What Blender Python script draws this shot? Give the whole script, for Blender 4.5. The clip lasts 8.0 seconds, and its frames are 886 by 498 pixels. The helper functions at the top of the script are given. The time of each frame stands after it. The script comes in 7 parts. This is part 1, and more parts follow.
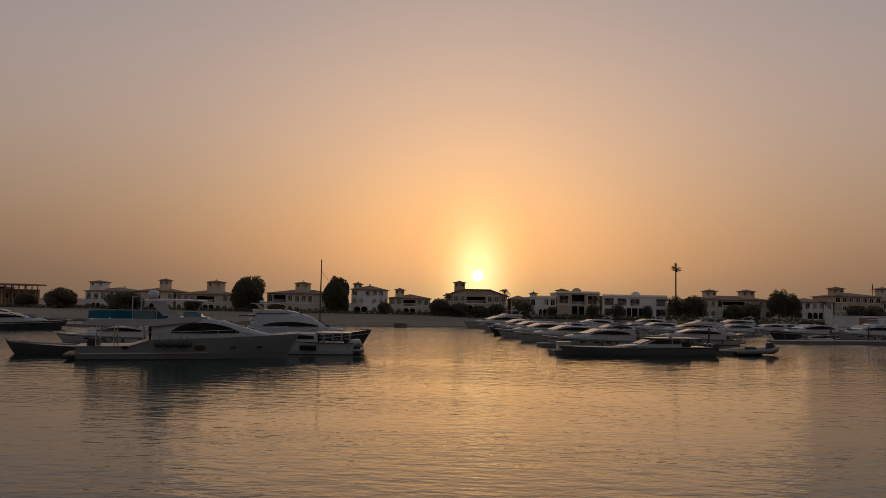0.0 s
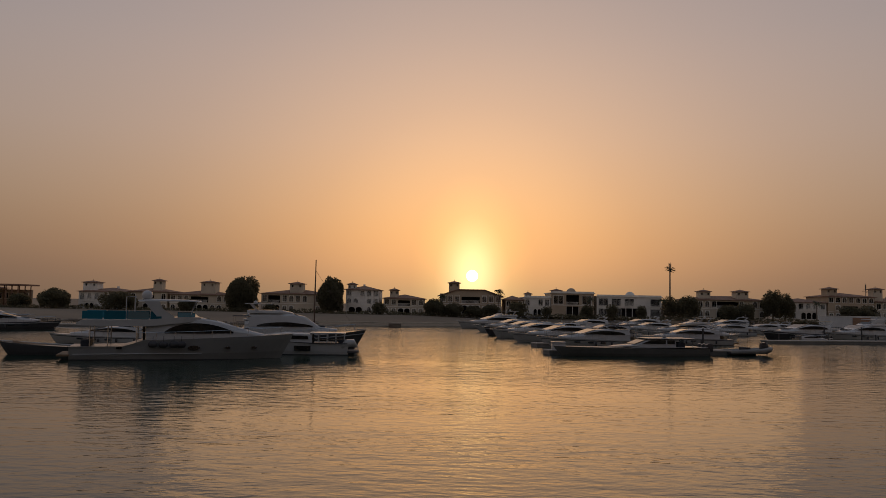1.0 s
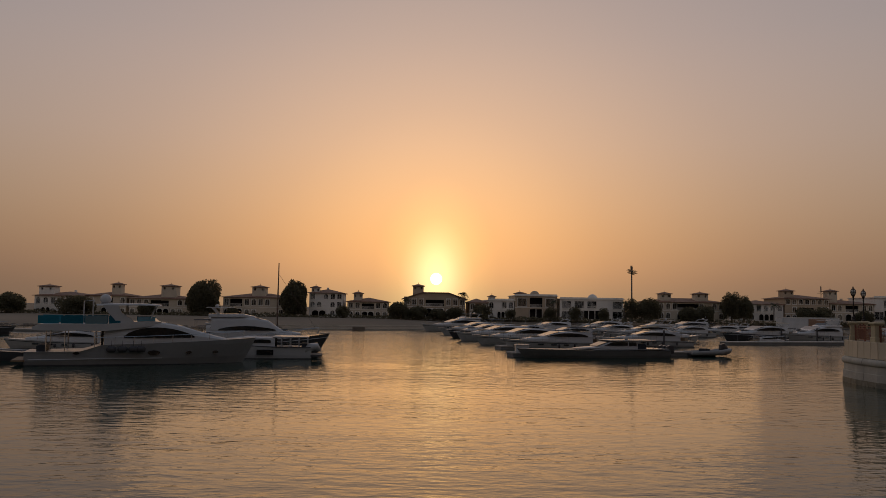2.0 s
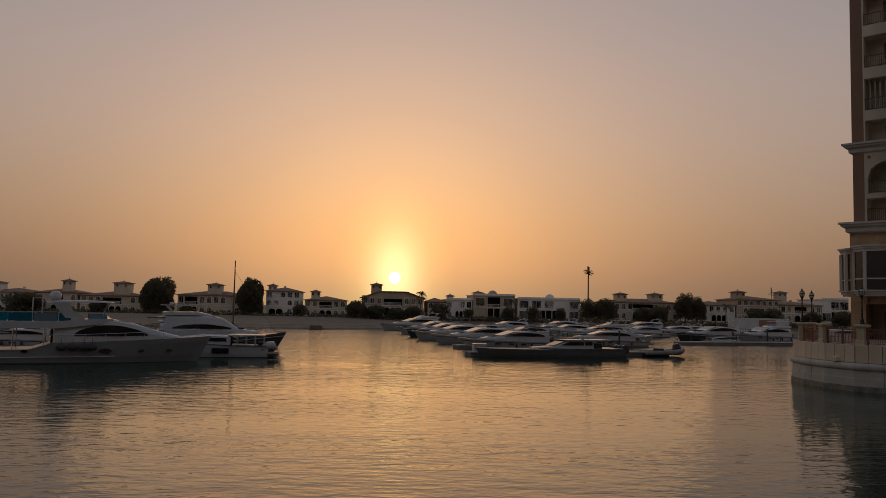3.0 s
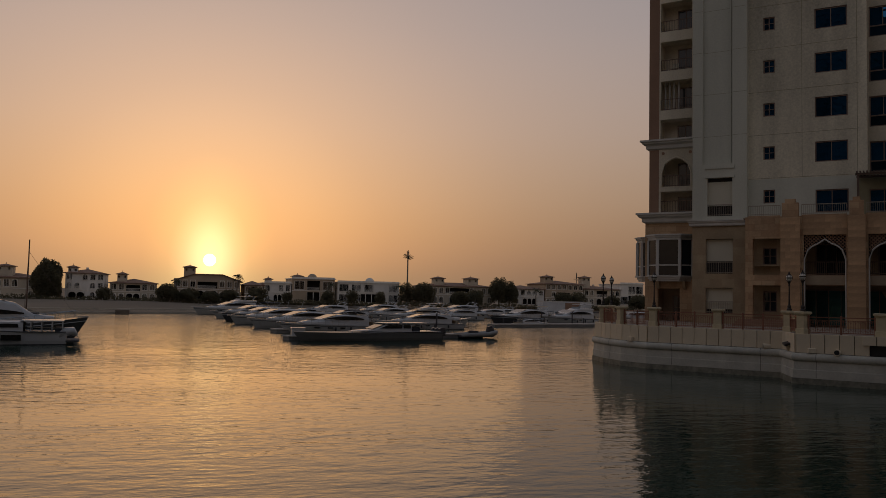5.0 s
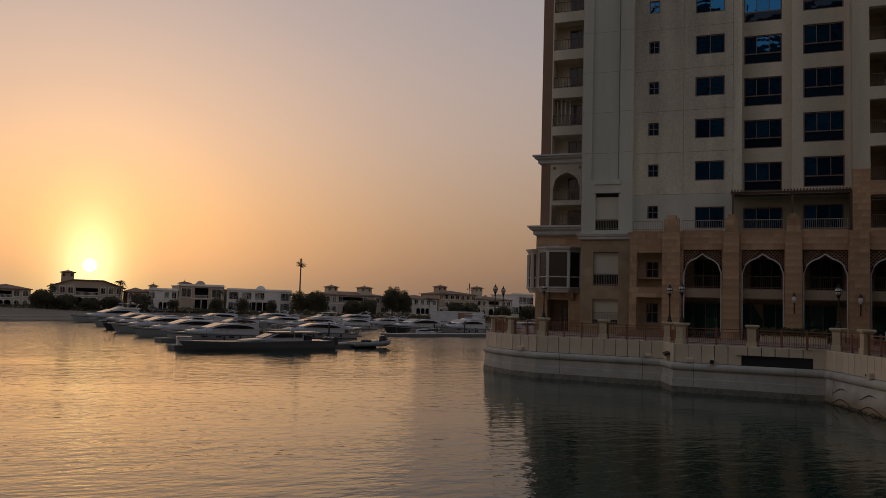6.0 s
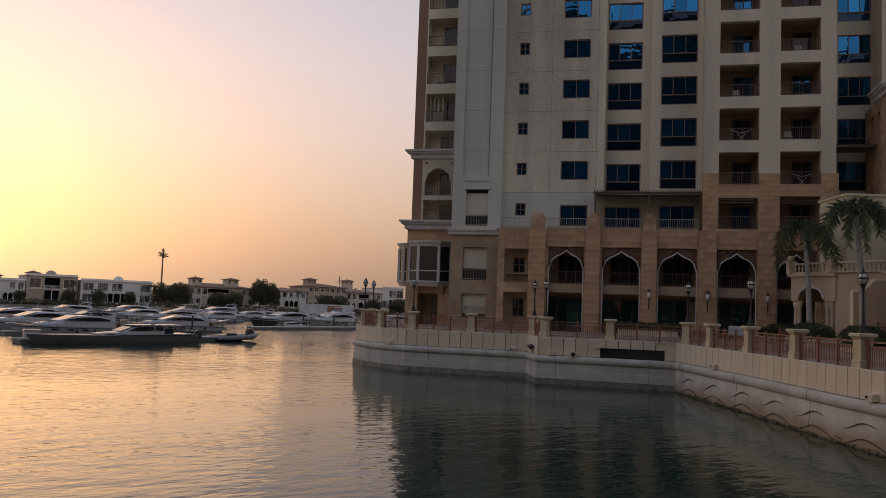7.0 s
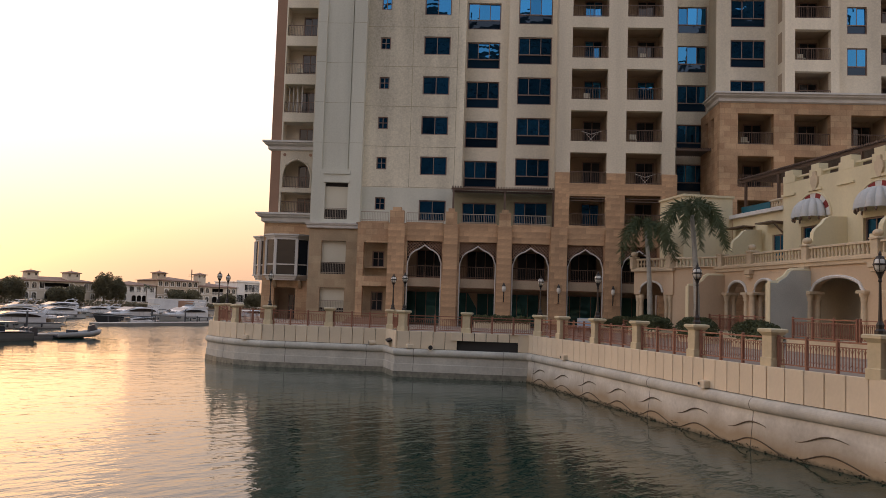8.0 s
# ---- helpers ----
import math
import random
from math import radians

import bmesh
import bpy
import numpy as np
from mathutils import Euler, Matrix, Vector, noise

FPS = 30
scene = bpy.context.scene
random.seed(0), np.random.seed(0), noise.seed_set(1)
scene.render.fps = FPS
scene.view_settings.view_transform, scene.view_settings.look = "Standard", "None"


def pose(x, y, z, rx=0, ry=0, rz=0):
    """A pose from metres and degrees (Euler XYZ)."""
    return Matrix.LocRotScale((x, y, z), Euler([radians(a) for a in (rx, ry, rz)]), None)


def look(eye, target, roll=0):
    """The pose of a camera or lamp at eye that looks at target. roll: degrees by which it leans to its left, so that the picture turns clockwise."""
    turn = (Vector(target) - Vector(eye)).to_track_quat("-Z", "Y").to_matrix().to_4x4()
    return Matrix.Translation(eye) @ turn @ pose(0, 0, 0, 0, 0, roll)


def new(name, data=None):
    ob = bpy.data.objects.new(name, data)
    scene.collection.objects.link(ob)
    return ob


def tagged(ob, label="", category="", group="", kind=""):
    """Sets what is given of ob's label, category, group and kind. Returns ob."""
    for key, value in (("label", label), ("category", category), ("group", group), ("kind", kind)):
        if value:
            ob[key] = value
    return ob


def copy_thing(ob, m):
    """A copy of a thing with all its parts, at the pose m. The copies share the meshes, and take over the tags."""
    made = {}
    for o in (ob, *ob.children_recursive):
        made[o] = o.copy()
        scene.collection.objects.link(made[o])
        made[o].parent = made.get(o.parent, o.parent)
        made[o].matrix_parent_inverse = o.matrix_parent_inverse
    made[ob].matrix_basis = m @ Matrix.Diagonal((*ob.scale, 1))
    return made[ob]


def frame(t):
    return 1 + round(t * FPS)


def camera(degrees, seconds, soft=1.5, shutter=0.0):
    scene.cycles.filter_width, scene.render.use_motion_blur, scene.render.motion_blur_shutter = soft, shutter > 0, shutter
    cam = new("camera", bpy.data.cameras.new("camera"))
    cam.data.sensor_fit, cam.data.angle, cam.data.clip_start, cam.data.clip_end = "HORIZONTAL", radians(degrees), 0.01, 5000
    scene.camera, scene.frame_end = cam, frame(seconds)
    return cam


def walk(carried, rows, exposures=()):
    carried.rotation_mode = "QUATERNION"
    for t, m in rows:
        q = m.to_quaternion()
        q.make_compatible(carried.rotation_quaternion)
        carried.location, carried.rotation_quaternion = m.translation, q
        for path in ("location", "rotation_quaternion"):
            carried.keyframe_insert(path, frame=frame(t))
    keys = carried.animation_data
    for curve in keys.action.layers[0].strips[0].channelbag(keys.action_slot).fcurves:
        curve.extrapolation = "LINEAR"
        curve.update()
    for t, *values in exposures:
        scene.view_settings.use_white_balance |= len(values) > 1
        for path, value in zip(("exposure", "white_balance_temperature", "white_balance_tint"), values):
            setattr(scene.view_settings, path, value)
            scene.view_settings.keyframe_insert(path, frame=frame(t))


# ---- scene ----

# ---------------------------------------------------------------- camera
# A person on the promenade turns on the spot from the marina to the tower.
EYE = (0.0, 0.0, 4.25)
cam = camera(57.75, 8.0, soft=0.5)
TURN = (  # seconds, yaw, pitch, roll
    (0.0, 0.000, 3.957, 1.103), (0.5, -0.154, 4.184, 1.383), (1.0, -0.386, 3.980, 1.093), (1.5, -1.532, 4.212, 0.857),
    (3.0, -5.899, 4.230, 1.207), (3.5, -8.031, 4.214, 1.334), (4.0, -11.918, 3.891, 1.254), (5.5, -22.118, 3.538, 1.455),
    (6.0, -26.201, 4.197, 1.725), (6.5, -30.442, 4.053, 1.956), (7.0, -35.408, 4.033, 2.075), (7.5, -41.258, 4.437, 1.895),
    (8.0, -45.466, 3.948, 1.865))
walk(cam, [(t, pose(*EYE, 90 + p, 0, y) @ pose(0, 0, 0, 0, 0, r)) for t, y, p, r in TURN],
     exposures=[(0.0, 0.0, 6450, 9), (3.0, 0.0, 6450, 9), (4.5, 0.0, 6450, 9), (5.5, 0.0, 6400, 8), (6.0, 0.21, 6250, 8), (6.5, 0.57, 6080, 8),
                (7.0, 1.02, 5900, 9), (7.5, 1.60, 6100, 8), (8.0, 2.05, 6400, 9)])

# ---------------------------------------------------------------- sky and sun
SUN_AZ, SUN_EL = radians(2.5), radians(2.1)
SUN_DIR = Vector((math.sin(SUN_AZ) * math.cos(SUN_EL), math.cos(SUN_AZ) * math.cos(SUN_EL), math.sin(SUN_EL)))


def build_world():
    world = bpy.data.worlds.new("dusk_sky")
    scene.world = world
    world.use_nodes = True
    nt = world.node_tree
    nt.nodes.clear()
    N, L = nt.nodes.new, nt.links.new
    out, bg = N("ShaderNodeOutputWorld"), N("ShaderNodeBackground")
    tex = N("ShaderNodeTexCoord")
    norm = N("ShaderNodeVectorMath"); norm.operation = "NORMALIZE"
    L(tex.outputs["Generated"], norm.inputs[0])
    sep = N("ShaderNodeSeparateXYZ"); L(norm.outputs[0], sep.inputs[0])
    elev = N("ShaderNodeMath"); elev.operation = "ABSOLUTE"; L(sep.outputs[2], elev.inputs[0])

    def ramp(socket, stops):
        r = N("ShaderNodeValToRGB")
        r.color_ramp.interpolation = "B_SPLINE" if len(stops) > 4 else "EASE"
        while len(r.color_ramp.elements) < len(stops):
            r.color_ramp.elements.new(0.5)
        for e, (p, c) in zip(r.color_ramp.elements, stops):
            e.position, e.color = p, (*c, 1)
        L(socket, r.inputs[0])
        return r.outputs[0]

    # hazy dusk from the horizon up
    haze = ramp(elev.outputs[0], [(0.0, (0.130, 0.086, 0.066)), (0.05, (0.170, 0.114, 0.084)), (0.12, (0.243, 0.173, 0.138)), (0.20, (0.286, 0.222, 0.206)),
                                  (0.32, (0.278, 0.240, 0.256)), (0.6, (0.155, 0.178, 0.230)), (1.0, (0.080, 0.120, 0.190))])
    dot = N("ShaderNodeVectorMath"); dot.operation = "DOT_PRODUCT"
    L(norm.outputs[0], dot.inputs[0]); dot.inputs[1].default_value = SUN_DIR
    clampd = N("ShaderNodeMath"); clampd.operation = "MINIMUM"; clampd.inputs[1].default_value = 1.0
    L(dot.outputs["Value"], clampd.inputs[0])
    ang = N("ShaderNodeMath"); ang.operation = "ARCCOSINE"; L(clampd.outputs[0], ang.inputs[0])

    def scaled(socket, k):
        m = N("ShaderNodeMath"); m.operation = "MULTIPLY"; m.inputs[1].default_value = k
        L(socket, m.inputs[0])
        return m.outputs[0]

    # glow of the haze round the sun: wide, near, and the disc itself
    wide = ramp(scaled(ang.outputs[0], 1 / radians(45)), [(0.0, (0.450, 0.292, 0.108)), (0.12, (0.378, 0.236, 0.090)), (0.27, (0.220, 0.132, 0.055)), (0.5, (0.08, 0.042, 0.020)), (0.8, (0.015, 0.007, 0.003)), (1.0, (0, 0, 0))])
    # close to the sun the glow stands as a tall oval
    diff = N("ShaderNodeVectorMath"); diff.operation = "SUBTRACT"; L(norm.outputs[0], diff.inputs[0]); diff.inputs[1].default_value = SUN_DIR
    oval = N("ShaderNodeVectorMath"); oval.operation = "MULTIPLY"; L(diff.outputs[0], oval.inputs[0]); oval.inputs[1].default_value = (1.0, 1.0, 0.6)
    length = N("ShaderNodeVectorMath"); length.operation = "LENGTH"; L(oval.outputs[0], length.inputs[0])
    near = ramp(scaled(length.outputs["Value"], 1 / radians(4.5)), [(0.0, (0.86, 0.70, 0.33)), (0.20, (0.66, 0.52, 0.25)), (0.38, (0.34, 0.26, 0.11)), (0.60, (0.12, 0.085, 0.02)), (1.0, (0, 0, 0))])
    # the sky darkens away from the sun
    away = ramp(scaled(ang.outputs[0], 1 / math.pi), [(0.0, (1, 1, 1)), (0.22, (1, 1, 1)), (0.40, (0.80, 0.79, 0.81)), (0.62, (0.80, 0.79, 0.81)), (1.0, (0.82, 0.83, 0.87))])
    dim = N("ShaderNodeMix"); dim.data_type = "RGBA"; dim.blend_type = "MULTIPLY"; dim.inputs[0].default_value = 1.0
    L(haze, dim.inputs[6]); L(away, dim.inputs[7])
    haze = dim.outputs[2]
    disc = ramp(scaled(ang.outputs[0], 1 / radians(0.8)), [(0.0, (1, 0.82, 0.45)), (0.40, (1, 0.80, 0.42)), (0.55, (0, 0, 0)), (1.0, (0, 0, 0))])

    def add(a, b, k=1.0):
        m = N("ShaderNodeMix"); m.data_type = "RGBA"; m.blend_type = "ADD"; m.clamp_result = False
        m.inputs[0].default_value = k
        L(a, m.inputs[6]); L(b, m.inputs[7])
        return m.outputs[2]

    sky = N("ShaderNodeTexSky"); sky.sky_type = "NISHITA"; sky.sun_disc = False
    sky.sun_elevation, sky.sun_rotation = SUN_EL, SUN_AZ
    sky.dust_density, sky.air_density = 4.0, 1.5
    bright = N("ShaderNodeVectorMath"); bright.operation = "SCALE"; bright.inputs["Scale"].default_value = 12.0
    L(disc, bright.inputs[0])
    total = add(add(add(add(haze, wide), near), bright.outputs[0], 1.0), sky.outputs[0], 0.03)
    L(total, bg.inputs[0]); bg.inputs[1].default_value = 1.0
    L(bg.outputs[0], out.inputs[0])


build_world()
sun = new("sun", bpy.data.lights.new("sun", "SUN"))
# veiled by haze: a broad, weak, warm sun
sun.data.energy, sun.data.angle, sun.data.color = 0.12, radians(44), (1.0, 0.56, 0.23)
sun.matrix_world = look((0, 0, 60), Vector((0, 0, 60)) - SUN_DIR)


# ---------------------------------------------------------------- materials
def material(name, colour, rough=0.6, metal=0.0, grain=8.0, vary=0.18, stain=0.5, bump=0.15, spec=0.5, per_object=0.0, brick=None, streak=False):
    """A painted or mineral surface: grain and larger stains in the colour, fine relief."""
    m = bpy.data.materials.new(name)
    m.use_nodes = True
    nt = m.node_tree
    N, L = nt.nodes.new, nt.links.new
    p = nt.nodes["Principled BSDF"]
    tex = N("ShaderNodeTexCoord")
    source = tex.outputs["Object"]
    if streak:
        mp = N("ShaderNodeMapping"); mp.inputs["Scale"].default_value = (1, 1, 0.15); L(source, mp.inputs[0]); source_big = mp.outputs[0]
    else:
        source_big = source
    small, big = N("ShaderNodeTexNoise"), N("ShaderNodeTexNoise")
    small.inputs["Scale"].default_value, small.inputs["Detail"].default_value = grain, 4
    big.inputs["Scale"].default_value, big.inputs["Detail"].default_value = stain, 6
    L(source, small.inputs[0]); L(source_big, big.inputs[0])
    mixf = N("ShaderNodeMix"); mixf.inputs[0].default_value = 0.78 if streak else 0.72
    L(small.outputs[0], mixf.inputs[2]); L(big.outputs[0], mixf.inputs[3])
    r = N("ShaderNodeMapRange")
    r.inputs[1].default_value, r.inputs[2].default_value = 0.3, 0.7
    r.inputs[3].default_value, r.inputs[4].default_value = 1 - vary, 1 + vary
    L(mixf.outputs[0], r.inputs[0])
    value = r.outputs[0]
    if per_object:
        info = N("ShaderNodeObjectInfo")
        r2 = N("ShaderNodeMapRange"); r2.inputs[3].default_value, r2.inputs[4].default_value = 1 - per_object, 1 + per_object
        L(info.outputs["Random"], r2.inputs[0])
        mm = N("ShaderNodeMath"); mm.operation = "MULTIPLY"; L(value, mm.inputs[0]); L(r2.outputs[0], mm.inputs[1]); value = mm.outputs[0]
    col = N("ShaderNodeVectorMath"); col.operation = "SCALE"
    if brick:
        bw, bh, other = brick
        mp = N("ShaderNodeMapping"); mp.inputs["Rotation"].default_value = (radians(90), 0, 0)
        L(tex.outputs["Object"], mp.inputs[0])
        b = N("ShaderNodeTexBrick")
        b.inputs["Color1"].default_value, b.inputs["Color2"].default_value = (*colour, 1), (*other, 1)
        b.inputs["Mortar"].default_value = (*[0.9 * c for c in colour], 1)
        b.inputs["Scale"].default_value, b.inputs["Mortar Size"].default_value = 1.0, 0.012
        b.inputs["Brick Width"].default_value, b.inputs["Row Height"].default_value = bw, bh
        L(mp.outputs[0], b.inputs[0]); L(b.outputs[0], col.inputs[0])
    else:
        col.inputs[0].default_value = colour
    L(value, col.inputs["Scale"])
    L(col.outputs[0], p.inputs["Base Color"])
    p.inputs["Roughness"].default_value, p.inputs["Metallic"].default_value = rough, metal
    p.inputs["Specular IOR Level"].default_value = spec
    if bump:
        bp = N("ShaderNodeBump"); bp.inputs["Strength"].default_value, bp.inputs["Distance"].default_value = bump, 0.02
        L(small.outputs[0], bp.inputs["Height"]); L(bp.outputs[0], p.inputs["Normal"])
    return m


def leafy(m, colour, share=0.35):
    """Adds light shining through thin leaves."""
    nt = m.node_tree
    p, out = nt.nodes["Principled BSDF"], nt.nodes["Material Output"]
    tr, mix = nt.nodes.new("ShaderNodeBsdfTranslucent"), nt.nodes.new("ShaderNodeMixShader")
    tr.inputs[0].default_value, mix.inputs[0].default_value = (*colour, 1), share
    nt.links.new(p.outputs[0], mix.inputs[1]); nt.links.new(tr.outputs[0], mix.inputs[2]); nt.links.new(mix.outputs[0], out.inputs[0])
    return m


def tide_wall(name, colour):
    """Quay concrete with a brown tide stain that fades out upwards and a dark wet edge at the water."""
    m = material(name, colour, 0.85, vary=0.2, stain=1.0, bump=0.3)
    nt = m.node_tree
    N, L = nt.nodes.new, nt.links.new
    p = nt.nodes["Principled BSDF"]
    base = p.inputs["Base Color"].links[0].from_socket
    tex, sep = N("ShaderNodeTexCoord"), N("ShaderNodeSeparateXYZ")
    L(tex.outputs["Object"], sep.inputs[0])
    no, fine = N("ShaderNodeTexNoise"), N("ShaderNodeTexNoise")
    no.inputs["Scale"].default_value, no.inputs["Detail"].default_value = 0.55, 5
    fine.inputs["Scale"].default_value, fine.inputs["Detail"].default_value = 5.0, 5
    L(tex.outputs["Object"], no.inputs[0]); L(tex.outputs["Object"], fine.inputs[0])
    for nz, amount, lo_z, hi_z, tint, full in ((no, 0.9, 0.95, 0.25, (0.30, 0.215, 0.12), 0.9), (fine, 0.22, 0.14, 0.0, (0.085, 0.07, 0.038), 0.85)):
        k = N("ShaderNodeMath"); k.operation = "MULTIPLY_ADD"; k.inputs[1].default_value, k.inputs[2].default_value = -amount, amount * 0.5
        L(nz.outputs[0], k.inputs[0])
        a = N("ShaderNodeMath"); a.operation = "ADD"; L(sep.outputs[2], a.inputs[0]); L(k.outputs[0], a.inputs[1])
        r = N("ShaderNodeMapRange"); r.inputs[1].default_value, r.inputs[2].default_value, r.inputs[3].default_value, r.inputs[4].default_value = lo_z, hi_z, 0.0, full
        L(a.outputs[0], r.inputs[0])
        mx = N("ShaderNodeMix"); mx.data_type = "RGBA"; mx.inputs[7].default_value = (*tint, 1)
        L(r.outputs[0], mx.inputs[0]); L(base, mx.inputs[6]); base = mx.outputs[2]
    L(base, p.inputs["Base Color"])
    return m


def glass(name, colour, rough=0.03, metal=0.0):
    m = bpy.data.materials.new(name)
    m.use_nodes = True
    nt = m.node_tree
    N, L = nt.nodes.new, nt.links.new
    p = nt.nodes["Principled BSDF"]
    info = N("ShaderNodeObjectInfo")
    r = N("ShaderNodeMapRange"); r.inputs[3].default_value, r.inputs[4].default_value = 0.6, 1.4
    L(info.outputs["Random"], r.inputs[0])
    col = N("ShaderNodeVectorMath"); col.operation = "SCALE"; col.inputs[0].default_value = colour
    L(r.outputs[0], col.inputs["Scale"]); L(col.outputs[0], p.inputs["Base Color"])
    p.inputs["Roughness"].default_value, p.inputs["Metallic"].default_value, p.inputs["IOR"].default_value = rough, metal, 1.5
    tex, no, bp = N("ShaderNodeTexCoord"), N("ShaderNodeTexNoise"), N("ShaderNodeBump")
    no.inputs["Scale"].default_value = 0.9
    L(tex.outputs["Object"], no.inputs[0]); L(no.outputs[0], bp.inputs["Height"])
    bp.inputs["Strength"].default_value, bp.inputs["Distance"].default_value = 0.3, 0.045
    L(bp.outputs[0], p.inputs["Normal"])
    return m


def water_material():
    m = bpy.data.materials.new("harbour_water")
    m.use_nodes = True
    nt = m.node_tree
    N, L = nt.nodes.new, nt.links.new
    p = nt.nodes["Principled BSDF"]
    p.inputs["Base Color"].default_value = (0.006, 0.034, 0.024, 1)
    p.inputs["Roughness"].default_value, p.inputs["IOR"].default_value = 0.045, 1.31
    tex = N("ShaderNodeTexCoord")
    height = None
    for scale, stretch, amount in ((0.22, (1.0, 1.5, 1), 0.60), (0.75, (0.9, 1.8, 1), 0.95), (2.1, (0.9, 1.8, 1), 0.40), (6.5, (1.0, 1.6, 1), 0.085)):
        mp = N("ShaderNodeMapping"); mp.inputs["Scale"].default_value = stretch
        mp.inputs["Rotation"].default_value = (0, 0, radians(12))
        L(tex.outputs["Object"], mp.inputs[0])
        no = N("ShaderNodeTexNoise"); no.inputs["Scale"].default_value, no.inputs["Detail"].default_value = scale, 2.0
        L(mp.outputs[0], no.inputs[0])
        k = N("ShaderNodeMath"); k.operation = "MULTIPLY"; k.inputs[1].default_value = amount
        L(no.outputs[0], k.inputs[0])
        if height is None:
            height = k.outputs[0]
        else:
            a = N("ShaderNodeMath"); a.operation = "ADD"; L(height, a.inputs[0]); L(k.outputs[0], a.inputs[1]); height = a.outputs[0]
    # patches of wind: calmer and rougher water
    patch = N("ShaderNodeTexNoise"); patch.inputs["Scale"].default_value = 0.035
    pm = N("ShaderNodeMapping"); pm.inputs["Scale"].default_value = (0.55, 2.2, 1); pm.inputs["Rotation"].default_value = (0, 0, radians(8))
    L(tex.outputs["Object"], pm.inputs[0]); L(pm.outputs[0], patch.inputs[0])
    r = N("ShaderNodeMapRange"); r.inputs[1].default_value, r.inputs[2].default_value, r.inputs[3].default_value, r.inputs[4].default_value = 0.36, 0.64, 0.42, 1.0
    L(patch.outputs[0], r.inputs[0])
    # sheltered basin under the tower, more wind on the open water
    sx = N("ShaderNodeSeparateXYZ"); L(tex.outputs["Object"], sx.inputs[0])
    lee = N("ShaderNodeMapRange"); lee.inputs[1].default_value, lee.inputs[2].default_value, lee.inputs[3].default_value, lee.inputs[4].default_value = 0.0, 26.0, 1.0, 0.55
    L(sx.outputs[0], lee.inputs[0])
    wind = N("ShaderNodeMath"); wind.operation = "MULTIPLY"; L(r.outputs[0], wind.inputs[0]); L(lee.outputs[0], wind.inputs[1])
    gain = N("ShaderNodeMath"); gain.operation = "MULTIPLY"; gain.inputs[1].default_value = 0.060
    bp = N("ShaderNodeBump"); bp.inputs["Strength"].default_value = 1.0
    open_w = N("ShaderNodeMapRange"); open_w.inputs[1].default_value, open_w.inputs[2].default_value, open_w.inputs[3].default_value, open_w.inputs[4].default_value = 62.0, 125.0, 1.0, 3.4
    L(sx.outputs[1], open_w.inputs[0])
    gust = N("ShaderNodeMath"); gust.operation = "MULTIPLY"; L(wind.outputs[0], gust.inputs[0]); L(open_w.outputs[0], gust.inputs[1])
    L(gust.outputs[0], gain.inputs[0]); L(gain.outputs[0], bp.inputs["Distance"]); L(height, bp.inputs["Height"]); L(bp.outputs[0], p.inputs["Normal"])
    return m


M_CREAM = material("cream_render", (0.66, 0.585, 0.45), 0.8, vary=0.34, stain=0.25, streak=True)
M_PALE = material("pale_grey_render", (0.57, 0.56, 0.47), 0.8, vary=0.2, stain=0.3, streak=True)
M_BEIGE = material("beige_render", (0.60, 0.545, 0.42), 0.85, vary=0.55, stain=0.30, streak=True)
M_OLIVE = material("olive_render", (0.30, 0.27, 0.17), 0.85)
M_TERRA = material("terracotta_stone", (0.41, 0.25, 0.14), 0.8, brick=(0.9, 0.45, (0.53, 0.36, 0.21)), vary=0.32, stain=0.6)
M_BLOCK = material("terracotta_block", (0.49, 0.31, 0.175), 0.8, grain=5, vary=0.3, stain=0.5, per_object=0.15, bump=0.25)
M_TERRA_D = material("terracotta_render", (0.31, 0.185, 0.12), 0.8, vary=0.15)
M_SAND = material("sandstone", (0.42, 0.32, 0.20), 0.8, brick=(0.9, 0.6, (0.36, 0.26, 0.16)), vary=0.25, stain=0.6)
M_CORN = material("white_cornice", (0.60, 0.57, 0.52), 0.7, vary=0.1, stain=1.0, streak=True)
M_BROWN_FRAME = material("brown_window_frame", (0.22, 0.145, 0.11), 0.5, bump=0)
M_GLASS = glass("blue_window_glass", (0.032, 0.18, 0.39), 0.02, 0.92)
# greenish-blue shopfront reflections are put into this pane colour
M_SHOP = glass("teal_reflection_shop_glass", (0.045, 0.14, 0.14), 0.03, 0.6)
M_GLASS_L = glass("dark_spandrel_glass", (0.012, 0.035, 0.065), 0.03, 0.5)
M_GLASS_D = glass("dark_glass", (0.02, 0.025, 0.03), 0.04)
# darker than the outer render: recess shade is put into this colour
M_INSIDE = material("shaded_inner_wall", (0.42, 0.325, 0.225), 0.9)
# near-black: deep shade put into the colour of recesses, also the lamp lenses
M_DARK = material("shade_and_lens_black", (0.03, 0.027, 0.025), 0.9)
# shade is put into this colour so that window panes mirror it dark
M_SHADE = material("shade_darkened_render", (0.045, 0.042, 0.04), 0.9)
M_RAIL = material("bronze_rail", (0.14, 0.095, 0.072), 0.5, metal=0.3, bump=0)
M_RAIL_RED = material("copper_painted_rail", (0.27, 0.115, 0.07), 0.55, bump=0, per_object=0.1)
M_BLIND = material("cream_blind", (0.62, 0.58, 0.46), 0.8, vary=0.05, bump=0)
M_PANEL = material("quay_panel_stone", (0.72, 0.60, 0.435), 0.8, vary=0.1, stain=1.2, per_object=0.05)
M_QUAY = material("quay_concrete", (0.52, 0.49, 0.42), 0.85, vary=0.2, stain=1.0, bump=0.3)
M_TIDE = tide_wall("tide_stained_concrete", (0.60, 0.565, 0.49))
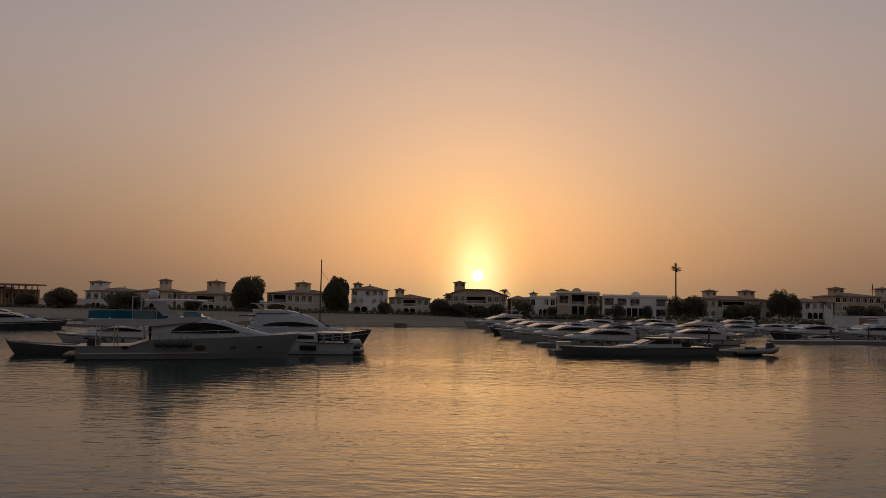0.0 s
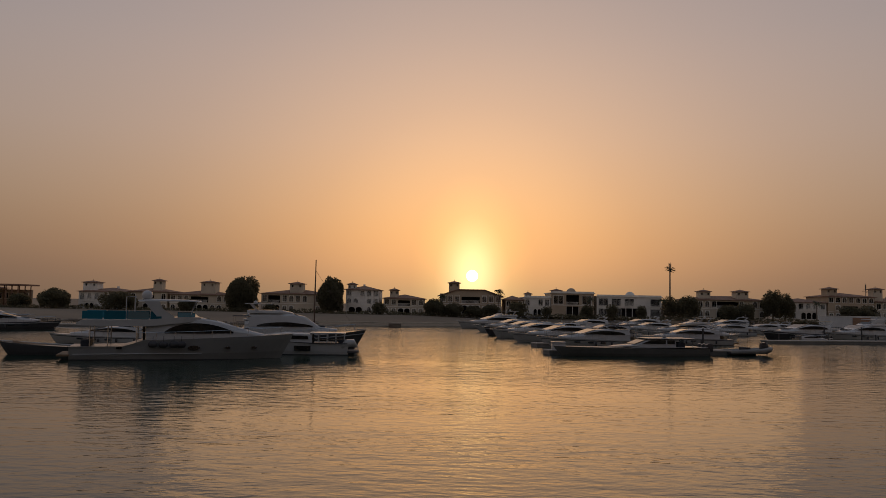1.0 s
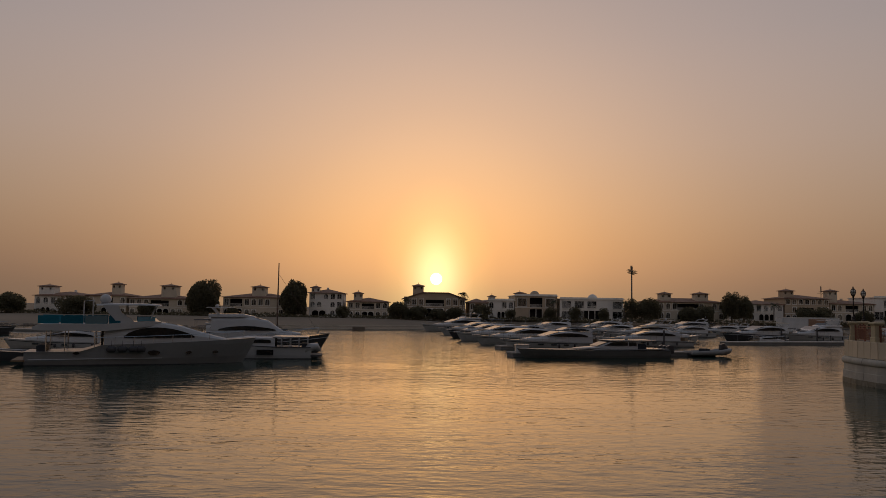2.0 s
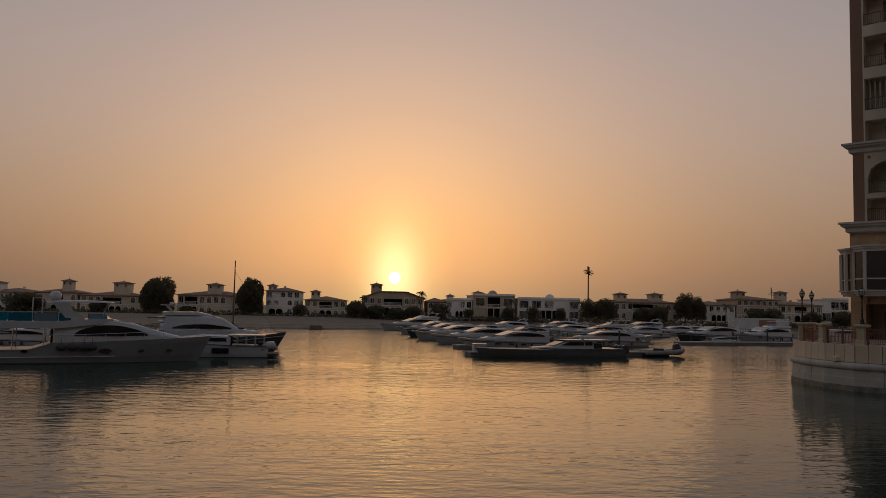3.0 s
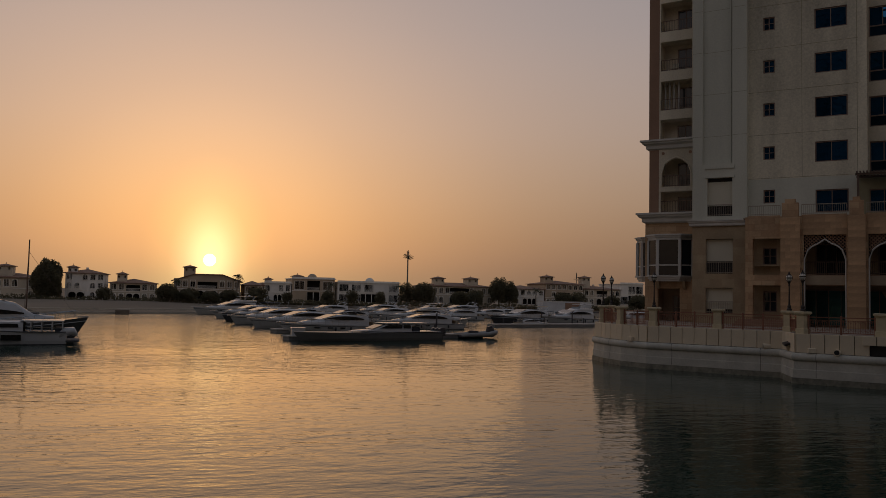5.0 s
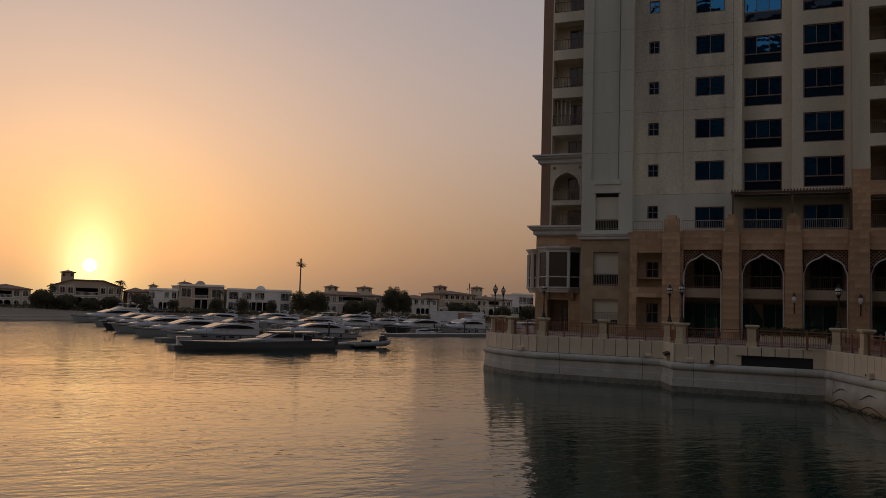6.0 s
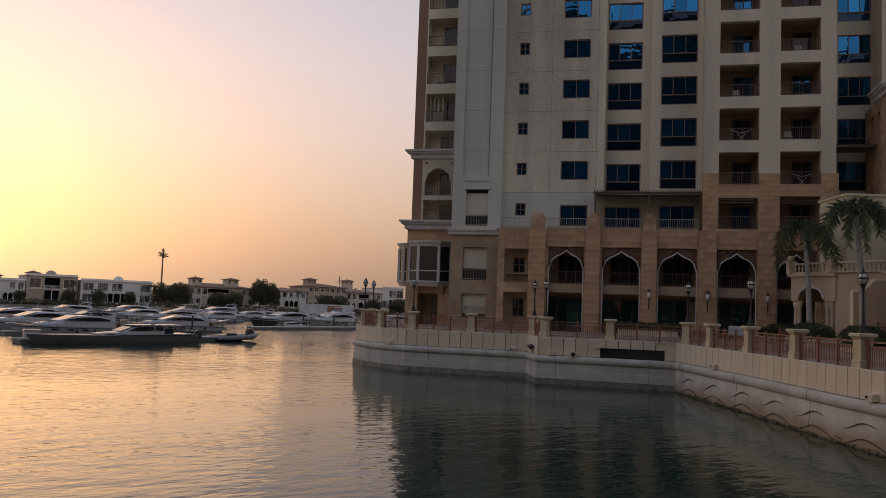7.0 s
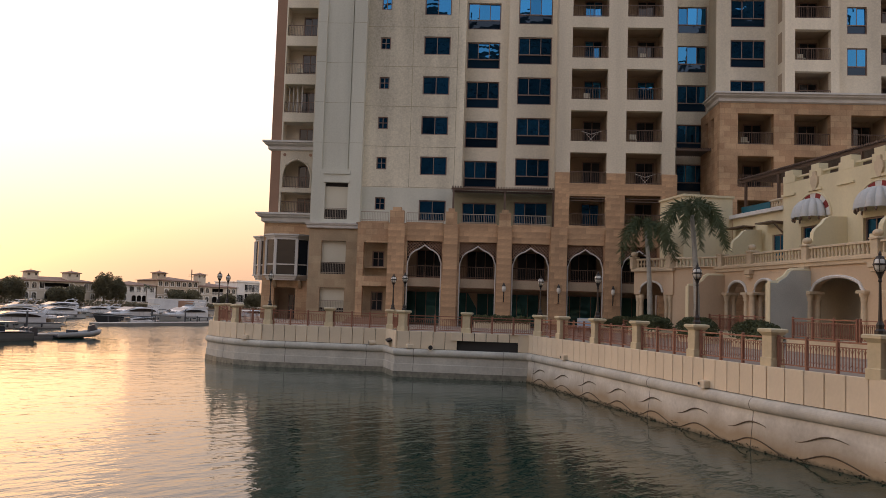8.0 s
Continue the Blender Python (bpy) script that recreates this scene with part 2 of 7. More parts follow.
M_RAIL_PALE = material("weathered_pale_rail", (0.36, 0.30, 0.23), 0.6, bump=0)
M_WEED = material("tide_mark", (0.17, 0.14, 0.085), 0.9, vary=0.3, stain=2.0)
M_POST = material("quay_post_stone", (0.60, 0.50, 0.32), 0.8, vary=0.12, stain=2.0)
M_IRON = material("black_iron", (0.05, 0.042, 0.036), 0.5, metal=0.5, bump=0)
M_GLOBE = material("frosted_globe", (0.72, 0.68, 0.60), 0.35, vary=0.05, bump=0)
M_PAVE = material("promenade_paving", (0.36, 0.28, 0.21), 0.85, brick=(0.4, 0.2, (0.30, 0.22, 0.17)))
M_WATER = water_material()


# ---------------------------------------------------------------- mesh tools
class Build:
    """Gathers faces for one mesh."""

    def __init__(self):
        self.v, self.f, self.smooth = [], [], False

    def poly(self, pts):
        n = len(self.v)
        self.v += [tuple(p) for p in pts]
        self.f.append(tuple(range(n, n + len(pts))))

    def box(self, x0, x1, y0, y1, z0, z1, c=0.0):
        n = len(self.v)
        if c <= 0:
            self.v += [(x0, y0, z0), (x1, y0, z0), (x1, y1, z0), (x0, y1, z0), (x0, y0, z1), (x1, y0, z1), (x1, y1, z1), (x0, y1, z1)]
            self.f += [tuple(n + i for i in q) for q in ((3, 2, 1, 0), (4, 5, 6, 7), (0, 1, 5, 4), (1, 2, 6, 5), (2, 3, 7, 6), (3, 0, 4, 7))]
        else:
            rings = [self._rect(x0, x1, y0, y1, c, z) for z in (z0, z1 - c)] + [self._rect(x0 + c, x1 - c, y0 + c, y1 - c, c, z1)]
            self.loft(rings, cap=True)
        return self

    @staticmethod
    def _rect(x0, x1, y0, y1, c, z):
        return [(x0 + c, y0, z), (x1 - c, y0, z), (x1, y0 + c, z), (x1, y1 - c, z), (x1 - c, y1, z), (x0 + c, y1, z), (x0, y1 - c, z), (x0, y0 + c, z)]

    def loft(self, rings, cap=True, closed=True):
        n, k = len(self.v), len(rings[0])
        for r in rings:
            self.v += [tuple(p) for p in r]
        for i in range(len(rings) - 1):
            for j in range(k if closed else k - 1):
                a, b = n + i * k + j, n + i * k + (j + 1) % k
                self.f.append((a, b, b + k, a + k))
        if cap:
            self.f.append(tuple(n + j for j in reversed(range(k))))
            self.f.append(tuple(n + (len(rings) - 1) * k + j for j in range(k)))
        return self

    def prism(self, pts, z0, z1):
        return self.loft([[(x, y, z0) for x, y in pts], [(x, y, z1) for x, y in pts]])

    def lathe(self, profile, x=0, y=0, k=10):
        return self.loft([[(x + r * math.cos(2 * math.pi * j / k), y + r * math.sin(2 * math.pi * j / k), z) for j in range(k)] for r, z in profile])

    def tube(self, path, r, k=6):
        rings = []
        P = [Vector(p) for p in path]
        for i, p in enumerate(P):
            d = (P[min(i + 1, len(P) - 1)] - P[max(i - 1, 0)]).normalized()
            a = d.cross(Vector((0, 0, 1)) if abs(d.z) < 0.9 else Vector((1, 0, 0))).normalized()
            b = d.cross(a)
            rr = r[i] if isinstance(r, (list, tuple)) else r
            rings.append([p + (a * math.cos(2 * math.pi * j / k) + b * math.sin(2 * math.pi * j / k)) * rr for j in range(k)])
        return self.loft(rings)

    def mesh(self, name, mat):
        me = bpy.data.meshes.new(name)
        me.from_pydata(self.v, [], self.f)
        me.materials.append(mat)
        if self.smooth:
            me.shade_smooth()
        me.update()
        return me


def part(name, b, mat, parent, label="", m=None):
    """Links gathered faces, or a ready mesh, as one mesh object under a thing or a part."""
    ob = new(name, b.mesh(name, mat) if isinstance(b, Build) else b)
    ob.parent = parent
    if m is not None:
        ob.matrix_basis = m
    return tagged(ob, label)


def thing(name, label, category, m=None, group="", kind=""):
    ob = new(name)
    ob.empty_display_size = 0.3
    if m is not None:
        ob.matrix_basis = m
    return tagged(ob, label, category, group, kind)


def solid(name, b, mat, label, category, m=None, group="", kind=""):
    ob = new(name, b.mesh(name, mat))
    if m is not None:
        ob.matrix_basis = m
    return tagged(ob, label, category, group, kind)


def wall(b, x0, x1, z0, z1, y0, y1, holes=()):
    """A wall slab between y0 and y1 with openings (x0, x1, z0, z1) cut right through: one connected skin."""
    holes = [(max(h[0], x0), min(h[1], x1), max(h[2], z0), min(h[3], z1)) for h in holes if h[2] < z1 and h[3] > z0 and h[0] < x1 and h[1] > x0]
    xs = sorted({round(v, 4) for v in (x0, x1, *[h[0] for h in holes], *[h[1] for h in holes])})
    zs = sorted({round(v, 4) for v in (z0, z1, *[h[2] for h in holes], *[h[3] for h in holes])})
    nx, nz = len(xs) - 1, len(zs) - 1

    def full(i, k):
        if not (0 <= i < nx and 0 <= k < nz):
            return False
        cx, cz = (xs[i] + xs[i + 1]) / 2, (zs[k] + zs[k + 1]) / 2
        return not any(h[0] < cx < h[1] and h[2] < cz < h[3] for h in holes)

    index = {}

    def vert(i, side, k):
        if (i, side, k) not in index:
            index[(i, side, k)] = len(b.v)
            b.v.append((xs[i], (y0, y1)[side], zs[k]))
        return index[(i, side, k)]

    for i in range(nx):
        for k in range(nz):
            if not full(i, k):
                continue
            b.f.append((vert(i, 0, k), vert(i + 1, 0, k), vert(i + 1, 0, k + 1), vert(i, 0, k + 1)))
            b.f.append((vert(i, 1, k), vert(i, 1, k + 1), vert(i + 1, 1, k + 1), vert(i + 1, 1, k)))
            for di, dk, p, q in ((-1, 0, (i, k), (i, k + 1)), (1, 0, (i + 1, k + 1), (i + 1, k)), (0, -1, (i + 1, k), (i, k)), (0, 1, (i, k + 1), (i + 1, k + 1))):
                if not full(i + di, k + dk):
                    b.f.append((vert(p[0], 0, p[1]), vert(q[0], 0, q[1]), vert(q[0], 1, q[1]), vert(p[0], 1, p[1])))
    return b


def arch_curve(x0, x1, spring, apex, kind="round", n=12):
    """Points of an arch from left to right."""
    out, w = [], (x1 - x0) / 2
    for i in range(n + 1):
        u = -1 + 2 * i / n
        if kind == "ogee":
            h = math.sqrt(max(0, 1 - u * u)) * 0.82 + 0.18 * max(0, 1 - abs(u) * 3) ** 1.3
        elif kind == "pointed":
            h = math.sqrt(max(0, 1 - ((abs(u) + 0.35) / 1.35) ** 2)) / math.sqrt(1 - (0.35 / 1.35) ** 2)
        else:
            h = math.sqrt(max(0, 1 - u * u))
        out.append(((x0 + x1) / 2 + u * w, spring + (apex - spring) * h))
    return out


def arch_fill(b, x0, x1, spring, apex, top, y0, y1, kind="round"):
    """Fills a square opening above its arch."""
    c = arch_curve(x0, x1, spring, apex, kind)
    return b.loft([[(x, y0, z), (x, y1, z), (x, y1, top), (x, y0, top)] for x, z in c])


def arch_trim(b, x0, x1, base, spring, apex, y, kind, r=0.06):
    b.tube([(x0, y, base), (x0, y, spring)] + [(x, y, z) for x, z in arch_curve(x0, x1, spring, apex, kind)][1:-1] + [(x1, y, spring), (x1, y, base)], r, 5)
    return b


def railing(length, height=1.0, gap=0.13, r=0.018, top=0.03):
    """A rail along x from 0, with upright bars."""
    b = Build()
    b.box(0, length, -top, top, height - 0.05, height)
    b.box(0, length, -0.015, 0.015, 0.08, 0.12)
    n = max(2, round(length / gap))
    for i in range(n + 1):
        x = length * i / n
        w = 0.035 if i in (0, n, n // 2) else r
        b.box(x - w / 2, x + w / 2, -w / 2, w / 2, 0.0, height - 0.04)
    return b


# ---------------------------------------------------------------- water, deck and quay
wat = Build()
wat.poly([(-2500, -600, 0), (2500, -600, 0), (2500, 4000, 0), (-2500, 4000, 0)])
solid("water", wat, M_WATER, "rippled dark harbour water reflecting the sunset", "water", kind="structure")
bed = Build()
bed.poly([(-2600, -700, -4.0), (2600, -700, -4.0), (2600, 4100, -4.0), (-2600, 4100, -4.0)])
solid("ground", bed, material("sea_bed", (0.12, 0.10, 0.07), 0.9), "sandy sea bed under the harbour water", "ground", kind="structure")

TOWER = pose(0, 0, 0, 0, 0, -48.70)     # along the tower front, into the tower, up
DECK = 2.62
EDGE = [(-21, 82), (-21, 70), (-20.4, 64), (-19.9, 59.5), (-19.5, 56.5), (-19.05, 54.9), (-17.65, 53.0), (-16.0, 51.4), (-14.1, 50.4), (-6.1, 49.8), (-5.15, 47.0), (2.55, 46.6),
        (5.34, 37.8), (7.21, 31.15), (8.9, 25.9), (10.4, 22.4), (13.2, 13.5), (13.5, 6.0), (7.0, 2.0), (-2.2, 1.5), (-9, -6), (-30, -30)]


def offset(path, d):
    """A path moved sideways by d towards the water."""
    out = []
    P = [Vector(p) for p in path]
    for i, p in enumerate(P):
        n = Vector((0, 0))
        for a, c in ((i - 1, i), (i, i + 1)):
            if 0 <= a and c < len(P):
                e = (P[c] - P[a]).normalized()
                n += Vector((e.y, -e.x))
        n.normalize()
        ends = [Vector(((P[c] - P[a]).normalized().y, -(P[c] - P[a]).normalized().x)) for a, c in ((i - 1, i), (i, i + 1)) if 0 <= a and c < len(P)]
        k = max(0.5, n.dot(ends[0]))
        out.append(tuple(p + n * d / k))
    return out


def along(path, step, start=0.0):
    """Places every step along a path: point, direction."""
    P, left = [Vector(p) for p in path], start
    for a, c in zip(P, P[1:]):
        e = c - a
        n = e.length
        while left <= n:
            yield a + e * (left / n), e / n
            left += step
        left -= n


deck = Build()
deck.prism(offset(EDGE, -0.12) + [(-30, -120), (150, -120), (150, 160), (-30, 160)], -3.9, DECK)
solid("pavement", deck, M_PAVE, "brick-paved waterside promenade deck", "pavement", TOWER, kind="structure")

quay = thing("quay_wall", "cream stone quay wall with rounded ledge above the water", "quay wall", TOWER, kind="structure")
FAR, NEAR = EDGE[:12], EDGE[11:]       # faces below the tower, and the long plain wall running back
LEDGE = [(0.0, 1.62)] + [(0.13 + 0.19 * math.cos(t), 1.405 + 0.215 * math.sin(t)) for t in np.linspace(1.5, -1.5, 14)] + [(0.0, 1.19)]
for name, line, prof, mat, lab in (
        ("ledge", EDGE, LEDGE, M_QUAY, "rounded concrete ledge"),
        ("upper_course", FAR, [(0.0, 1.19), (0.17, 1.19), (0.19, 0.77), (0.0, 0.77)], M_QUAY, "smooth upper wall course"),
        ("lower_course", FAR, [(0.0, 0.765), (0.22, 0.765), (0.235, 0.74), (0.235, 0.32), (0.0, 0.32)], M_QUAY, "stepped lower wall course"),
        ("lower_wall", NEAR, [(0.0, 1.19), (0.15, 1.19), (0.20, 0.6), (0.27, -0.05), (0.0, -0.05)], M_TIDE, "plain wall with a brown tide stain"),
        ("footing", FAR, [(0.0, 0.315), (0.27, 0.315), (0.29, -0.4), (0.29, -3.0), (0.0, -3.0)], material("wet_footing", (0.21, 0.195, 0.15), 0.6, grain=5, vary=0.4, stain=2.5, bump=0.4), "stained wet footing"),
        ("footing", NEAR, [(0.0, -0.05), (0.29, -0.06), (0.33, -0.4), (0.33, -3.0), (0.0, -3.0)], M_WEED, "weed-stained wet footing")):
    b = Build()
    lines = [offset(line, d - 0.02) for d, z in prof]
    b.loft([[(*lines[k][i], prof[k][1]) for k in range(len(prof))] for i in range(len(line))])
    part(name, b, mat, quay, lab)
pan = Build()
pan.box(-0.5, 0.5, 0, 0.11, 1.645, DECK + 0.03, 0.015)
pan_mesh = pan.mesh("panel", M_PANEL)
back = Build()
bl = offset(EDGE, 0.0)
bl2 = offset(EDGE, -0.1)
back.loft([[(*bl[i], 1.5), (*bl[i], DECK - 0.01), (*bl2[i], DECK - 0.01), (*bl2[i], 1.5)] for i in range(len(EDGE))])
# one dark strip paints the joints and the shade in the drain slot
part("backing", back, M_DARK, quay, "dark joints behind the panels")
for pa, pc in zip(EDGE[2:17], EDGE[3:18]):
    pa, pc = Vector(pa), Vector(pc)
    e = pc - pa
    n = max(1, round(e.length / 0.70))
    turn = Matrix.Rotation(math.atan2(e.y, e.x), 4, "Z")
    for k in range(n):
        p = pa + e * ((k + 0.5) / n)
        if -1.95 < p.x < 1.9 and 45 < p.y < 48.5:      # the dark drain slot in the jutting face
            continue
        part("panel", pan_mesh, None, quay, m=Matrix.Translation((p.x, p.y, 0)) @ turn @ pose(0, -0.115, 0) @ Matrix.Diagonal((e.length / n - 0.03, 1, 1, 1)))
lid = Build()
for i in range(6):
    lid.box(-2.0 + i * 0.68, -2.0 + i * 0.68 + 0.64, 46.62, 46.9, 2.18, DECK + 0.03, 0.015)
part("slot_lintel", lid, M_PANEL, quay, "short panels over a dark drain slot")
# raised tubes coloured dark to stand for lines cut into the wall
M_WAVE = material("dark_groove_colour", (0.10, 0.072, 0.045), 0.9, vary=0.3, stain=2.0)
WAVE = 3.15                             # one crest every few metres, in two rows
for z0, amp, keep in ((0.70, 0.16, 0.62), (0.19, 0.16, 1.0)):
    path = offset(NEAR[:6], 0.19 if z0 > 0.5 else 0.235)
    for p, e in along(path, WAVE, 0.9):
        pts, rad = [], []
        for u in np.linspace(0, keep, 15):
            rise = 0.5 - 0.5 * math.cos(2 * math.pi * min(1.0, u / 0.42 * 0.5 if u < 0.42 else 0.5 + (u - 0.42) / 0.58 * 0.5))
            pts.append((p.x + e.x * u * WAVE, p.y + e.y * u * WAVE, z0 - amp + 2 * amp * rise)); rad.append(0.02 if keep == 1.0 else 0.006 + 0.018 * math.sin(math.pi * u / keep))
        part("wave_relief", Build().tube(pts, rad, 5), M_WAVE, quay, "dark wavy tube on the wall standing for an incised line")
# mussels and weed clinging along the waterline
M_ALGAE = material("algae_stain", (0.06, 0.048, 0.026), 0.9, grain=14, vary=0.45, stain=1.5)
clump, cr = Build(), random.Random(31)
for p, e in along(EDGE[2:17], 0.05, 0.05):
    near_side = min(1.0, max(0.0, (47.5 - p.y) / 3.0))
    if cr.random() > 0.30 + 0.35 * near_side + 0.35 * noise.noise((p.x * 0.5, p.y * 0.5, 4.0)):
        continue
    o_ = Vector((e.y, -e.x)) * (0.25 + 0.01 * near_side)
    q_, r_ = p + o_, cr.uniform(0.012, 0.035)
    zc = cr.uniform(-0.03, 0.02 + 0.16 * near_side * max(0.0, 0.6 + noise.noise((q_.x * 0.8, q_.y * 0.8, 0))))
    clump.loft([[(q_.x + r_ * k * math.cos(t), q_.y + r_ * k * math.sin(t), zc + h * r_) for t in (cr.random(), 1.6, 3.1, 4.7)] for k, h in ((0.5, -0.8), (1.0, 0.0), (0.4, 0.8))])
cl = part("algae_band", clump, M_ALGAE, quay, "uneven dark mussels and weed at the waterline")
tagged(cl, "uneven dark mussels and weed at the waterline", kind="stuff")
M_JOINT = material("dark_joint", (0.10, 0.085, 0.07), 0.9, bump=0)
for line, step, first, foot in ((EDGE[2:12], 5.2, 2.0, [(0.17, 1.19), (0.195, 0.78), (0.235, 0.74), (0.235, 0.34)]), (NEAR[:6], 6.65, 1.1, [(0.15, 1.18), (0.20, 0.6), (0.27, -0.04)])):
    prof = LEDGE[1:-1] + foot
    for p, e in along(line, step, first):
        out_ = Vector((e.y, -e.x))
        jn = Build().loft([[(p.x + e.x * u + out_.x * (d - 0.08), p.y + e.y * u + out_.y * (d - 0.08), z) for d, z in prof] + [(p.x + e.x * u + out_.x * (d - 0.014), p.y + e.y * u + out_.y * (d - 0.014), z) for d, z in reversed(prof)] for u in (-0.012, 0.012)])
        part("wall_joint", jn, M_JOINT, quay, "dark joint between wall sections")
for s_, q_, kind in ((-15.25, 50.98, 0), (-6.9, 49.84, 1), (-4.28, 46.94, 0), (-3.15, 46.88, 1), (4.2, 41.4, 0), (7.9, 29.0, 0)):
    near = min(zip(EDGE, EDGE[1:]), key=lambda ab: (Vector(ab[0]) + (Vector(ab[1]) - Vector(ab[0])) * 0.5 - Vector((s_, q_))).length)
    e = (Vector(near[1]) - Vector(near[0])).normalized()
    m_ = Matrix.Translation((s_, q_, 0)) @ Matrix.Rotation(math.atan2(e.y, e.x), 4, "Z")
    if kind:
        pipe = part("drain_pipe", Build().loft([[(0.17 * math.cos(t), y, 1.74 + 0.17 * math.sin(t)) for t in np.linspace(0, 6.283, 15)[:-1]] for y in (-0.34, 0.05)]), M_PANEL, quay, "short round drain pipe", m=m_)
        # solid near-black plug painting the shade inside the pipe
        part("pipe_mouth", Build().loft([[(0.13 * math.cos(t), y, 1.74 + 0.13 * math.sin(t)) for t in np.linspace(0, 6.283, 15)[:-1]] for y in (-0.345, -0.2)]), M_DARK, pipe)
    else:
        b = Build()
        b.box(-0.2, 0.2, -0.34, 0.05, 1.65, 1.9, 0.03)
        b.tube([(-0.2, -0.2, 1.78), (-0.3, -0.22, 1.77)], 0.05)
        part("flood_light", b, M_PANEL, quay, "small boxed light on the ledge", m=m_)
        if s_ > 4 or s_ == -4.28:
            part("lens", Build().lathe([(0.05, 0), (0.05, 0.02)], k=8), M_DARK, quay, "dark round lens", m=m_ @ pose(-0.1, -0.36, 1.78, 90))

fl = part("corner_flood_light", Build().box(-0.28, 0.28, -0.16, 0.16, 0, 0.12, 0.02), M_IRON, quay, "dark tilted flood light on a bracket", m=Matrix.Translation((-5.75, 48.0, 1.98)) @ pose(0, 0, 0, 18, 8, -70))
part("bracket", Build().box(-0.07, 0.07, -0.07, 0.07, -0.36, 0.0), M_PANEL, fl)


def quay_post():
    o = thing("quay_post", "square cream stone post with a flared cap", "post", group="quay posts")
    b = Build()
    b.box(-0.27, 0.27, -0.27, 0.27, 0, 0.30, 0.02)
    b.box(-0.22, 0.22, -0.22, 0.22, 0.30, 0.98, 0.0)
    part("shaft", b, M_POST, o)
    c = Build()
    c.loft([[(x * w, y * w, z) for x, y in ((-1, -1), (1, -1), (1, 1), (-1, 1))] for w, z in ((0.22, 0.98), (0.30, 1.08), (0.33, 1.10), (0.33, 1.18), (0.28, 1.21))])
    part("cap", c, M_POST, o)
    return o


def street_lamp():
    o = thing("street_lamp", "black iron promenade lamp with a round frosted globe", "street lamp", group="promenade lamps")
    b = Build(); b.smooth = False
    b.lathe([(0.15, 0), (0.15, 0.10), (0.10, 0.16), (0.11, 0.26), (0.06, 0.36), (0.045, 0.7), (0.035, 1.40), (0.06, 1.44), (0.04, 1.5), (0.08, 1.62), (0.12, 1.68), (0.05, 1.69)], k=8)
    part("pole", b, M_IRON, o)
    head = Matrix.Translation((0, 0, 1.68)) @ Matrix.Scale(0.80, 4) @ Matrix.Translation((0, 0, -1.68))
    g = Build(); g.smooth = True
    g.lathe([(0.09, 1.69), (0.16, 1.77), (0.20, 1.88), (0.205, 1.97), (0.18, 2.08), (0.12, 2.16), (0.05, 2.19)], k=12)
    part("globe", g, M_GLOBE, o, "frosted glass globe", m=head)
    rib_ = Build().tube([(r, 0, z) for r, z in ((0.10, 1.68), (0.175, 1.76), (0.22, 1.92), (0.195, 2.09), (0.10, 2.19))], 0.014, 4).mesh("cage_bar", M_IRON)
    for j in range(6):
        part("cage_bar", rib_, None, o, m=head @ pose(0, 0, 0, 0, 0, 60 * j))
    part("cage_ring", Build().lathe([(0.215, 1.91), (0.228, 1.93), (0.228, 1.96), (0.215, 1.98)], k=12), M_IRON, o, m=head)
    part("finial", Build().lathe([(0.155, 2.13), (0.11, 2.22), (0.05, 2.25), (0.06, 2.30), (0.04, 2.34), (0.01, 2.42)], k=8), M_IRON, o, "black iron finial", m=head)
    return o


POSTS = [(-19.5, 59.6, 1), (-18.6, 55.0, 1), (-16.35, 52.1, 0), (-13.8, 50.65, 1), (-9.85, 50.35, 0), (-5.85, 50.05, 1), (-4.85, 47.25, 1), (-1.13, 47.1, 0),
         (3.05, 46.2, 1), (4.05, 43.3, 0), (5.3, 38.9, 1), (6.5, 34.7, 0), (7.75, 30.2, 1), (9.1, 26.2, 0), (10.58, 22.3, 1), (12.1, 18.2, 0)]
p0, l0 = quay_post(), street_lamp()
for i, (x, y, lit) in enumerate(POSTS):
    m = TOWER @ pose(x, y, DECK)
    a = POSTS[max(i - 1, 0)]
    c = POSTS[min(i + 1, len(POSTS) - 1)]
    m = m @ Matrix.Rotation(math.atan2(c[1] - a[1], c[0] - a[0]), 4, "Z")
    (copy_thing(p0, m) if i else p0).matrix_basis = m
    if lit:
        ml = TOWER @ pose(x, y, DECK + 1.2)
        if l0.location.length == 0:
            l0.matrix_basis = ml
        else:
            copy_thing(l0, ml)


picket_cache = {}


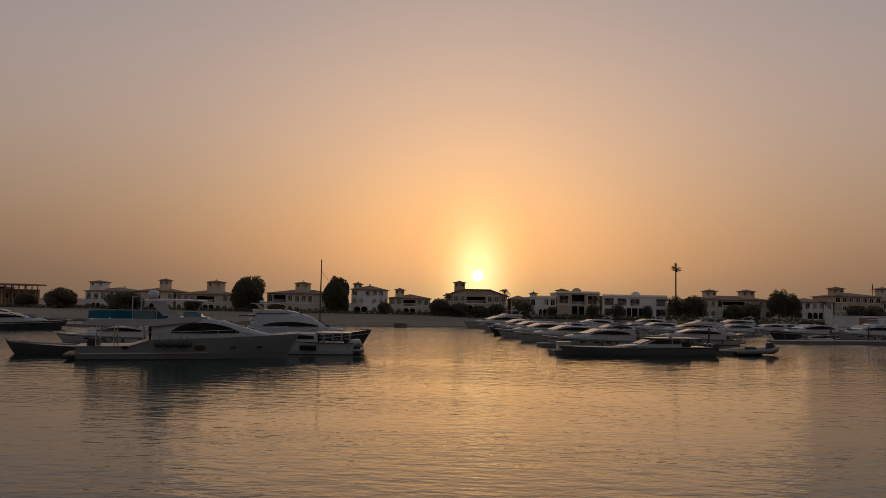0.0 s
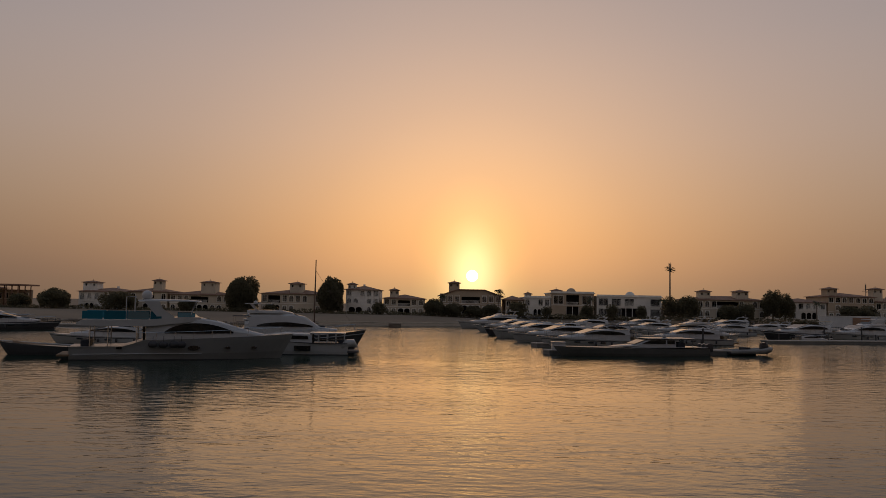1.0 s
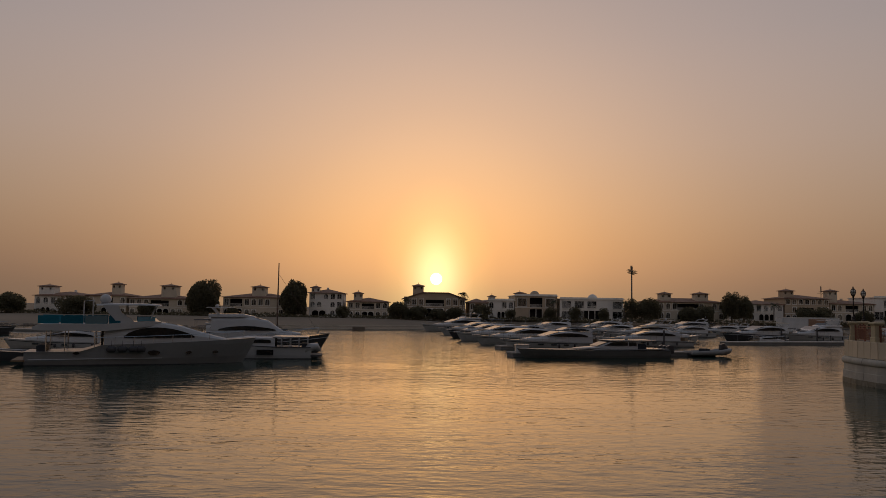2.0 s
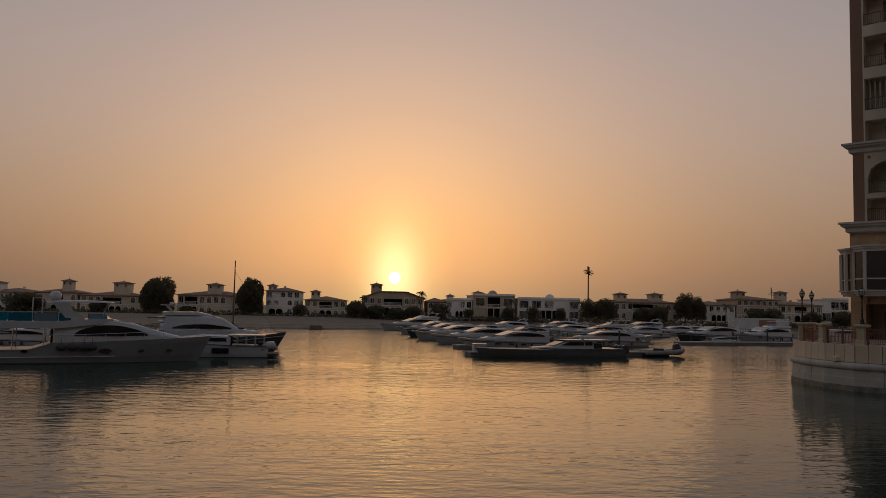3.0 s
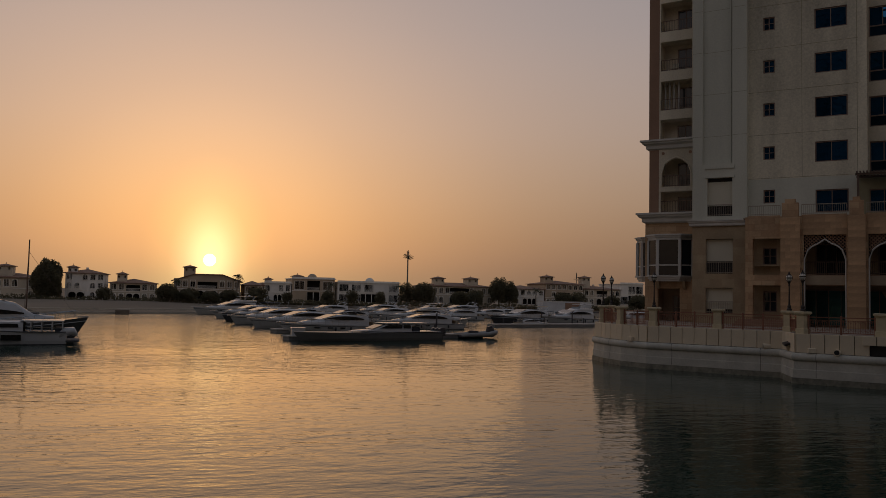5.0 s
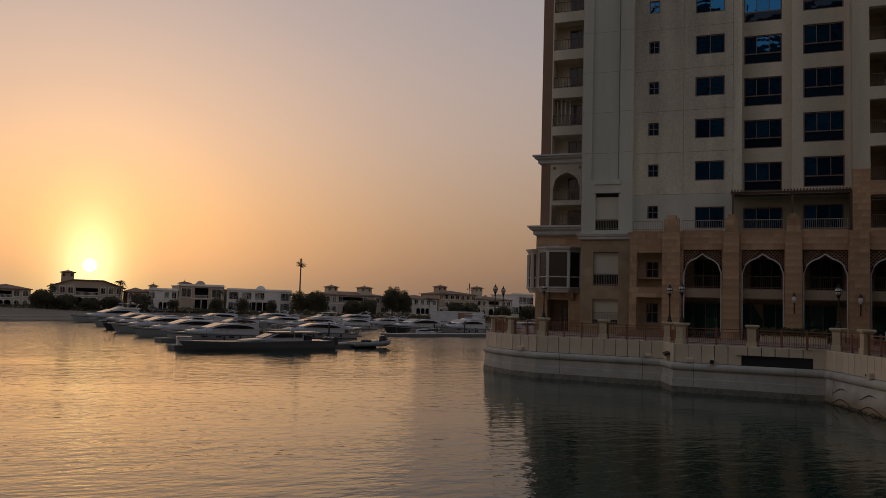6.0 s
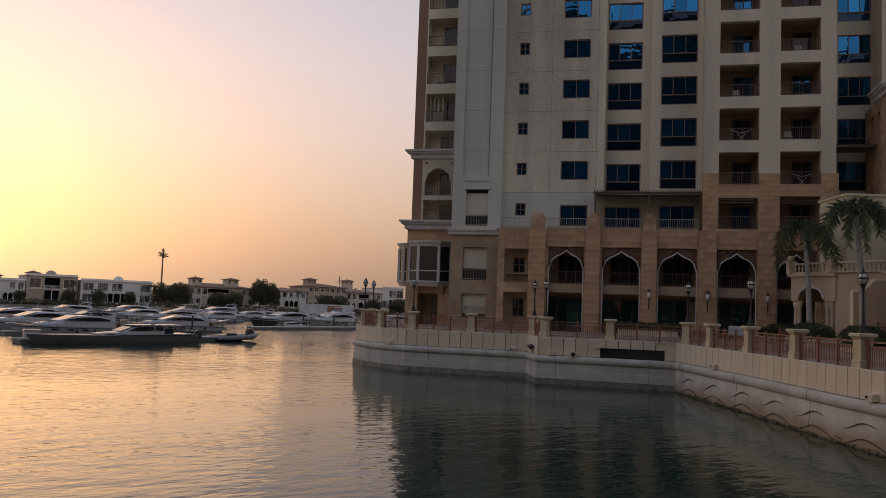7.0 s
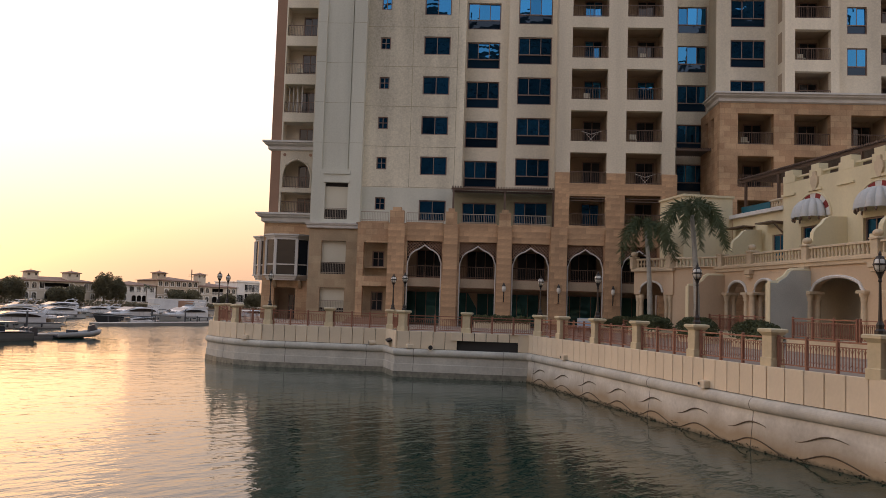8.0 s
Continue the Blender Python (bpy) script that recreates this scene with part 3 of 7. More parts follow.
def quay_rail(n):
    """A rail bay between two posts: uprights, slim bars with hoops and two runners."""
    o = thing("quay_railing", "copper-red painted metal railing between stone posts", "railing", group="quay railings")
    b = Build()
    b.box(0, n, -0.03, 0.03, 0.90, 0.95)
    b.box(0, n, -0.02, 0.02, 0.76, 0.79)
    b.box(0, n, -0.02, 0.02, 0.10, 0.14)
    part("runner", b, M_RAIL_RED, o)
    k = max(2, round(n / 1.35))
    up = Build()
    up.box(-0.05, 0.05, -0.05, 0.05, 0, 1.02, 0.02)
    ume = up.mesh("upright", M_RAIL_RED)
    for i in range(k + 1):
        part("upright", ume, None, o, m=pose(n * i / k, 0, 0))
    j = max(6, round(n / 0.115))
    if j % 2:
        j += 1
    d = n / j
    key = round(d, 4)
    if key not in picket_cache:
        pk, hp = Build(), Build()
        pk.box(-0.011, 0.011, -0.011, 0.011, 0.12, 0.77)
        hp.tube([(-d, 0, 0.58), (-d * 0.6, 0, 0.70), (0, 0, 0.75), (d * 0.6, 0, 0.70), (d, 0, 0.58)], 0.009, 4)
        lo = Build().tube([(-d, 0, 0.30), (0, 0, 0.20), (d, 0, 0.30)], 0.009, 4)
        picket_cache[key] = (pk.mesh("picket", M_RAIL_RED), hp.mesh("hoop", M_RAIL_RED), lo.mesh("hoop", M_RAIL_RED))
    pk, hp, lo = picket_cache[key]
    for i in range(1, j):
        part("picket", pk, None, o, m=pose(d * i, 0, 0))
        if i % 2:
            part("hoop", hp, None, o, m=pose(d * i, 0, 0)); part("hoop", lo, None, o, m=pose(d * i, 0, 0))
    return o


for (xa, ya, _), (xc, yc, _) in zip(POSTS, POSTS[1:]):
    e = Vector((xc - xa, yc - ya))
    n = e.length - 0.56
    if n < 0.8:
        continue
    d = e.normalized()
    quay_rail(n).matrix_basis = TOWER @ Matrix.Translation((xa + d.x * 0.28, ya + d.y * 0.28, DECK)) @ Matrix.Rotation(math.atan2(d.y, d.x), 4, "Z")

# ---------------------------------------------------------------- the apartment tower
tower = thing("apartment_tower", "tall beige rendered apartment tower over a terracotta stone arcade", "apartment tower", TOWER)
TOP = 42.0
PITCH = 3.31


def rows(z, n, step=PITCH):
    return [z + step * i for i in range(n)]


def piece(name, mat, x0, x1, z0, z1, q, depth=0.5, holes=(), label=""):
    b = Build()
    wall(b, x0, x1, z0, z1, q, q + depth, holes)
    return part(name, b, mat, tower, label)


window_cache = {}


def window(x0, x1, z0, z1, q, bars=1, transom=0.0, pane_mat=None, frame_mat=None, parent=None):
    """A glazed window set back in its opening; frame with upright bars, an optional low transom, and its panes."""
    pane_mat, frame_mat = pane_mat or M_GLASS, frame_mat or M_BROWN_FRAME
    w, h = round(x1 - x0, 2), round(z1 - z0, 2)
    key = (w, h, bars, transom, pane_mat.name, frame_mat.name)
    if key not in window_cache:
        f = Build()
        t = 0.085
        wall(f, 0, w, 0, h, 0, 0.1, [(t, w - t, t, h - t)])
        for i in range(1, bars + 1):
            f.box(w * i / (bars + 1) - 0.03, w * i / (bars + 1) + 0.03, 0.01, 0.09, t + (h - 2 * t) * transom, h - t)
        if not transom and w < 1.3:
            f.box(t, w - t, 0.012, 0.088, h * 0.52 - 0.025, h * 0.52 + 0.025)
        if transom:
            f.box(t, w - t, 0.005, 0.095, h * transom - 0.04, h * transom + 0.05)
        g = []
        xs = [t] + [w * i / (bars + 1) for i in range(1, bars + 1)] + [w - t]
        for a, c in zip(xs, xs[1:]):
            gb = Build(); gb.box(a + 0.005, c - 0.005, 0.05, 0.065, (h * transom if transom else t), h - t)
            g.append((gb.mesh("pane", pane_mat), ""))
        if transom:
            gb = Build(); gb.box(t, w - t, 0.05, 0.065, t, h * transom)
            g.append((gb.mesh("pane", M_GLASS_L if pane_mat == M_GLASS else pane_mat), "dark lower pane"))
        window_cache[key] = (f.mesh("window", frame_mat), g)
    fm, g = window_cache[key]
    o = part("window", fm, None, parent or tower, m=pose(x0, q, z0))
    for me, lab in g:
        po = part("pane", me, None, o, lab)
        po.matrix_basis = pose(0, 0, 0, random.uniform(-0.9, 0.9), 0, random.uniform(-1.5, 1.5))
    return o


rail_cache = {}


def balcony_rail(x0, x1, q, z, h=0.95, mat=None, parent=None):
    k = (round(x1 - x0, 2), h)
    mat = mat or M_RAIL
    if (k, mat.name) not in rail_cache:
        rail_cache[(k, mat.name)] = railing(*k).mesh("balcony_rail", mat)
    return part("balcony_rail", rail_cache[(k, mat.name)], None, parent or tower, m=pose(x0, q, z))


def loggia(x0, x1, z0, z1, q, deep=2.2, mat=None, rail=True, door=True, bright=False):
    """The inside of a recessed balcony: side walls, floor, soffit, back wall with a door."""
    b = Build()
    w = 0.12
    e = 0.06
    b.box(x0 - w - e, x0 - e, q + 0.5, q + deep, z0 - 0.15, z1 + 0.25)
    b.box(x1 + e, x1 + w + e, q + 0.5, q + deep, z0 - 0.15, z1 + 0.25)
    b.box(x0 - e, x1 + e, q + 0.505, q + deep, z0 - 0.2, z0 - 0.005)
    b.box(x0 - e, x1 + e, q + 0.505, q + deep, z1 + 0.02, z1 + 0.25)
    b.box(x0 - w - e, x1 + w + e, q + deep, q + deep + 0.15, z0 - 0.2, z1 + 0.25)
    # the default inner colour already carries the recess shade
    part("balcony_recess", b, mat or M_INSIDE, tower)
    if door:
        dx = x0 + (x1 - x0) * 0.42
        window(dx, x1 - 0.15, z0, min(z1 - 0.3, z0 + 2.1), q + deep - 0.11, 1, pane_mat=M_GLASS if bright else M_GLASS_D)
    if rail:
        balcony_rail(x0 + 0.02, x1 - 0.02, q + 0.12, z0)


NF = 8
# lighter copy of the inner wall: sunset light put into its colour
M_LOGGIA = material("sunset_lit_loggia_render", (0.74, 0.64, 0.50), 0.9)
# left end: pale frame of balconies beside a terracotta strip, over two cornices
zb = rows(19.98, 7)
holes = [(-17.55, -15.0, z, z + 2.45) for z in zb] + [(-17.55, -15.0, 17.5, 19.2)]
piece("left_end_wall", M_CREAM, -17.65, -14.3, 17.5, TOP, 66.0, 0.5, holes)
piece("left_end_strip", M_TERRA_D, -18.5, -17.66, 17.5, TOP, 66.0, 3.0, label="terracotta corner strip")
for i, z in enumerate([17.5] + zb):
    loggia(-17.55, -15.0, z, z + (1.7 if i == 0 else 2.45), 66.0, 1.5, M_LOGGIA, rail=i > 0)
piece("left_end_strip", M_TERRA_D, -18.45, -17.66, 11.4, 16.7, 66.0, 0.5, label="terracotta corner strip")
piece("left_end_wall_low", M_CREAM, -17.65, -14.3, 11.4, 16.7, 66.0, 0.5, [(-17.5, -14.95, 13.6, 16.15), (-17.5, -14.95, 11.5, 13.2)])
for x in (-17.3, -15.1):
    part("roundel", Build().loft([[(x + 0.13 * math.cos(t), y, 16.38 + 0.13 * math.sin(t)) for t in np.linspace(0, 6.283, 13)[:-1]] for y in (65.96, 66.02)]), M_TERRA_D, tower, "small round ornament")
b = Build(); arch_fill(b, -17.5, -14.95, 14.7, 16.05, 16.15, 65.98, 66.4, "pointed"); part("arch_surround", b, M_CREAM, tower, "cream pointed arch surround")
b = Build(); arch_trim(b, -17.45, -15.0, 13.6, 14.7, 16.0, 65.97, "pointed", 0.09); part("arch_trim", b, M_CREAM, tower)
for z0, z1 in ((13.6, 16.15), (11.5, 13.2)):
    loggia(-17.5, -14.95, z0, z1, 66.0, 1.5, M_LOGGIA)
b = Build(); b.box(-17.6, -14.9, 65.95, 66.02, 13.2, 13.6); part("band", b, M_CREAM, tower)


def cornice(x0, x1, q, z0, z1, out=0.5, depth=3.0, name="cornice"):
    b = Build()
    prof = [(0.0, 0), (0.30, 0.12), (0.34, 0.45), (0.75, 0.62), (0.80, 0.78), (1.0, 0.82), (1.0, 1.0)]
    rings = []
    for o, h in prof:
        d = out * o
        rings.append([(x0 - d, q - d, z0 + (z1 - z0) * h), (x1 + d * 0.2, q - d, z0 + (z1 - z0) * h), (x1 + d * 0.2, q + depth, z0 + (z1 - z0) * h), (x0 - d, q + depth, z0 + (z1 - z0) * h)])
    b.loft(rings)
    return part(name, b, M_CORN, tower, "white moulded cornice")


cornice(-18.5, -14.36, 66.0, 16.7, 17.5, 0.6)
cornice(-18.75, -14.36, 65.8, 10.6, 11.42, 0.6)
piece("left_base_wall", M_TERRA, -18.75, -14.36, DECK, 10.6, 66.0, 0.5, [(-17.7, -15.9, DECK, 5.25), (-17.9, -15.2, 6.3, 9.1)])
loggia(-17.7, -15.9, DECK, 5.25, 66.0, 2.0, rail=False)


def bay_window(ring, z0, z1, rail_z, mat=M_CORN):
    """A white bay standing out from the wall: moulded sill and head, posts, a low rail and dark panes."""
    def grown(d):
        c = Vector((sum(p[0] for p in ring) / len(ring), sum(p[1] for p in ring) / len(ring) + 0.6))
        return [tuple(Vector(p) + (Vector(p) - c).normalized() * d) for p in ring]
    o = part("bay_window", Build().prism(grown(0.02), z0 + 0.16, z0 + 0.36), mat, tower, "white-framed bay window")
    sill = Build().prism(grown(0.20), z0 + 0.36, z0 + 0.46)
    sill.prism(grown(-0.1), z0, z0 + 0.16)
    part("sill", sill, mat, o)
    head = Build().prism(grown(0.04), z1 - 0.46, z1 - 0.26)
    head.prism(grown(0.14), z1 - 0.26, z1 - 0.12); head.prism(grown(0.26), z1 - 0.12, z1)
    part("head", head, mat, o)
    lo_z, hi_z = z0 + 0.46, z1 - 0.46
    for i, (x, y) in enumerate(ring):
        w = 0.125 if 0 < i < len(ring) - 1 else 0.09
        part("mullion", Build().box(x - w, x + w, y - 0.05, y + 0.15, lo_z, hi_z, 0.02), mat, o)
    for (xa, ya), (xc, yc) in zip(ring, ring[1:]):
        d = Vector((xc - xa, yc - ya, 0))
        turn_ = pose(xa, ya, 0) @ Matrix.Rotation(math.atan2(d.y, d.x), 4, "Z")
        n = d.length
        part("transom", Build().box(0.1, n - 0.1, 0.0, 0.07, rail_z - 0.05, rail_z + 0.05), mat, o, m=turn_)
        part("pane", Build().box(0.1, n - 0.1, 0.05, 0.065, lo_z, rail_z - 0.05), M_GLASS_D, o, m=turn_)
        part("pane", Build().box(0.1, n - 0.1, 0.05, 0.065, rail_z + 0.05, hi_z), M_GLASS_D, o, m=turn_)


bay_window([(-18.5, 66.0), (-17.5, 65.15), (-15.72, 65.15), (-14.9, 66.0)], 5.83, 9.64, 7.13)
bay_window([(-19.95, 69.2), (-20.2, 68.7), (-19.6, 68.0), (-18.8, 67.9)], 5.83, 9.64, 7.13)
for x in (-17.6, -15.5):
    part("bracket", Build().loft([[(x - 0.12, y, z), (x + 0.12, y, z), (x + 0.12, 66.0, z), (x - 0.12, 66.0, z)] for y, z in ((65.9, 5.2), (65.7, 5.4), (65.45, 5.82))]), M_SAND, tower)

# grey pier with a sunk panel and a shuttered niche
pier_holes = [(-13.6, -11.4, 14.85, TOP - 0.3), (-13.24, -11.4, 10.8, 13.75)]
piece("pier", M_PALE, -14.36, -10.35, 10.5, TOP, 63.5, 0.7, pier_holes, "pale grey rendered pier")
b = Build(); b.box(-13.7, -11.3, 63.72, 63.9, 14.7, TOP); b.box(-14.33, -10.38, 64.2, 66.3, 10.5, TOP)
part("sunk_panel", b, M_PALE, tower)
b = Build()
b.box(-11.62, -11.5, 63.62, 63.72, 14.86, TOP - 0.3)
part("panel_moulding", b, M_PALE, tower)
b = Build()
for z in rows(17.0, 8):
    b.box(-14.34, -13.62, 63.494, 63.51, z, z + 0.025); b.box(-11.38, -10.37, 63.494, 63.51, z, z + 0.025); b.box(-13.55, -11.45, 63.712, 63.73, z, z + 0.025)
part("render_joint", b, M_OLIVE, tower, "thin joint lines in the render")
b = Build(); b.box(-13.24, -11.4, 63.75, 63.8, 11.6, 13.45); part("blind", b, M_BLIND, tower, "lowered cream blind")
# near-black sheet: the niche's shade is put into its colour
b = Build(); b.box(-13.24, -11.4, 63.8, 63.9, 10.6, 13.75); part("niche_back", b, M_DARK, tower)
b = Build(); b.box(-13.4, -11.25, 63.40, 63.55, 13.75, 13.95); b.box(-13.4, -11.25, 63.42, 63.55, 14.45, 14.75); part("niche_head", b, M_PALE, tower)
balcony_rail(-13.24, -11.4, 63.6, 10.8, 0.9, M_RAIL_PALE)
cornice(-14.5, -10.15, 63.35, 10.03, 10.5, 0.2, 2.9, "ledge")
piece("pier_base", M_SAND, -14.36, -10.1, DECK, 10.03, 63.5, 0.6, [(-13.35, -11.36, 6.4, 9.05), (-13.35, -11.36, 3.4, 5.3)], "sandstone pier base")
for z0, z1 in ((6.4, 9.05), (3.4, 5.3)):
    b = Build(); b.box(-13.35, -11.36, 63.82, 63.88, z0 + 0.95 if z0 > 6 else z0 + 0.3, z1 - 0.02); part("blind", b, M_BLIND, tower, "lowered cream blind")
    # near-black sheet painting the shade deep in the niche
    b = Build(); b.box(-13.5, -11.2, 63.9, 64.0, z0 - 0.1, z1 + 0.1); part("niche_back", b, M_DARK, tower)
    balcony_rail(-13.33, -11.38, 63.62, z0, 0.9, M_RAIL_PALE)

# plain wall with small and double windows
w1 = [(-9.28, -8.45, z, z + 1.02) for z in [11.72] + rows(15.02, NF)]
w2 = [(-5.72, -3.54, z, z + 1.52) for z in rows(14.64, NF)] + [(-5.70, -3.52, 10.93, 12.6)]
piece("front_wall", M_BEIGE, -10.35, -2.84, 13.55, TOP, 64.2, 0.5, [h for h in w1 + w2 if h[2] > 13])
piece("front_wall_low", M_PALE, -10.35, -2.84, 10.3, 13.55, 64.2, 0.5, [h for h in w1 + w2 if h[2] < 13])
for h in w1:
    o = window(*h, 64.28, 1)
for h in w2:
    window(*h, 64.28, 1)
b = Build()
for z in rows(13.6, 9, PITCH):
    b.box(-10.34, -2.85, 64.192, 64.21, z, z + 0.03)
for x in (-6.6, -2.95):
    b.box(x, x + 0.03, 64.192, 64.21, 13.6, TOP)
part("render_joint", b, M_OLIVE, tower, "thin joint lines in the render")

# two columns of tall windows
w3 = [(-2.2, 0.52, z, z + 2.23) for z in rows(13.84, NF)]
w4 = [(1.97, 4.71, z, z + 2.25) for z in rows(13.95, NF, 3.33)]
piece("front_wall_b", M_CREAM, -2.84, 1.2, 13.3, TOP, 65.2, 0.5, w3)
piece("front_wall_c", M_CREAM, 1.2, 5.05, 13.3, TOP, 64.35, 1.3, w4)
for h in w3:
    window(*h, 65.3, 2, 0.36)
for h in w4:
    window(*h, 64.45, 2, 0.36)
b = Build(); b.box(-2.86, -2.3, 64.21, 65.19, 13.55, TOP); part("return_wall", b, M_BEIGE, tower)

# green terrace wall under the pergola
gw = [(-2.2, 0.56, 10.8, 12.45), (1.93, 4.6, 10.8, 12.6)]
piece("terrace_wall", M_OLIVE, -2.84, 5.05, 10.3, 13.29, 64.0, 0.35, gw, "olive rendered wall")
for h in gw:
    window(*h, 64.08, 2)
perg = part("pergola", Build().box(-3.0, 5.0, 62.15, 62.3, 13.22, 13.37), M_RAIL, tower, "dark slatted timber pergola")
slat_me = Build().box(0, 0.09, 62.0, 64.0, 13.375, 13.5).mesh("slat", M_RAIL)
for i in range(38):
    part("slat", slat_me, None, perg, m=pose(-2.95 + i * 0.21, 0, 0))
part("beam", Build().box(-3.0, 5.0, 63.6, 63.7, 13.22, 13.37), M_RAIL, perg)
for x in (-2.9, 1.1, 4.85):
    part("post", Build().box(x, x + 0.14, 62.15, 62.29, 10.3, 13.22), M_RAIL, perg)

# balcony stack
b1 = [(6.13, 8.93, z, z + 2.42) for z in rows(13.92, NF, 3.3)]
b2 = [(10.38, 13.13, z, z + 2.42) for z in rows(13.95, NF, 3.3)]
lo = [(6.13, 8.87, 10.63, 12.93), (10.36, 13.07, 10.68, 13.05)]
piece("balcony_front", M_CREAM, 5.05, 14.15, 14.75, TOP, 62.0, 0.5, b1 + b2)
piece("balcony_front_low", M_TERRA, 5.0, 14.3, 10.42, 14.75, 61.93, 0.55, b1 + b2 + lo, "terracotta stone balcony front")
for h in b1 + b2 + lo:
    loggia(*h, 62.0, 2.4, bright=random.random() < 0.35)
b = Build(); b.box(5.05, 5.3, 62.5, 65.5, 13.3, TOP); b.box(13.9, 14.15, 62.5, 67.0, 10.3, TOP); part("return_wall", b, M_CREAM, tower)
for x0, x1 in ((6.2, 8.85), (10.45, 13.0)):
    for z in (12.55, 12.75):
        part("shade_bar", Build().box(x0, x1, 61.95, 62.05, z, z + 0.06), M_RAIL, tower)

# recess
w5 = [(15.25, 17.65, z, z + 2.26) for z in rows(14.15, NF, 3.32)]
piece("recess_wall", M_BEIGE, 14.15, 18.0, 10.3, TOP, 66.5, 0.5, w5)
for h in w5:
    window(*h, 66.6, 2, 0.33)
perg = part("pergola", Build().box(14.2, 17.5, 63.2, 63.32, 16.9, 17.04), M_RAIL, tower, "dark slatted canopy")
slat_me = Build().box(0, 0.08, 63.2, 66.4, 17.045, 17.13).mesh("slat", M_RAIL)
for i in range(20):
    part("slat", slat_me, None, perg, m=pose(14.2 + i * 0.17, 0, 0))

# right wing
w6 = [(18.93, 21.68, z, z + 2.26) for z in rows(20.62, 6, 3.31)]
b3 = [(23.25, 25.97, z, z + 2.4) for z in rows(20.7, 6, 3.31)]
w7 = [(27.6, 29.15, z, z + 2.2) for z in rows(23.12, 5, 3.31)]
b4 = [(30.2, 32.9, z, z + 2.4) for z in rows(20.7, 6, 3.31)]
piece("wing_wall", M_CREAM, 17.8, 22.5, 20.3, TOP, 64.3, 0.5, w6)
piece("wing_balcony_front", M_CREAM, 22.5, 26.6, 20.3, TOP, 62.3, 0.5, b3)
piece("wing_wall_far", M_CREAM, 26.6, 44.0, 20.3, TOP, 63.3, 0.5, w7 + b4)
for h in w6:
    window(*h, 64.4, 2, 0.33)
for h in w7:
    window(*h, 63.4, 1, 0.33)
for h in b3:
    loggia(*h, 62.3, 2.4)
for h in b4:
    loggia(*h, 63.3, 2.4)
b = Build(); b.box(17.8, 18.1, 64.81, 66.49, 20.3, TOP); b.box(22.5, 22.8, 62.81, 64.29, 20.3, TOP); b.box(26.3, 26.6, 62.81, 63.29, 20.3, TOP); part("return_wall", b, M_CREAM, tower)
for z in rows(20.7, 6, 3.31):
    # flat brown panel painting the shade of an opening, nothing is cut
    b = Build(); b.box(22.47, 22.5, 62.95, 63.75, z, z + 2.4); part("side_opening_panel", b, M_INSIDE, tower)

# stone annex with its cornice
an = [(x, x + 2.68, z, z + 2.35) for x in (18.55, 22.72, 26.9, 31.1) for z in (10.45, 13.8, 17.05)]
piece("annex_wall", M_TERRA, 17.2, 44.0, 10.3, 20.2, 61.0, 0.6, an, "brown stone annex")
b = Build(); b.box(17.21, 44.0, 61.0, 61.6, DECK, 10.3); part("annex_base", b, M_TERRA, tower)
cornice(17.25, 44.0, 61.0, 20.2, 20.95, 0.55, 3.0)
for h in an:
    loggia(*h, 61.1, 2.4)
b = Build(); wall(b, 61.61, 66.4, 10.3, 20.2, 0, 0.4, [(62.6, 63.4, 17.05, 19.4), (64.2, 65.0, 17.05, 19.4)])
o = part("annex_side", b, M_TERRA, tower); o.matrix_basis = Matrix(((0, 1, 0, 17.2), (1, 0, 0, 0), (0, 0, 1, 0), (0, 0, 0, 1)))

# arcade podium
ARCH = [(-6.22, -3.53), (-2.2, 0.62), (1.82, 4.65), (6.0, 8.73), (10.05, 12.75), (14.1, 16.8)]
side = [(-9.6, -7.7, 6.25, 8.85), (-9.6, -7.7, DECK, 5.5)]
piece("arcade_wall", M_TERRA, -10.1, 17.2, DECK, 10.42, 61.3, 0.6, [(a, c, DECK, 9.05) for a, c in ARCH] + side, "terracotta stone arcade wall")
for a, c in ARCH:
    # solid near-black slab, its colour standing in for shade behind the lattice
    b = Build(); arch_fill(b, a, c, 7.35, 8.75, 9.05, 61.56, 61.75, "ogee"); part("lattice", b, M_DARK, tower, "near-black fill painting the shade behind the carved lattice")
    lat = Build()
    head = arch_curve(a, c, 7.35, 8.75, "ogee", 48)
    for slope in (1, -1):
        for i in range(-12, 30):
            x0_, run = a + i * 0.24 * 1.0, []
            for j in range(0, 61):
                x_, z_ = (x0_ + j * 0.04, 7.4 + j * 0.04) if slope > 0 else (x0_ + j * 0.04, 9.05 - j * 0.04 + 0.15)
                edge_z = min(head, key=lambda h: abs(h[0] - x_))[1]
                if a < x_ < c and edge_z < z_ < 9.05:
                    run.append((x_, 61.47 + 0.012 * slope, z_))
                elif run:
                    break
            if len(run) > 1:
                lat.tube([run[0], run[-1]], 0.033, 4)
    part("lattice_grid", lat, M_TERRA_D, tower, "carved diagonal lattice")
    b = Build(); arch_trim(b, a + 0.04, c - 0.04, DECK, 7.35, 8.75, 61.33, "ogee", 0.055); part("arch_trim", b, M_CORN, tower, "thin white arch trim")
    part("floor_band", Build().box(a + 0.01, c - 0.01, 61.95, 62.35, 5.55, 6.3), M_TERRA_D, tower)
    balcony_rail(a + 0.08, c - 0.08, 62.0, 6.3, 0.92)
    window(a - 0.3, c + 0.3, DECK + 0.05, 5.3, 64.2, 3, pane_mat=M_SHOP)
    window(a + 0.5, c - 0.1, 6.3, 8.6, 64.2, 2, pane_mat=M_GLASS_D)
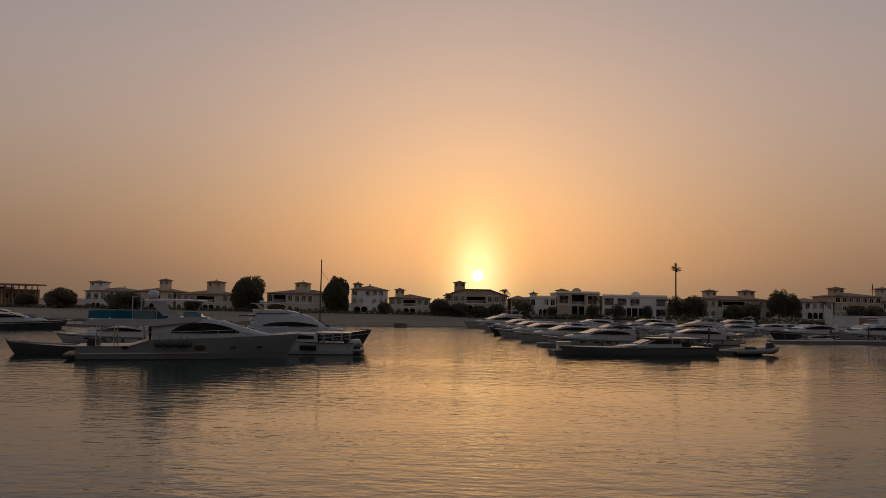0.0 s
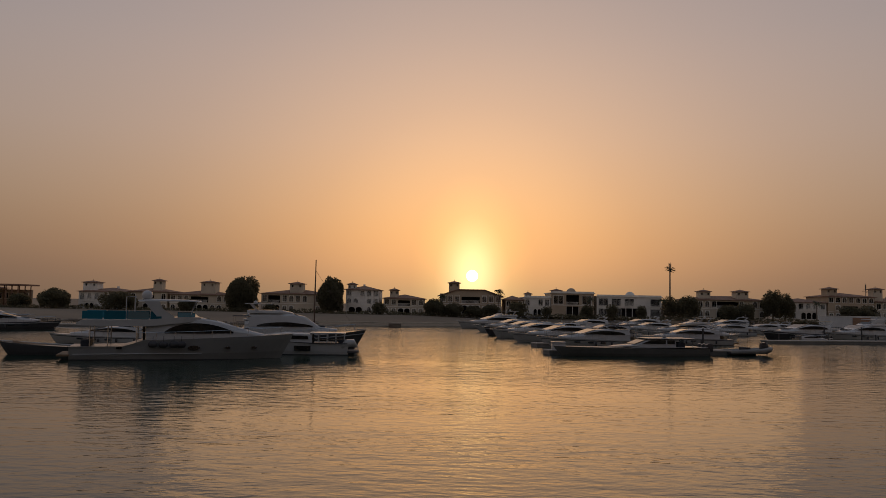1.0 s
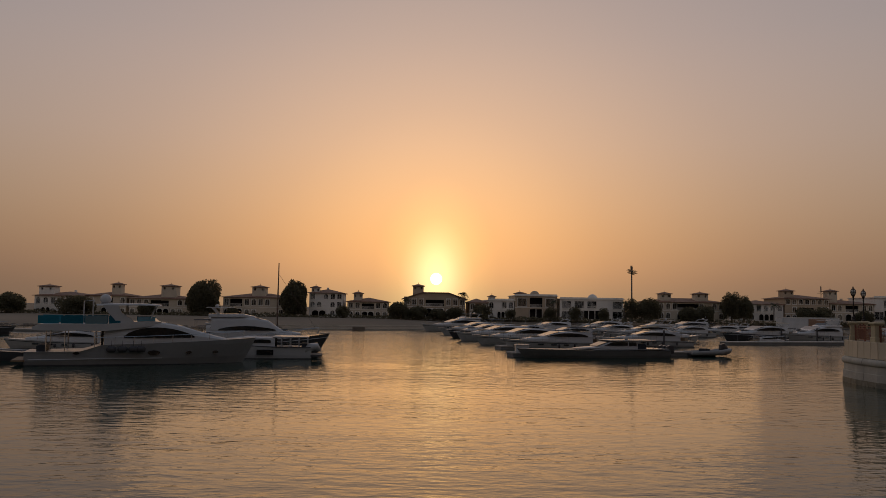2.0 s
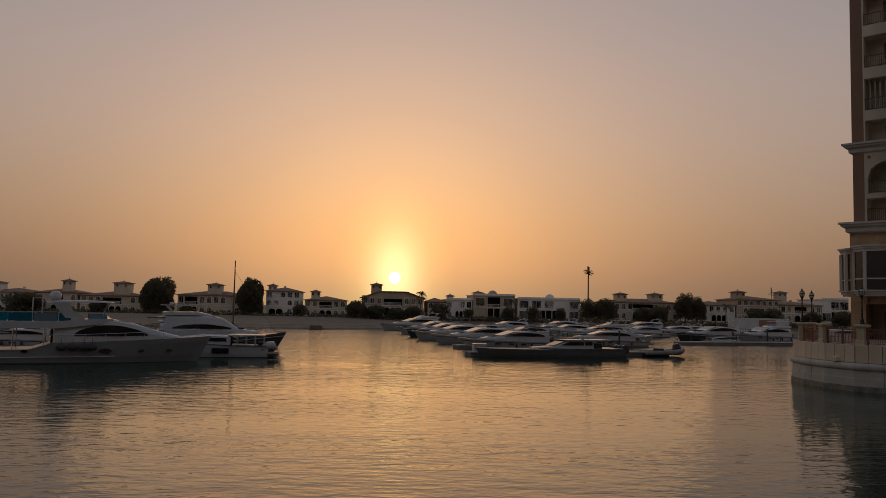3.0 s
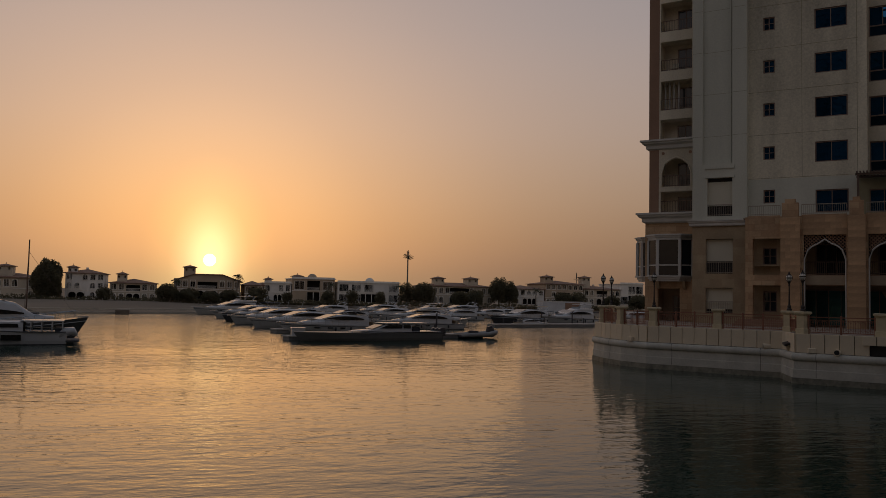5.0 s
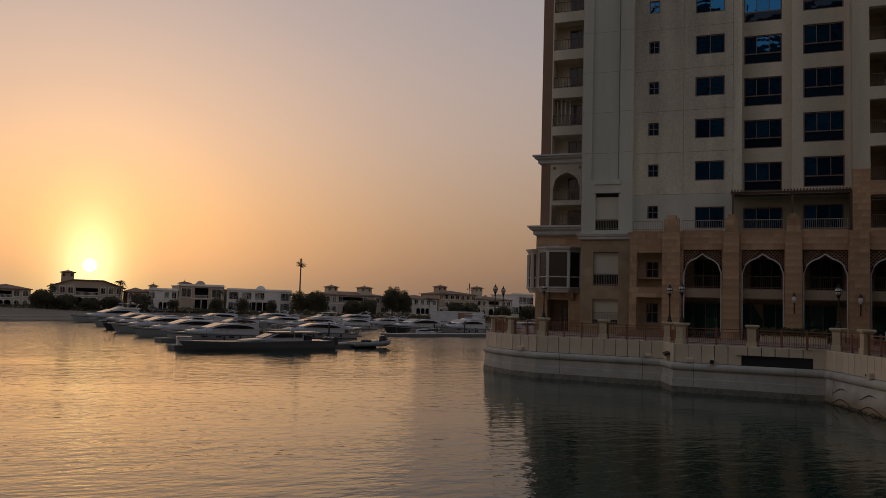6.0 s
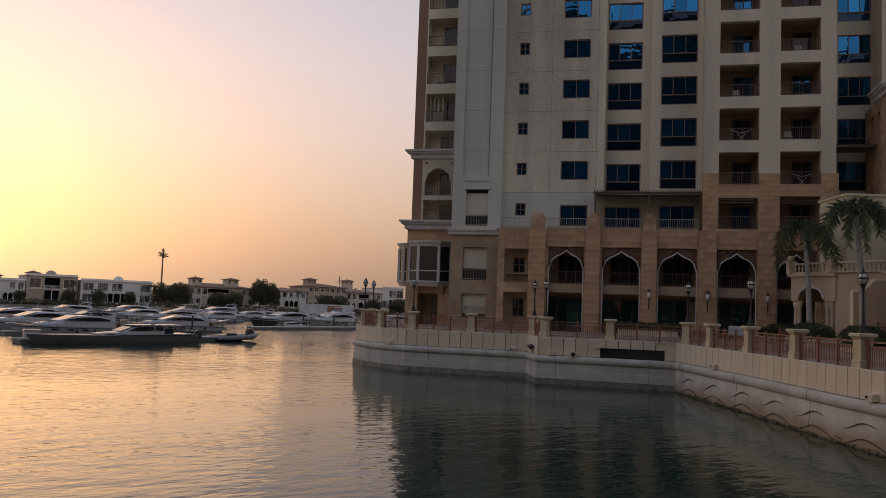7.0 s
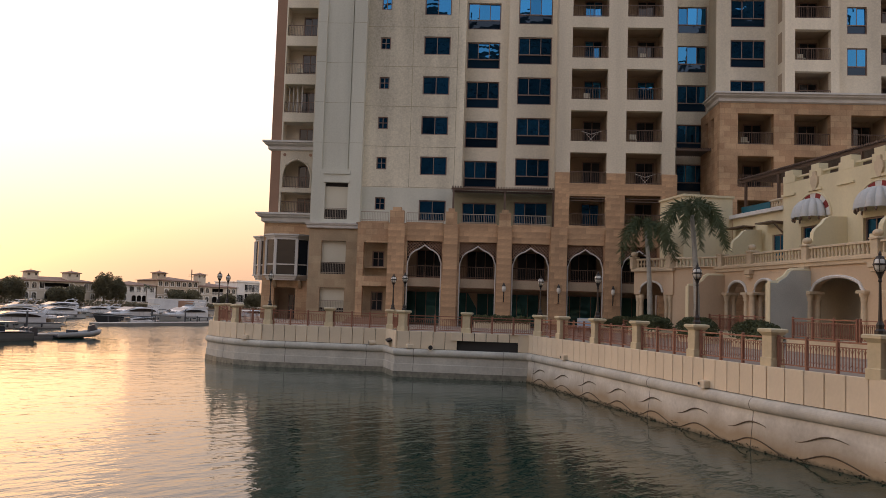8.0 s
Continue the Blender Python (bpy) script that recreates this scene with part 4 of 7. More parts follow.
pil = [(-7.7, -6.42), (-3.42, -2.35), (0.68, 1.76), (4.72, 5.94), (8.8, 9.98), (12.85, 14.0)]
for a, c in pil:
    b = Build(); b.box(a, c, 61.0, 61.3, DECK, 10.3); b.box(a - 0.06, c + 0.06, 60.94, 61.3, DECK, DECK + 0.5)
    if a < 4.5:
        b.box(a + 0.1, c - 0.1, 61.0, 61.5, 10.3, 11.35); b.box(a + 0.3, c - 0.3, 61.0, 61.5, 11.35, 11.6)
    part("pilaster", b, M_TERRA, tower)
# arcade shade is put into the colour of back wall and slabs
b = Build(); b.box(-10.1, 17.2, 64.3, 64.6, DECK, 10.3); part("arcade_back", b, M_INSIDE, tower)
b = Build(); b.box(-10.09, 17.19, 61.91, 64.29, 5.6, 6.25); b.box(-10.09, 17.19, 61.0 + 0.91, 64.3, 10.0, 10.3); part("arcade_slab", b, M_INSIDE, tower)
for a, c in ((-9.9, -7.75), (-6.35, -3.5), (-2.3, 0.6), (1.8, 4.65)):
    part("parapet", Build().box(a, c, 61.3, 61.5, 10.42, 10.5), M_TERRA, tower)
for a, c in ((-9.9, -7.75), (-6.35, -3.5), (-2.3, 0.6), (1.8, 4.65)):
    balcony_rail(a, c, 61.4, 10.5, 0.75, M_RAIL_PALE)
part("niche_wall", wall(Build(), -9.7, -7.6, DECK, 8.95, 62.35, 62.6, [(-9.05, -8.1, 7.0, 8.25), (-9.05, -8.1, 3.6, 5.1)]), M_SAND, tower)
window(-9.05, -8.1, 7.0, 8.25, 62.42, 1, pane_mat=M_GLASS_D); window(-9.05, -8.1, 3.6, 5.1, 62.42, 1, pane_mat=M_GLASS_D)
part("ledge", Build().box(-9.6, -7.7, 61.8, 62.35, 6.9, 7.0), M_SAND, tower)
b = Build(); b.box(-10.3, 5.0, 61.6, 66.0, 10.31, 10.42); part("terrace_floor", b, M_PAVE, tower)
# solid core that closes the tower behind its front
b = Build(); b.box(-18.4, 44.0, 69.0, 88.0, DECK, TOP); b.box(-14.3, 5.0, 66.8, 69.0, 10.4, TOP); part("core", b, M_BEIGE, tower)
b = Build(); b.box(-18.6, 44.0, 62.0, 88.0, TOP, TOP + 0.6); part("roof", b, M_BEIGE, tower)
b = Build(); b.box(-18.44, -18.1, 66.5, 88.0, DECK, TOP - 0.01); part("sea_side_wall", b, M_TERRA_D, tower)
for i, x in enumerate((-8.7, 3.0 - 1.75, 5.35, 9.4)):
    if i:
        b = Build(); b.tube([(x, 60.95, 4.6), (x, 60.75, 4.75), (x, 60.7, 5.35)], 0.05)
        lan = part("wall_lantern", b, M_IRON, tower, "iron wall lantern with a pale globe")
        g = Build(); g.smooth = True; g.lathe([(0.08, 5.34), (0.14, 5.46), (0.155, 5.62), (0.11, 5.78), (0.06, 5.84)], x, 60.7, 10); part("globe", g, M_GLOBE, lan)
        part("cap", Build().lathe([(0.15, 5.77), (0.08, 5.90), (0.02, 6.05)], x, 60.7, 8), M_IRON, lan)

# things left on balconies
for x, q, z, kind in ((6.9, 62.9, 17.22, 0), (10.9, 63.0, 17.25, 1), (23.9, 63.2, 24.0, 1), (7.2, 63.0, 20.5, 1), (11.2, 63.2, 13.95, 0), (-16.9, 66.9, 23.3, 1), (19.3, 62.2, 17.05, 1), (11.6, 63.0, 23.8, 1)):
    m = TOWER @ pose(x, q, z)
    if kind == 0:
        o = thing("drying_rack", "white folding drying rack standing on a balcony", "drying rack", m, group="balcony things")
        for s in (-1, 1):
            part("leg", Build().tube([(0.9 + s * 0.35, 0, 0), (0.9 - s * 0.35, 0, 0.75)], 0.025, 5), M_CORN, o)
            part("wing", Build().tube([(0.9, 0, 0.75), (0.9 + s * 0.8, 0, 1.0)], 0.03, 5), M_CORN, o)
        for i in range(5):
            part("wire", Build().tube([(0.4 + i * 0.25, -0.2, 0.78), (0.4 + i * 0.25, 0.3, 0.78)], 0.012, 4), M_CORN, o)
    else:
        o = thing("balcony_chair", "pale outdoor chair on a balcony", "chair", m, group="balcony things")
        part("seat", Build().box(0, 0.5, 0, 0.5, 0.4, 0.46, 0.02), M_BLIND, o)
        part("backrest", Build().box(0, 0.5, 0.46, 0.52, 0.46, 0.9, 0.02), M_BLIND, o)
        for lx in (0.03, 0.45):
            for ly in (0.03, 0.45):
                part("leg", Build().box(lx, lx + 0.04, ly, ly + 0.04, 0, 0.4), M_BLIND, o)
for x in (-17.3, -16.95, -16.6, -16.2):
    part("curtain", Build().tube([(x, 66.6, 20.0), (x + 0.02, 66.6, 21.2), (x, 66.6, 22.4)], 0.06, 6), M_CORN, tower, "pale hanging curtain")


# ---------------------------------------------------------------- the far shore
M_BEACH = material("beach_sand", (0.24, 0.185, 0.13), 0.95, grain=3, vary=0.2, stain=0.05)
M_VILLA = [material("villa_cream", (0.62, 0.54, 0.42), 0.85, stain=0.3), material("villa_white", (0.80, 0.77, 0.71), 0.85, stain=0.3), material("villa_tan", (0.50, 0.40, 0.29), 0.85, stain=0.3)]
M_ROOF = material("clay_roof_tile", (0.25, 0.15, 0.105), 0.85, grain=5, vary=0.3)
M_TRIM = material("villa_trim", (0.80, 0.76, 0.68), 0.8)
# leaf colour is lightened to stand in for haze over the far shore
M_LEAF = leafy(material("haze_lightened_foliage", (0.12, 0.12, 0.08), 0.8, grain=2, vary=0.4, stain=0.8), (0.24, 0.20, 0.11), 0.6)
M_PALM = leafy(material("palm_frond", (0.075, 0.095, 0.05), 0.6, grain=6, vary=0.3), (0.10, 0.11, 0.04), 0.3)
M_PALM_DRY = material("dry_palm_frond", (0.13, 0.10, 0.06), 0.85, grain=6, vary=0.3)
M_BARK = material("palm_bark", (0.20, 0.17, 0.14), 0.9, grain=10, vary=0.3)
M_ROCK = material("breakwater_rock", (0.16, 0.13, 0.10), 0.9, grain=2, vary=0.4)

SHORE = [(-900, 150), (-120, 150), (-60, 149), (-20, 150), (-6, 152), (6, 160), (14, 168), (60, 172), (160, 176), (900, 190)]
beach = Build()
beach.loft([[(x, y - 8, -1.5), (x, y, 0.02), (x, y + 12, 0.9), (x, y + 28, 1.7), (x, y + 45, 2.0), (x, 3900, 2.4)] for x, y in SHORE], cap=False, closed=False)
solid("beach", beach, M_BEACH, "pale sand beach rising to the villas", "beach", kind="structure")
rocks = Build()
for i in range(98):
    x = -95 + i * 0.75 + random.uniform(-0.3, 0.3)
    y = 147.5 + random.uniform(-0.5, 0.5) + max(0, x + 6) * 0.5
    w, h = random.uniform(0.5, 1.0), random.uniform(0.25, 0.55)
    rocks.loft([[(x + w * s * math.cos(a + i), y + w * s * math.sin(a + i), z) for a in (0, 1.2, 2.4, 3.5, 4.9)] for s, z in ((1, -0.4), (0.9, h * 0.5), (0.5, h))])
solid("breakwater", rocks, M_ROCK, "low dark line of breakwater stones at the beach", "breakwater", kind="stuff")
sea = thing("sea_wall", "low pale concrete sea wall with a step at the beach", "sea wall", kind="structure")
M_SEAW = material("sea_wall_concrete", (0.42, 0.37, 0.30), 0.85, vary=0.25, stain=0.4)
for name, d, z0, z1, w in (("coping", 1.2, 0.55, 0.85, 1.0), ("step", 0.0, -0.6, 0.28, 1.6)):
    line = [(x, y - 3.2 + d) for x, y in ((-24, 149.9), (-20, 150), (-6, 152), (6, 160), (14, 168), (60, 172))]
    b = Build().loft([[(x, y, z0), (x, y, z1), (x, y + w, z1), (x, y + w, z0)] for x, y in line])
    part(name, b, M_SEAW, sea)
part("landing", Build().box(-8.6, -6.4, 146.0, 148.4, -0.6, 0.75, 0.05), M_ROCK, sea, "dark landing block")
hedge = Build()
hr = random.Random(5)
for i in range(9000):
    x = hr.uniform(-125, 128)
    hh = 0.9 + 0.5 * noise.noise((x * 0.12, 3, 0)) + 0.35 * noise.noise((x * 0.7, 9, 0))
    p = Vector((x, 183.5 + hr.uniform(-0.9, 0.9), 1.6 + max(0.15, hh) * hr.random()))
    a, q = Vector((hr.gauss(0, 1), hr.gauss(0, 0.6), hr.gauss(0, 0.6))).normalized() * hr.uniform(0.12, 0.3), Vector((hr.gauss(0, 0.5), hr.gauss(0, 0.6), hr.gauss(0, 1))).normalized() * 0.22
    hedge.poly([p - a, p - q, p + a, p + q])
solid("hedge", hedge, M_LEAF, "long uneven dark hedge between beach and gardens", "hedge", kind="stuff")

vcache = {}


def villa_window(parent, x, z, y, w, h, arched):
    key = (w, h, arched)
    if key not in vcache:
        f = Build()
        fr = 0.1
        if arched:
            wall(f, -w / 2 - fr, w / 2 + fr, 0, h, -0.05, 0.02, [(-w / 2, w / 2, 0, h)])
            arch_fill(f, -w / 2, w / 2, h - w * 0.5, h, h + 0.02, -0.05, 0.02)
            f.box(-w / 2 - fr, w / 2 + fr, -0.06, 0.02, h + 0.02, h + 0.1)
        else:
            wall(f, -w / 2 - fr, w / 2 + fr, -fr, h + fr, -0.05, 0.02, [(-w / 2, w / 2, 0, h)])
        f.box(-w / 2 - 0.15, w / 2 + 0.15, -0.1, 0.02, -0.14, -0.02)
        f.box(-0.025, 0.025, -0.03, 0.02, 0, h)
        g = Build(); g.box(-w / 2, w / 2, 0.0, 0.015, 0, h)
        vcache[key] = (f.mesh("window", M_TRIM), g.mesh("pane", M_GLASS_D))
    a, g = vcache[key]
    o = part("window", a, None, parent, m=pose(x, y, z))
    part("pane", g, None, o)


def hip(b, x0, x1, y0, y1, z0, z1, over=0.45, inset=None):
    inset = inset or min(x1 - x0, y1 - y0) / 2
    X0, X1, Y0, Y1 = x0 - over, x1 + over, y0 - over, y1 + over
    r0, r1 = X0 + inset + over, X1 - inset - over
    if r1 - r0 < 0.1:
        r0, r1 = (X0 + X1) / 2 - 0.05, (X0 + X1) / 2 + 0.05
    ym = (Y0 + Y1) / 2
    lo = [(X0, Y0, z0), (X1, Y0, z0), (X1, Y1, z0), (X0, Y1, z0)]
    b.loft([lo, [(x, y, z0 + 0.12) for x, y, _ in lo], [(r0, ym - 0.05, z1), (r1, ym - 0.05, z1), (r1, ym + 0.05, z1), (r0, ym + 0.05, z1)]])
    return b


def villa(x0, x1, zb, top, towers=(), wall_mat=0, roof="hip", label="", loggia_at=None, dome=None, storeys=2, turn=0.0, wide=False):
    """A two-storey waterfront villa with windows, loggia, roof and small roof towers, facing the beach."""
    rng = random.Random(round(x0 * 7))
    wm = M_VILLA[wall_mat]
    xm, half = (x0 + x1) / 2, (x1 - x0) / 2
    o = thing("villa", label, "villa", pose(xm, 190, zb - 0.2, 0, 0, turn), group="waterfront villas")
    H = top - zb + 0.2
    eave = H - (1.1 if roof in ("hip", "gable") else 0.0)
    deep = 11.0
    n = max(3, int((x1 - x0) / (2.9 if wide else 1.5)))
    st = eave / storeys
    lg = loggia_at or (0.35, 0.65)
    la, lc = -half + 2 * half * lg[0], -half + 2 * half * lg[1]
    b = Build()
    wall(b, -half, half, 0, eave, 0, 0.3, [(la, lc, 0.15, st - 0.25)] + ([(la, lc, st + 0.2, 2 * st - 0.35)] if wall_mat != 1 else []))
    b.box(-half, -half + 0.3, 0.3, deep, 0, eave); b.box(half - 0.3, half, 0.3, deep, 0, eave); b.box(-half, half, deep, deep + 0.3, 0, eave)
    part("wall", b, wm, o)
    # inner wall is near-black: porch shade is put into its colour
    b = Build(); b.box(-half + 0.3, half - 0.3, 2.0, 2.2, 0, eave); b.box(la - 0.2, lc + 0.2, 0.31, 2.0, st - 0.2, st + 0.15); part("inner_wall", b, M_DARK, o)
    k = max(2, int((lc - la) / 1.2))
    for i in range(k):
        a, c = la + (lc - la) * i / k, la + (lc - la) * (i + 1) / k
        ab = Build()
        if not wide:
            arch_fill(ab, a + 0.06, c - 0.06, st - 0.85, st - 0.35, st - 0.24, 0.02, 0.28)
        ab.box(a - 0.07, a + 0.07, 0.0, 0.28, 0.0, st - 0.24)
        if i == k - 1:
            ab.box(c - 0.07, c + 0.07, 0.0, 0.28, 0.0, st - 0.24)
        part("porch_arch", ab, M_TRIM, o)
    b = Build(); b.box(la, lc, -0.02, 0.03, st + 0.75, st + 0.82)
    for i in range(int((lc - la) / 0.22)):
        b.box(la + i * 0.22, la + i * 0.22 + 0.06, -0.01, 0.02, st + 0.15, st + 0.75)
    part("balustrade", b, M_TRIM, o)
    for fl in range(storeys):
        for i in range(n):
            x = -half + (x1 - x0) * (i + 0.5) / n
            if la - 0.5 < x < lc + 0.5 and (fl == 0 or (fl == 1 and wall_mat != 1)):
                continue
            if rng.random() < 0.12:
                continue
            arched = fl == 0 or rng.random() < 0.45
            villa_window(o, x, fl * st + (0.35 if fl == 0 or wide else 0.5), 0, 2.15 if wide else 0.95, st * 0.68 if wide else min(1.5, st * 0.62), arched and not wide)
    b = Build(); b.box(-half - 0.05, half + 0.05, -0.08, -0.005, st - 0.02, st + 0.12); part("string_course", b, M_TRIM, o)
    r = Build()
    if roof == "hip":
        hip(r, -half, half, 0, deep + 0.3, eave, H)
        part("roof", r, M_ROOF, o, "clay tile hip roof")
    elif roof == "gable":
        r.loft([[(-half - 0.6, y, eave - 0.5), (-half * 0.42, y, H), (half * 0.45, y, H), (half + 0.6, y, eave - 0.5), (half + 0.6, y, eave - 0.68), (half * 0.45, y, H - 0.2), (-half * 0.42, y, H - 0.2), (-half - 0.6, y, eave - 0.68)] for y in (-0.4, deep + 0.6)])
        part("roof", r, M_ROOF, o, "low clay tile gable roof")
        g = Build(); g.loft([[(-half, y, eave - 0.7), (half, y, eave - 0.7), (half * 0.45, y, H - 0.15), (-half * 0.42, y, H - 0.15)] for y in (-0.01, 0.28)]); part("gable", g, wm, o)
    else:
        r.box(-half - 0.25, half + 0.25, -0.25, deep + 0.5, H, H + 0.18)
        r.box(-half, half, 0, 0.2, H + 0.18, H + 0.5)
        part("roof", r, M_TRIM, o, "flat parapet roof")
    for a, c, tz in towers:
        ta, tc, th = a - xm, c - xm, tz - zb + 0.2
        t = Build()
        z0 = max(0.2, H - 1.6) if roof != "none" else 0
        y0 = 1.2
        w = tc - ta
        mid = (ta + tc) / 2
        tops = th - 0.55
        hs = [(mid + s * w * 0.24 - 0.2, mid + s * w * 0.24 + 0.2, tops - 0.75, tops - 0.25) for s in (-1, 1)]
        inner_w = 0.3
        wall(t, ta + inner_w, tc - inner_w, z0, tops, y0, y0 + 0.2, hs)
        t.box(ta + inner_w, ta + inner_w + 0.2, y0 + 0.2, y0 + w - 0.6, z0, tops); t.box(tc - inner_w - 0.2, tc - inner_w, y0 + 0.2, y0 + w - 0.6, z0, tops); t.box(ta + inner_w, tc - inner_w, y0 + w - 0.6, y0 + w - 0.4, z0, tops)
        tw = part("roof_tower", t, wm, o)
        rr = Build(); hip(rr, ta + inner_w, tc - inner_w, y0, y0 + w - 0.4, tops, th, 0.35); rr.tube([(mid, y0 + (w - 0.4) / 2, th - 0.1), (mid, y0 + (w - 0.4) / 2, th + 0.35)], 0.05, 4)
        part("tower_roof", rr, M_ROOF, tw)
    if dome:
        d = Build(); d.smooth = True
        d.lathe([(1.2 * math.cos(a), H + 0.15 + 1.2 * math.sin(a)) for a in np.linspace(0, 1.5, 7)], dome - xm, 2.5, 14)
        part("dome", d, wm, o, "small white dome")
    for cx in (rng.uniform(-half * 0.6, half * 0.6),):
        if roof == "hip" and rng.random() < 0.35:
            part("chimney", Build().box(cx - 0.25, cx + 0.25, 5.2, 5.7, eave, H + 0.35, 0.04), wm, o)
    return o


CR, WH, TN = 0, 1, 2
villa(-84.2, -72.4, 1.4, 6.9, [(-84.1, -80.2, 8.5)], WH, label="white two-storey villa with a hipped corner tower", loggia_at=(0.12, 0.3))
villa(-72.3, -63.4, 1.5, 7.1, [(-67.5, -64.8, 9.2)], CR, label="cream villa with a small lookout tower on its roof")
villa(-62.8, -48.9, 1.8, 6.6, [(-56.2, -52.2, 9.0)], CR, label="long cream villa with a squat roof tower")
villa(-41.3, -25.6, 1.8, 7.2, [(-35.2, -31.5, 9.1)], CR, label="broad cream villa with arched windows and a central roof tower", loggia_at=(0.1, 0.28))
villa(-21.4, -13.6, 2.1, 8.5, [(-21.35, -18.9, 9.2)], WH, label="tall white three-storey villa with a corner turret", storeys=3, loggia_at=(0.08, 0.5))
villa(-12.5, -2.9, 1.9, 6.6, [(-11.4, -8.8, 8.0)], CR, label="cream villa with a columned porch and small turret")
villa(0.8, 15.3, 2.4, 8.05, [(2.6, 5.7, 10.0)], TN, "gable", label="wide tan villa under a low gable with a tower")
villa(16.3, 20.5, 2.0, 6.8, [], TN, label="small tan villa with a hipped roof")
villa(20.7, 26.9, 2.0, 6.3, [(20.75, 22.8, 7.7)], WH, "flat", label="white villa with a parapet and a corner turret")
villa(27.1, 37.2, 2.1, 7.5, [(27.2, 30.0, 8.6)], TN, "flat", label="dark modern villa with a dome and boxy bays", dome=32.2, wide=True)
villa(37.9, 53.2, 2.3, 6.9, [], WH, "flat", label="white modern flat-roofed villa with wide glazing", dome=46.3, wide=True)
villa(60.0, 77.8, 2.6, 7.7, [(62.4, 65.5, 9.1), (71.1, 74.6, 9.2)], CR, label="long cream villa with two roof towers")
villa(83.7, 92.3, 2.6, 7.5, [], WH, label="white villa with arcaded porch and hipped roof", loggia_at=(0.3, 0.75))
villa(92.7, 103.8, 2.7, 9.0, [(92.7, 95.8, 10.3)], TN, label="three-storey tan villa with a tall corner tower", storeys=3)
villa(104.0, 114.8, 2.8, 7.9, [(103.9, 106.7, 10.4)], CR, label="cream villa with a tower at its end")
villa(115.0, 122.0, 3.0, 8.4, [], WH, "flat", wide=True, label="white flat-roofed villa far along the beach")
villa(-118.0, -107.0, 1.5, 7.4, [(-112, -109, 8.8)], TN, label="tan villa with tower at the end of the row")

pav = thing("pavilion", "open beach pavilion with slender posts and a thin flat canopy", "pavilion", pose(-99.0, 189, 1.4))
part("roof", Build().box(-8.0, 1.6, -1, 9, 5.5, 5.85), M_ROOF, pav)
for x in (-7.2, -5.4, -3.6, -1.8, -0.4, 1.0):
    for y in (0, 6):
        part("post", Build().box(x - 0.09, x + 0.09, y - 0.09, y + 0.09, 0, 5.5), M_ROOF, pav)
part("inner_wall", Build().box(-7.5, 1.2, 6.5, 6.8, 0, 4.6), M_VILLA[2], pav)
part("terrace", Build().box(-6, 5, -1.5, 9, -0.4, 0.25), M_TRIM, pav)
for i in range(5):
    villa_window(pav, -6.6 + i * 1.6, 2.4, 6.5, 0.75, 1.35, False)


def tree(x, y, zb, w, h, n=900, label="round dark broadleaf tree"):
    """A tapered trunk with limbs and a crown of many small leaf clumps."""
    rng = random.Random(int(x * 13 + y))
    o = thing("tree", label, "tree", pose(x, y, zb), group="shore trees")
    t = Build()
    t.tube([(0, 0, -0.3), (0.1, 0, h * 0.2), (0.0, 0.1, h * 0.45)], [w * 0.05, w * 0.04, w * 0.025], 7)
    for i in range(6):
        a = i * 1.05 + rng.random()
        t.tube([(0, 0, h * 0.25), (math.cos(a) * w * 0.15, math.sin(a) * w * 0.15, h * 0.45), (math.cos(a) * w * 0.32, math.sin(a) * w * 0.32, h * rng.uniform(0.6, 0.8))], [w * 0.025, w * 0.018, w * 0.008], 5)
    part("trunk", t, M_BARK, o)
    dome = [(rng.uniform(0, 6.28), rng.uniform(1.5, 4.5), rng.uniform(0.05, 0.13)) for _ in range(6)]
    c = Build()
    for i in range(int(n * 2.4)):
        a, v = rng.uniform(0, 2 * math.pi), rng.uniform(-1, 1)
        edge = 1 + sum(k * math.sin(a * round(f) + v * f + ph) for ph, f, k in dome)
        rr = edge * rng.random() ** 0.30
        g = math.sqrt(1 - v * v) if v > -0.2 else 0.98 - 0.25 * (-v - 0.2)
        p = Vector((math.cos(a) * g * rr * w * 0.47, math.sin(a) * g * rr * w * 0.47, h * (0.50 + 0.49 * v * rr)))
        if p.z > h * 1.04 or p.z < h * 0.06:
            continue
        s = rng.uniform(0.06, 0.14) * (w ** 0.5)
        a, q = Vector((rng.gauss(0, 1), rng.gauss(0, 1), rng.gauss(0, 0.7))).normalized() * s, Vector((rng.gauss(0, 1), rng.gauss(0, 1), rng.gauss(0, 1))).normalized() * s
        c.poly([p - a, p + q * 0.6, p + a, p - q * 0.6])
    part("crown", c, M_LEAF, o)
    return o


tree(-45.0, 187, 1.4, 7.6, 8.4, 6000, "large round dark tree between villas")
tree(-24.6, 188, 1.7, 6.6, 8.4, 5200, "tall uneven dark tree between villas")
tree(78.3, 187, 2.4, 4.9, 6.7, 2200); tree(81.6, 188, 2.4, 5.0, 5.8, 2000)
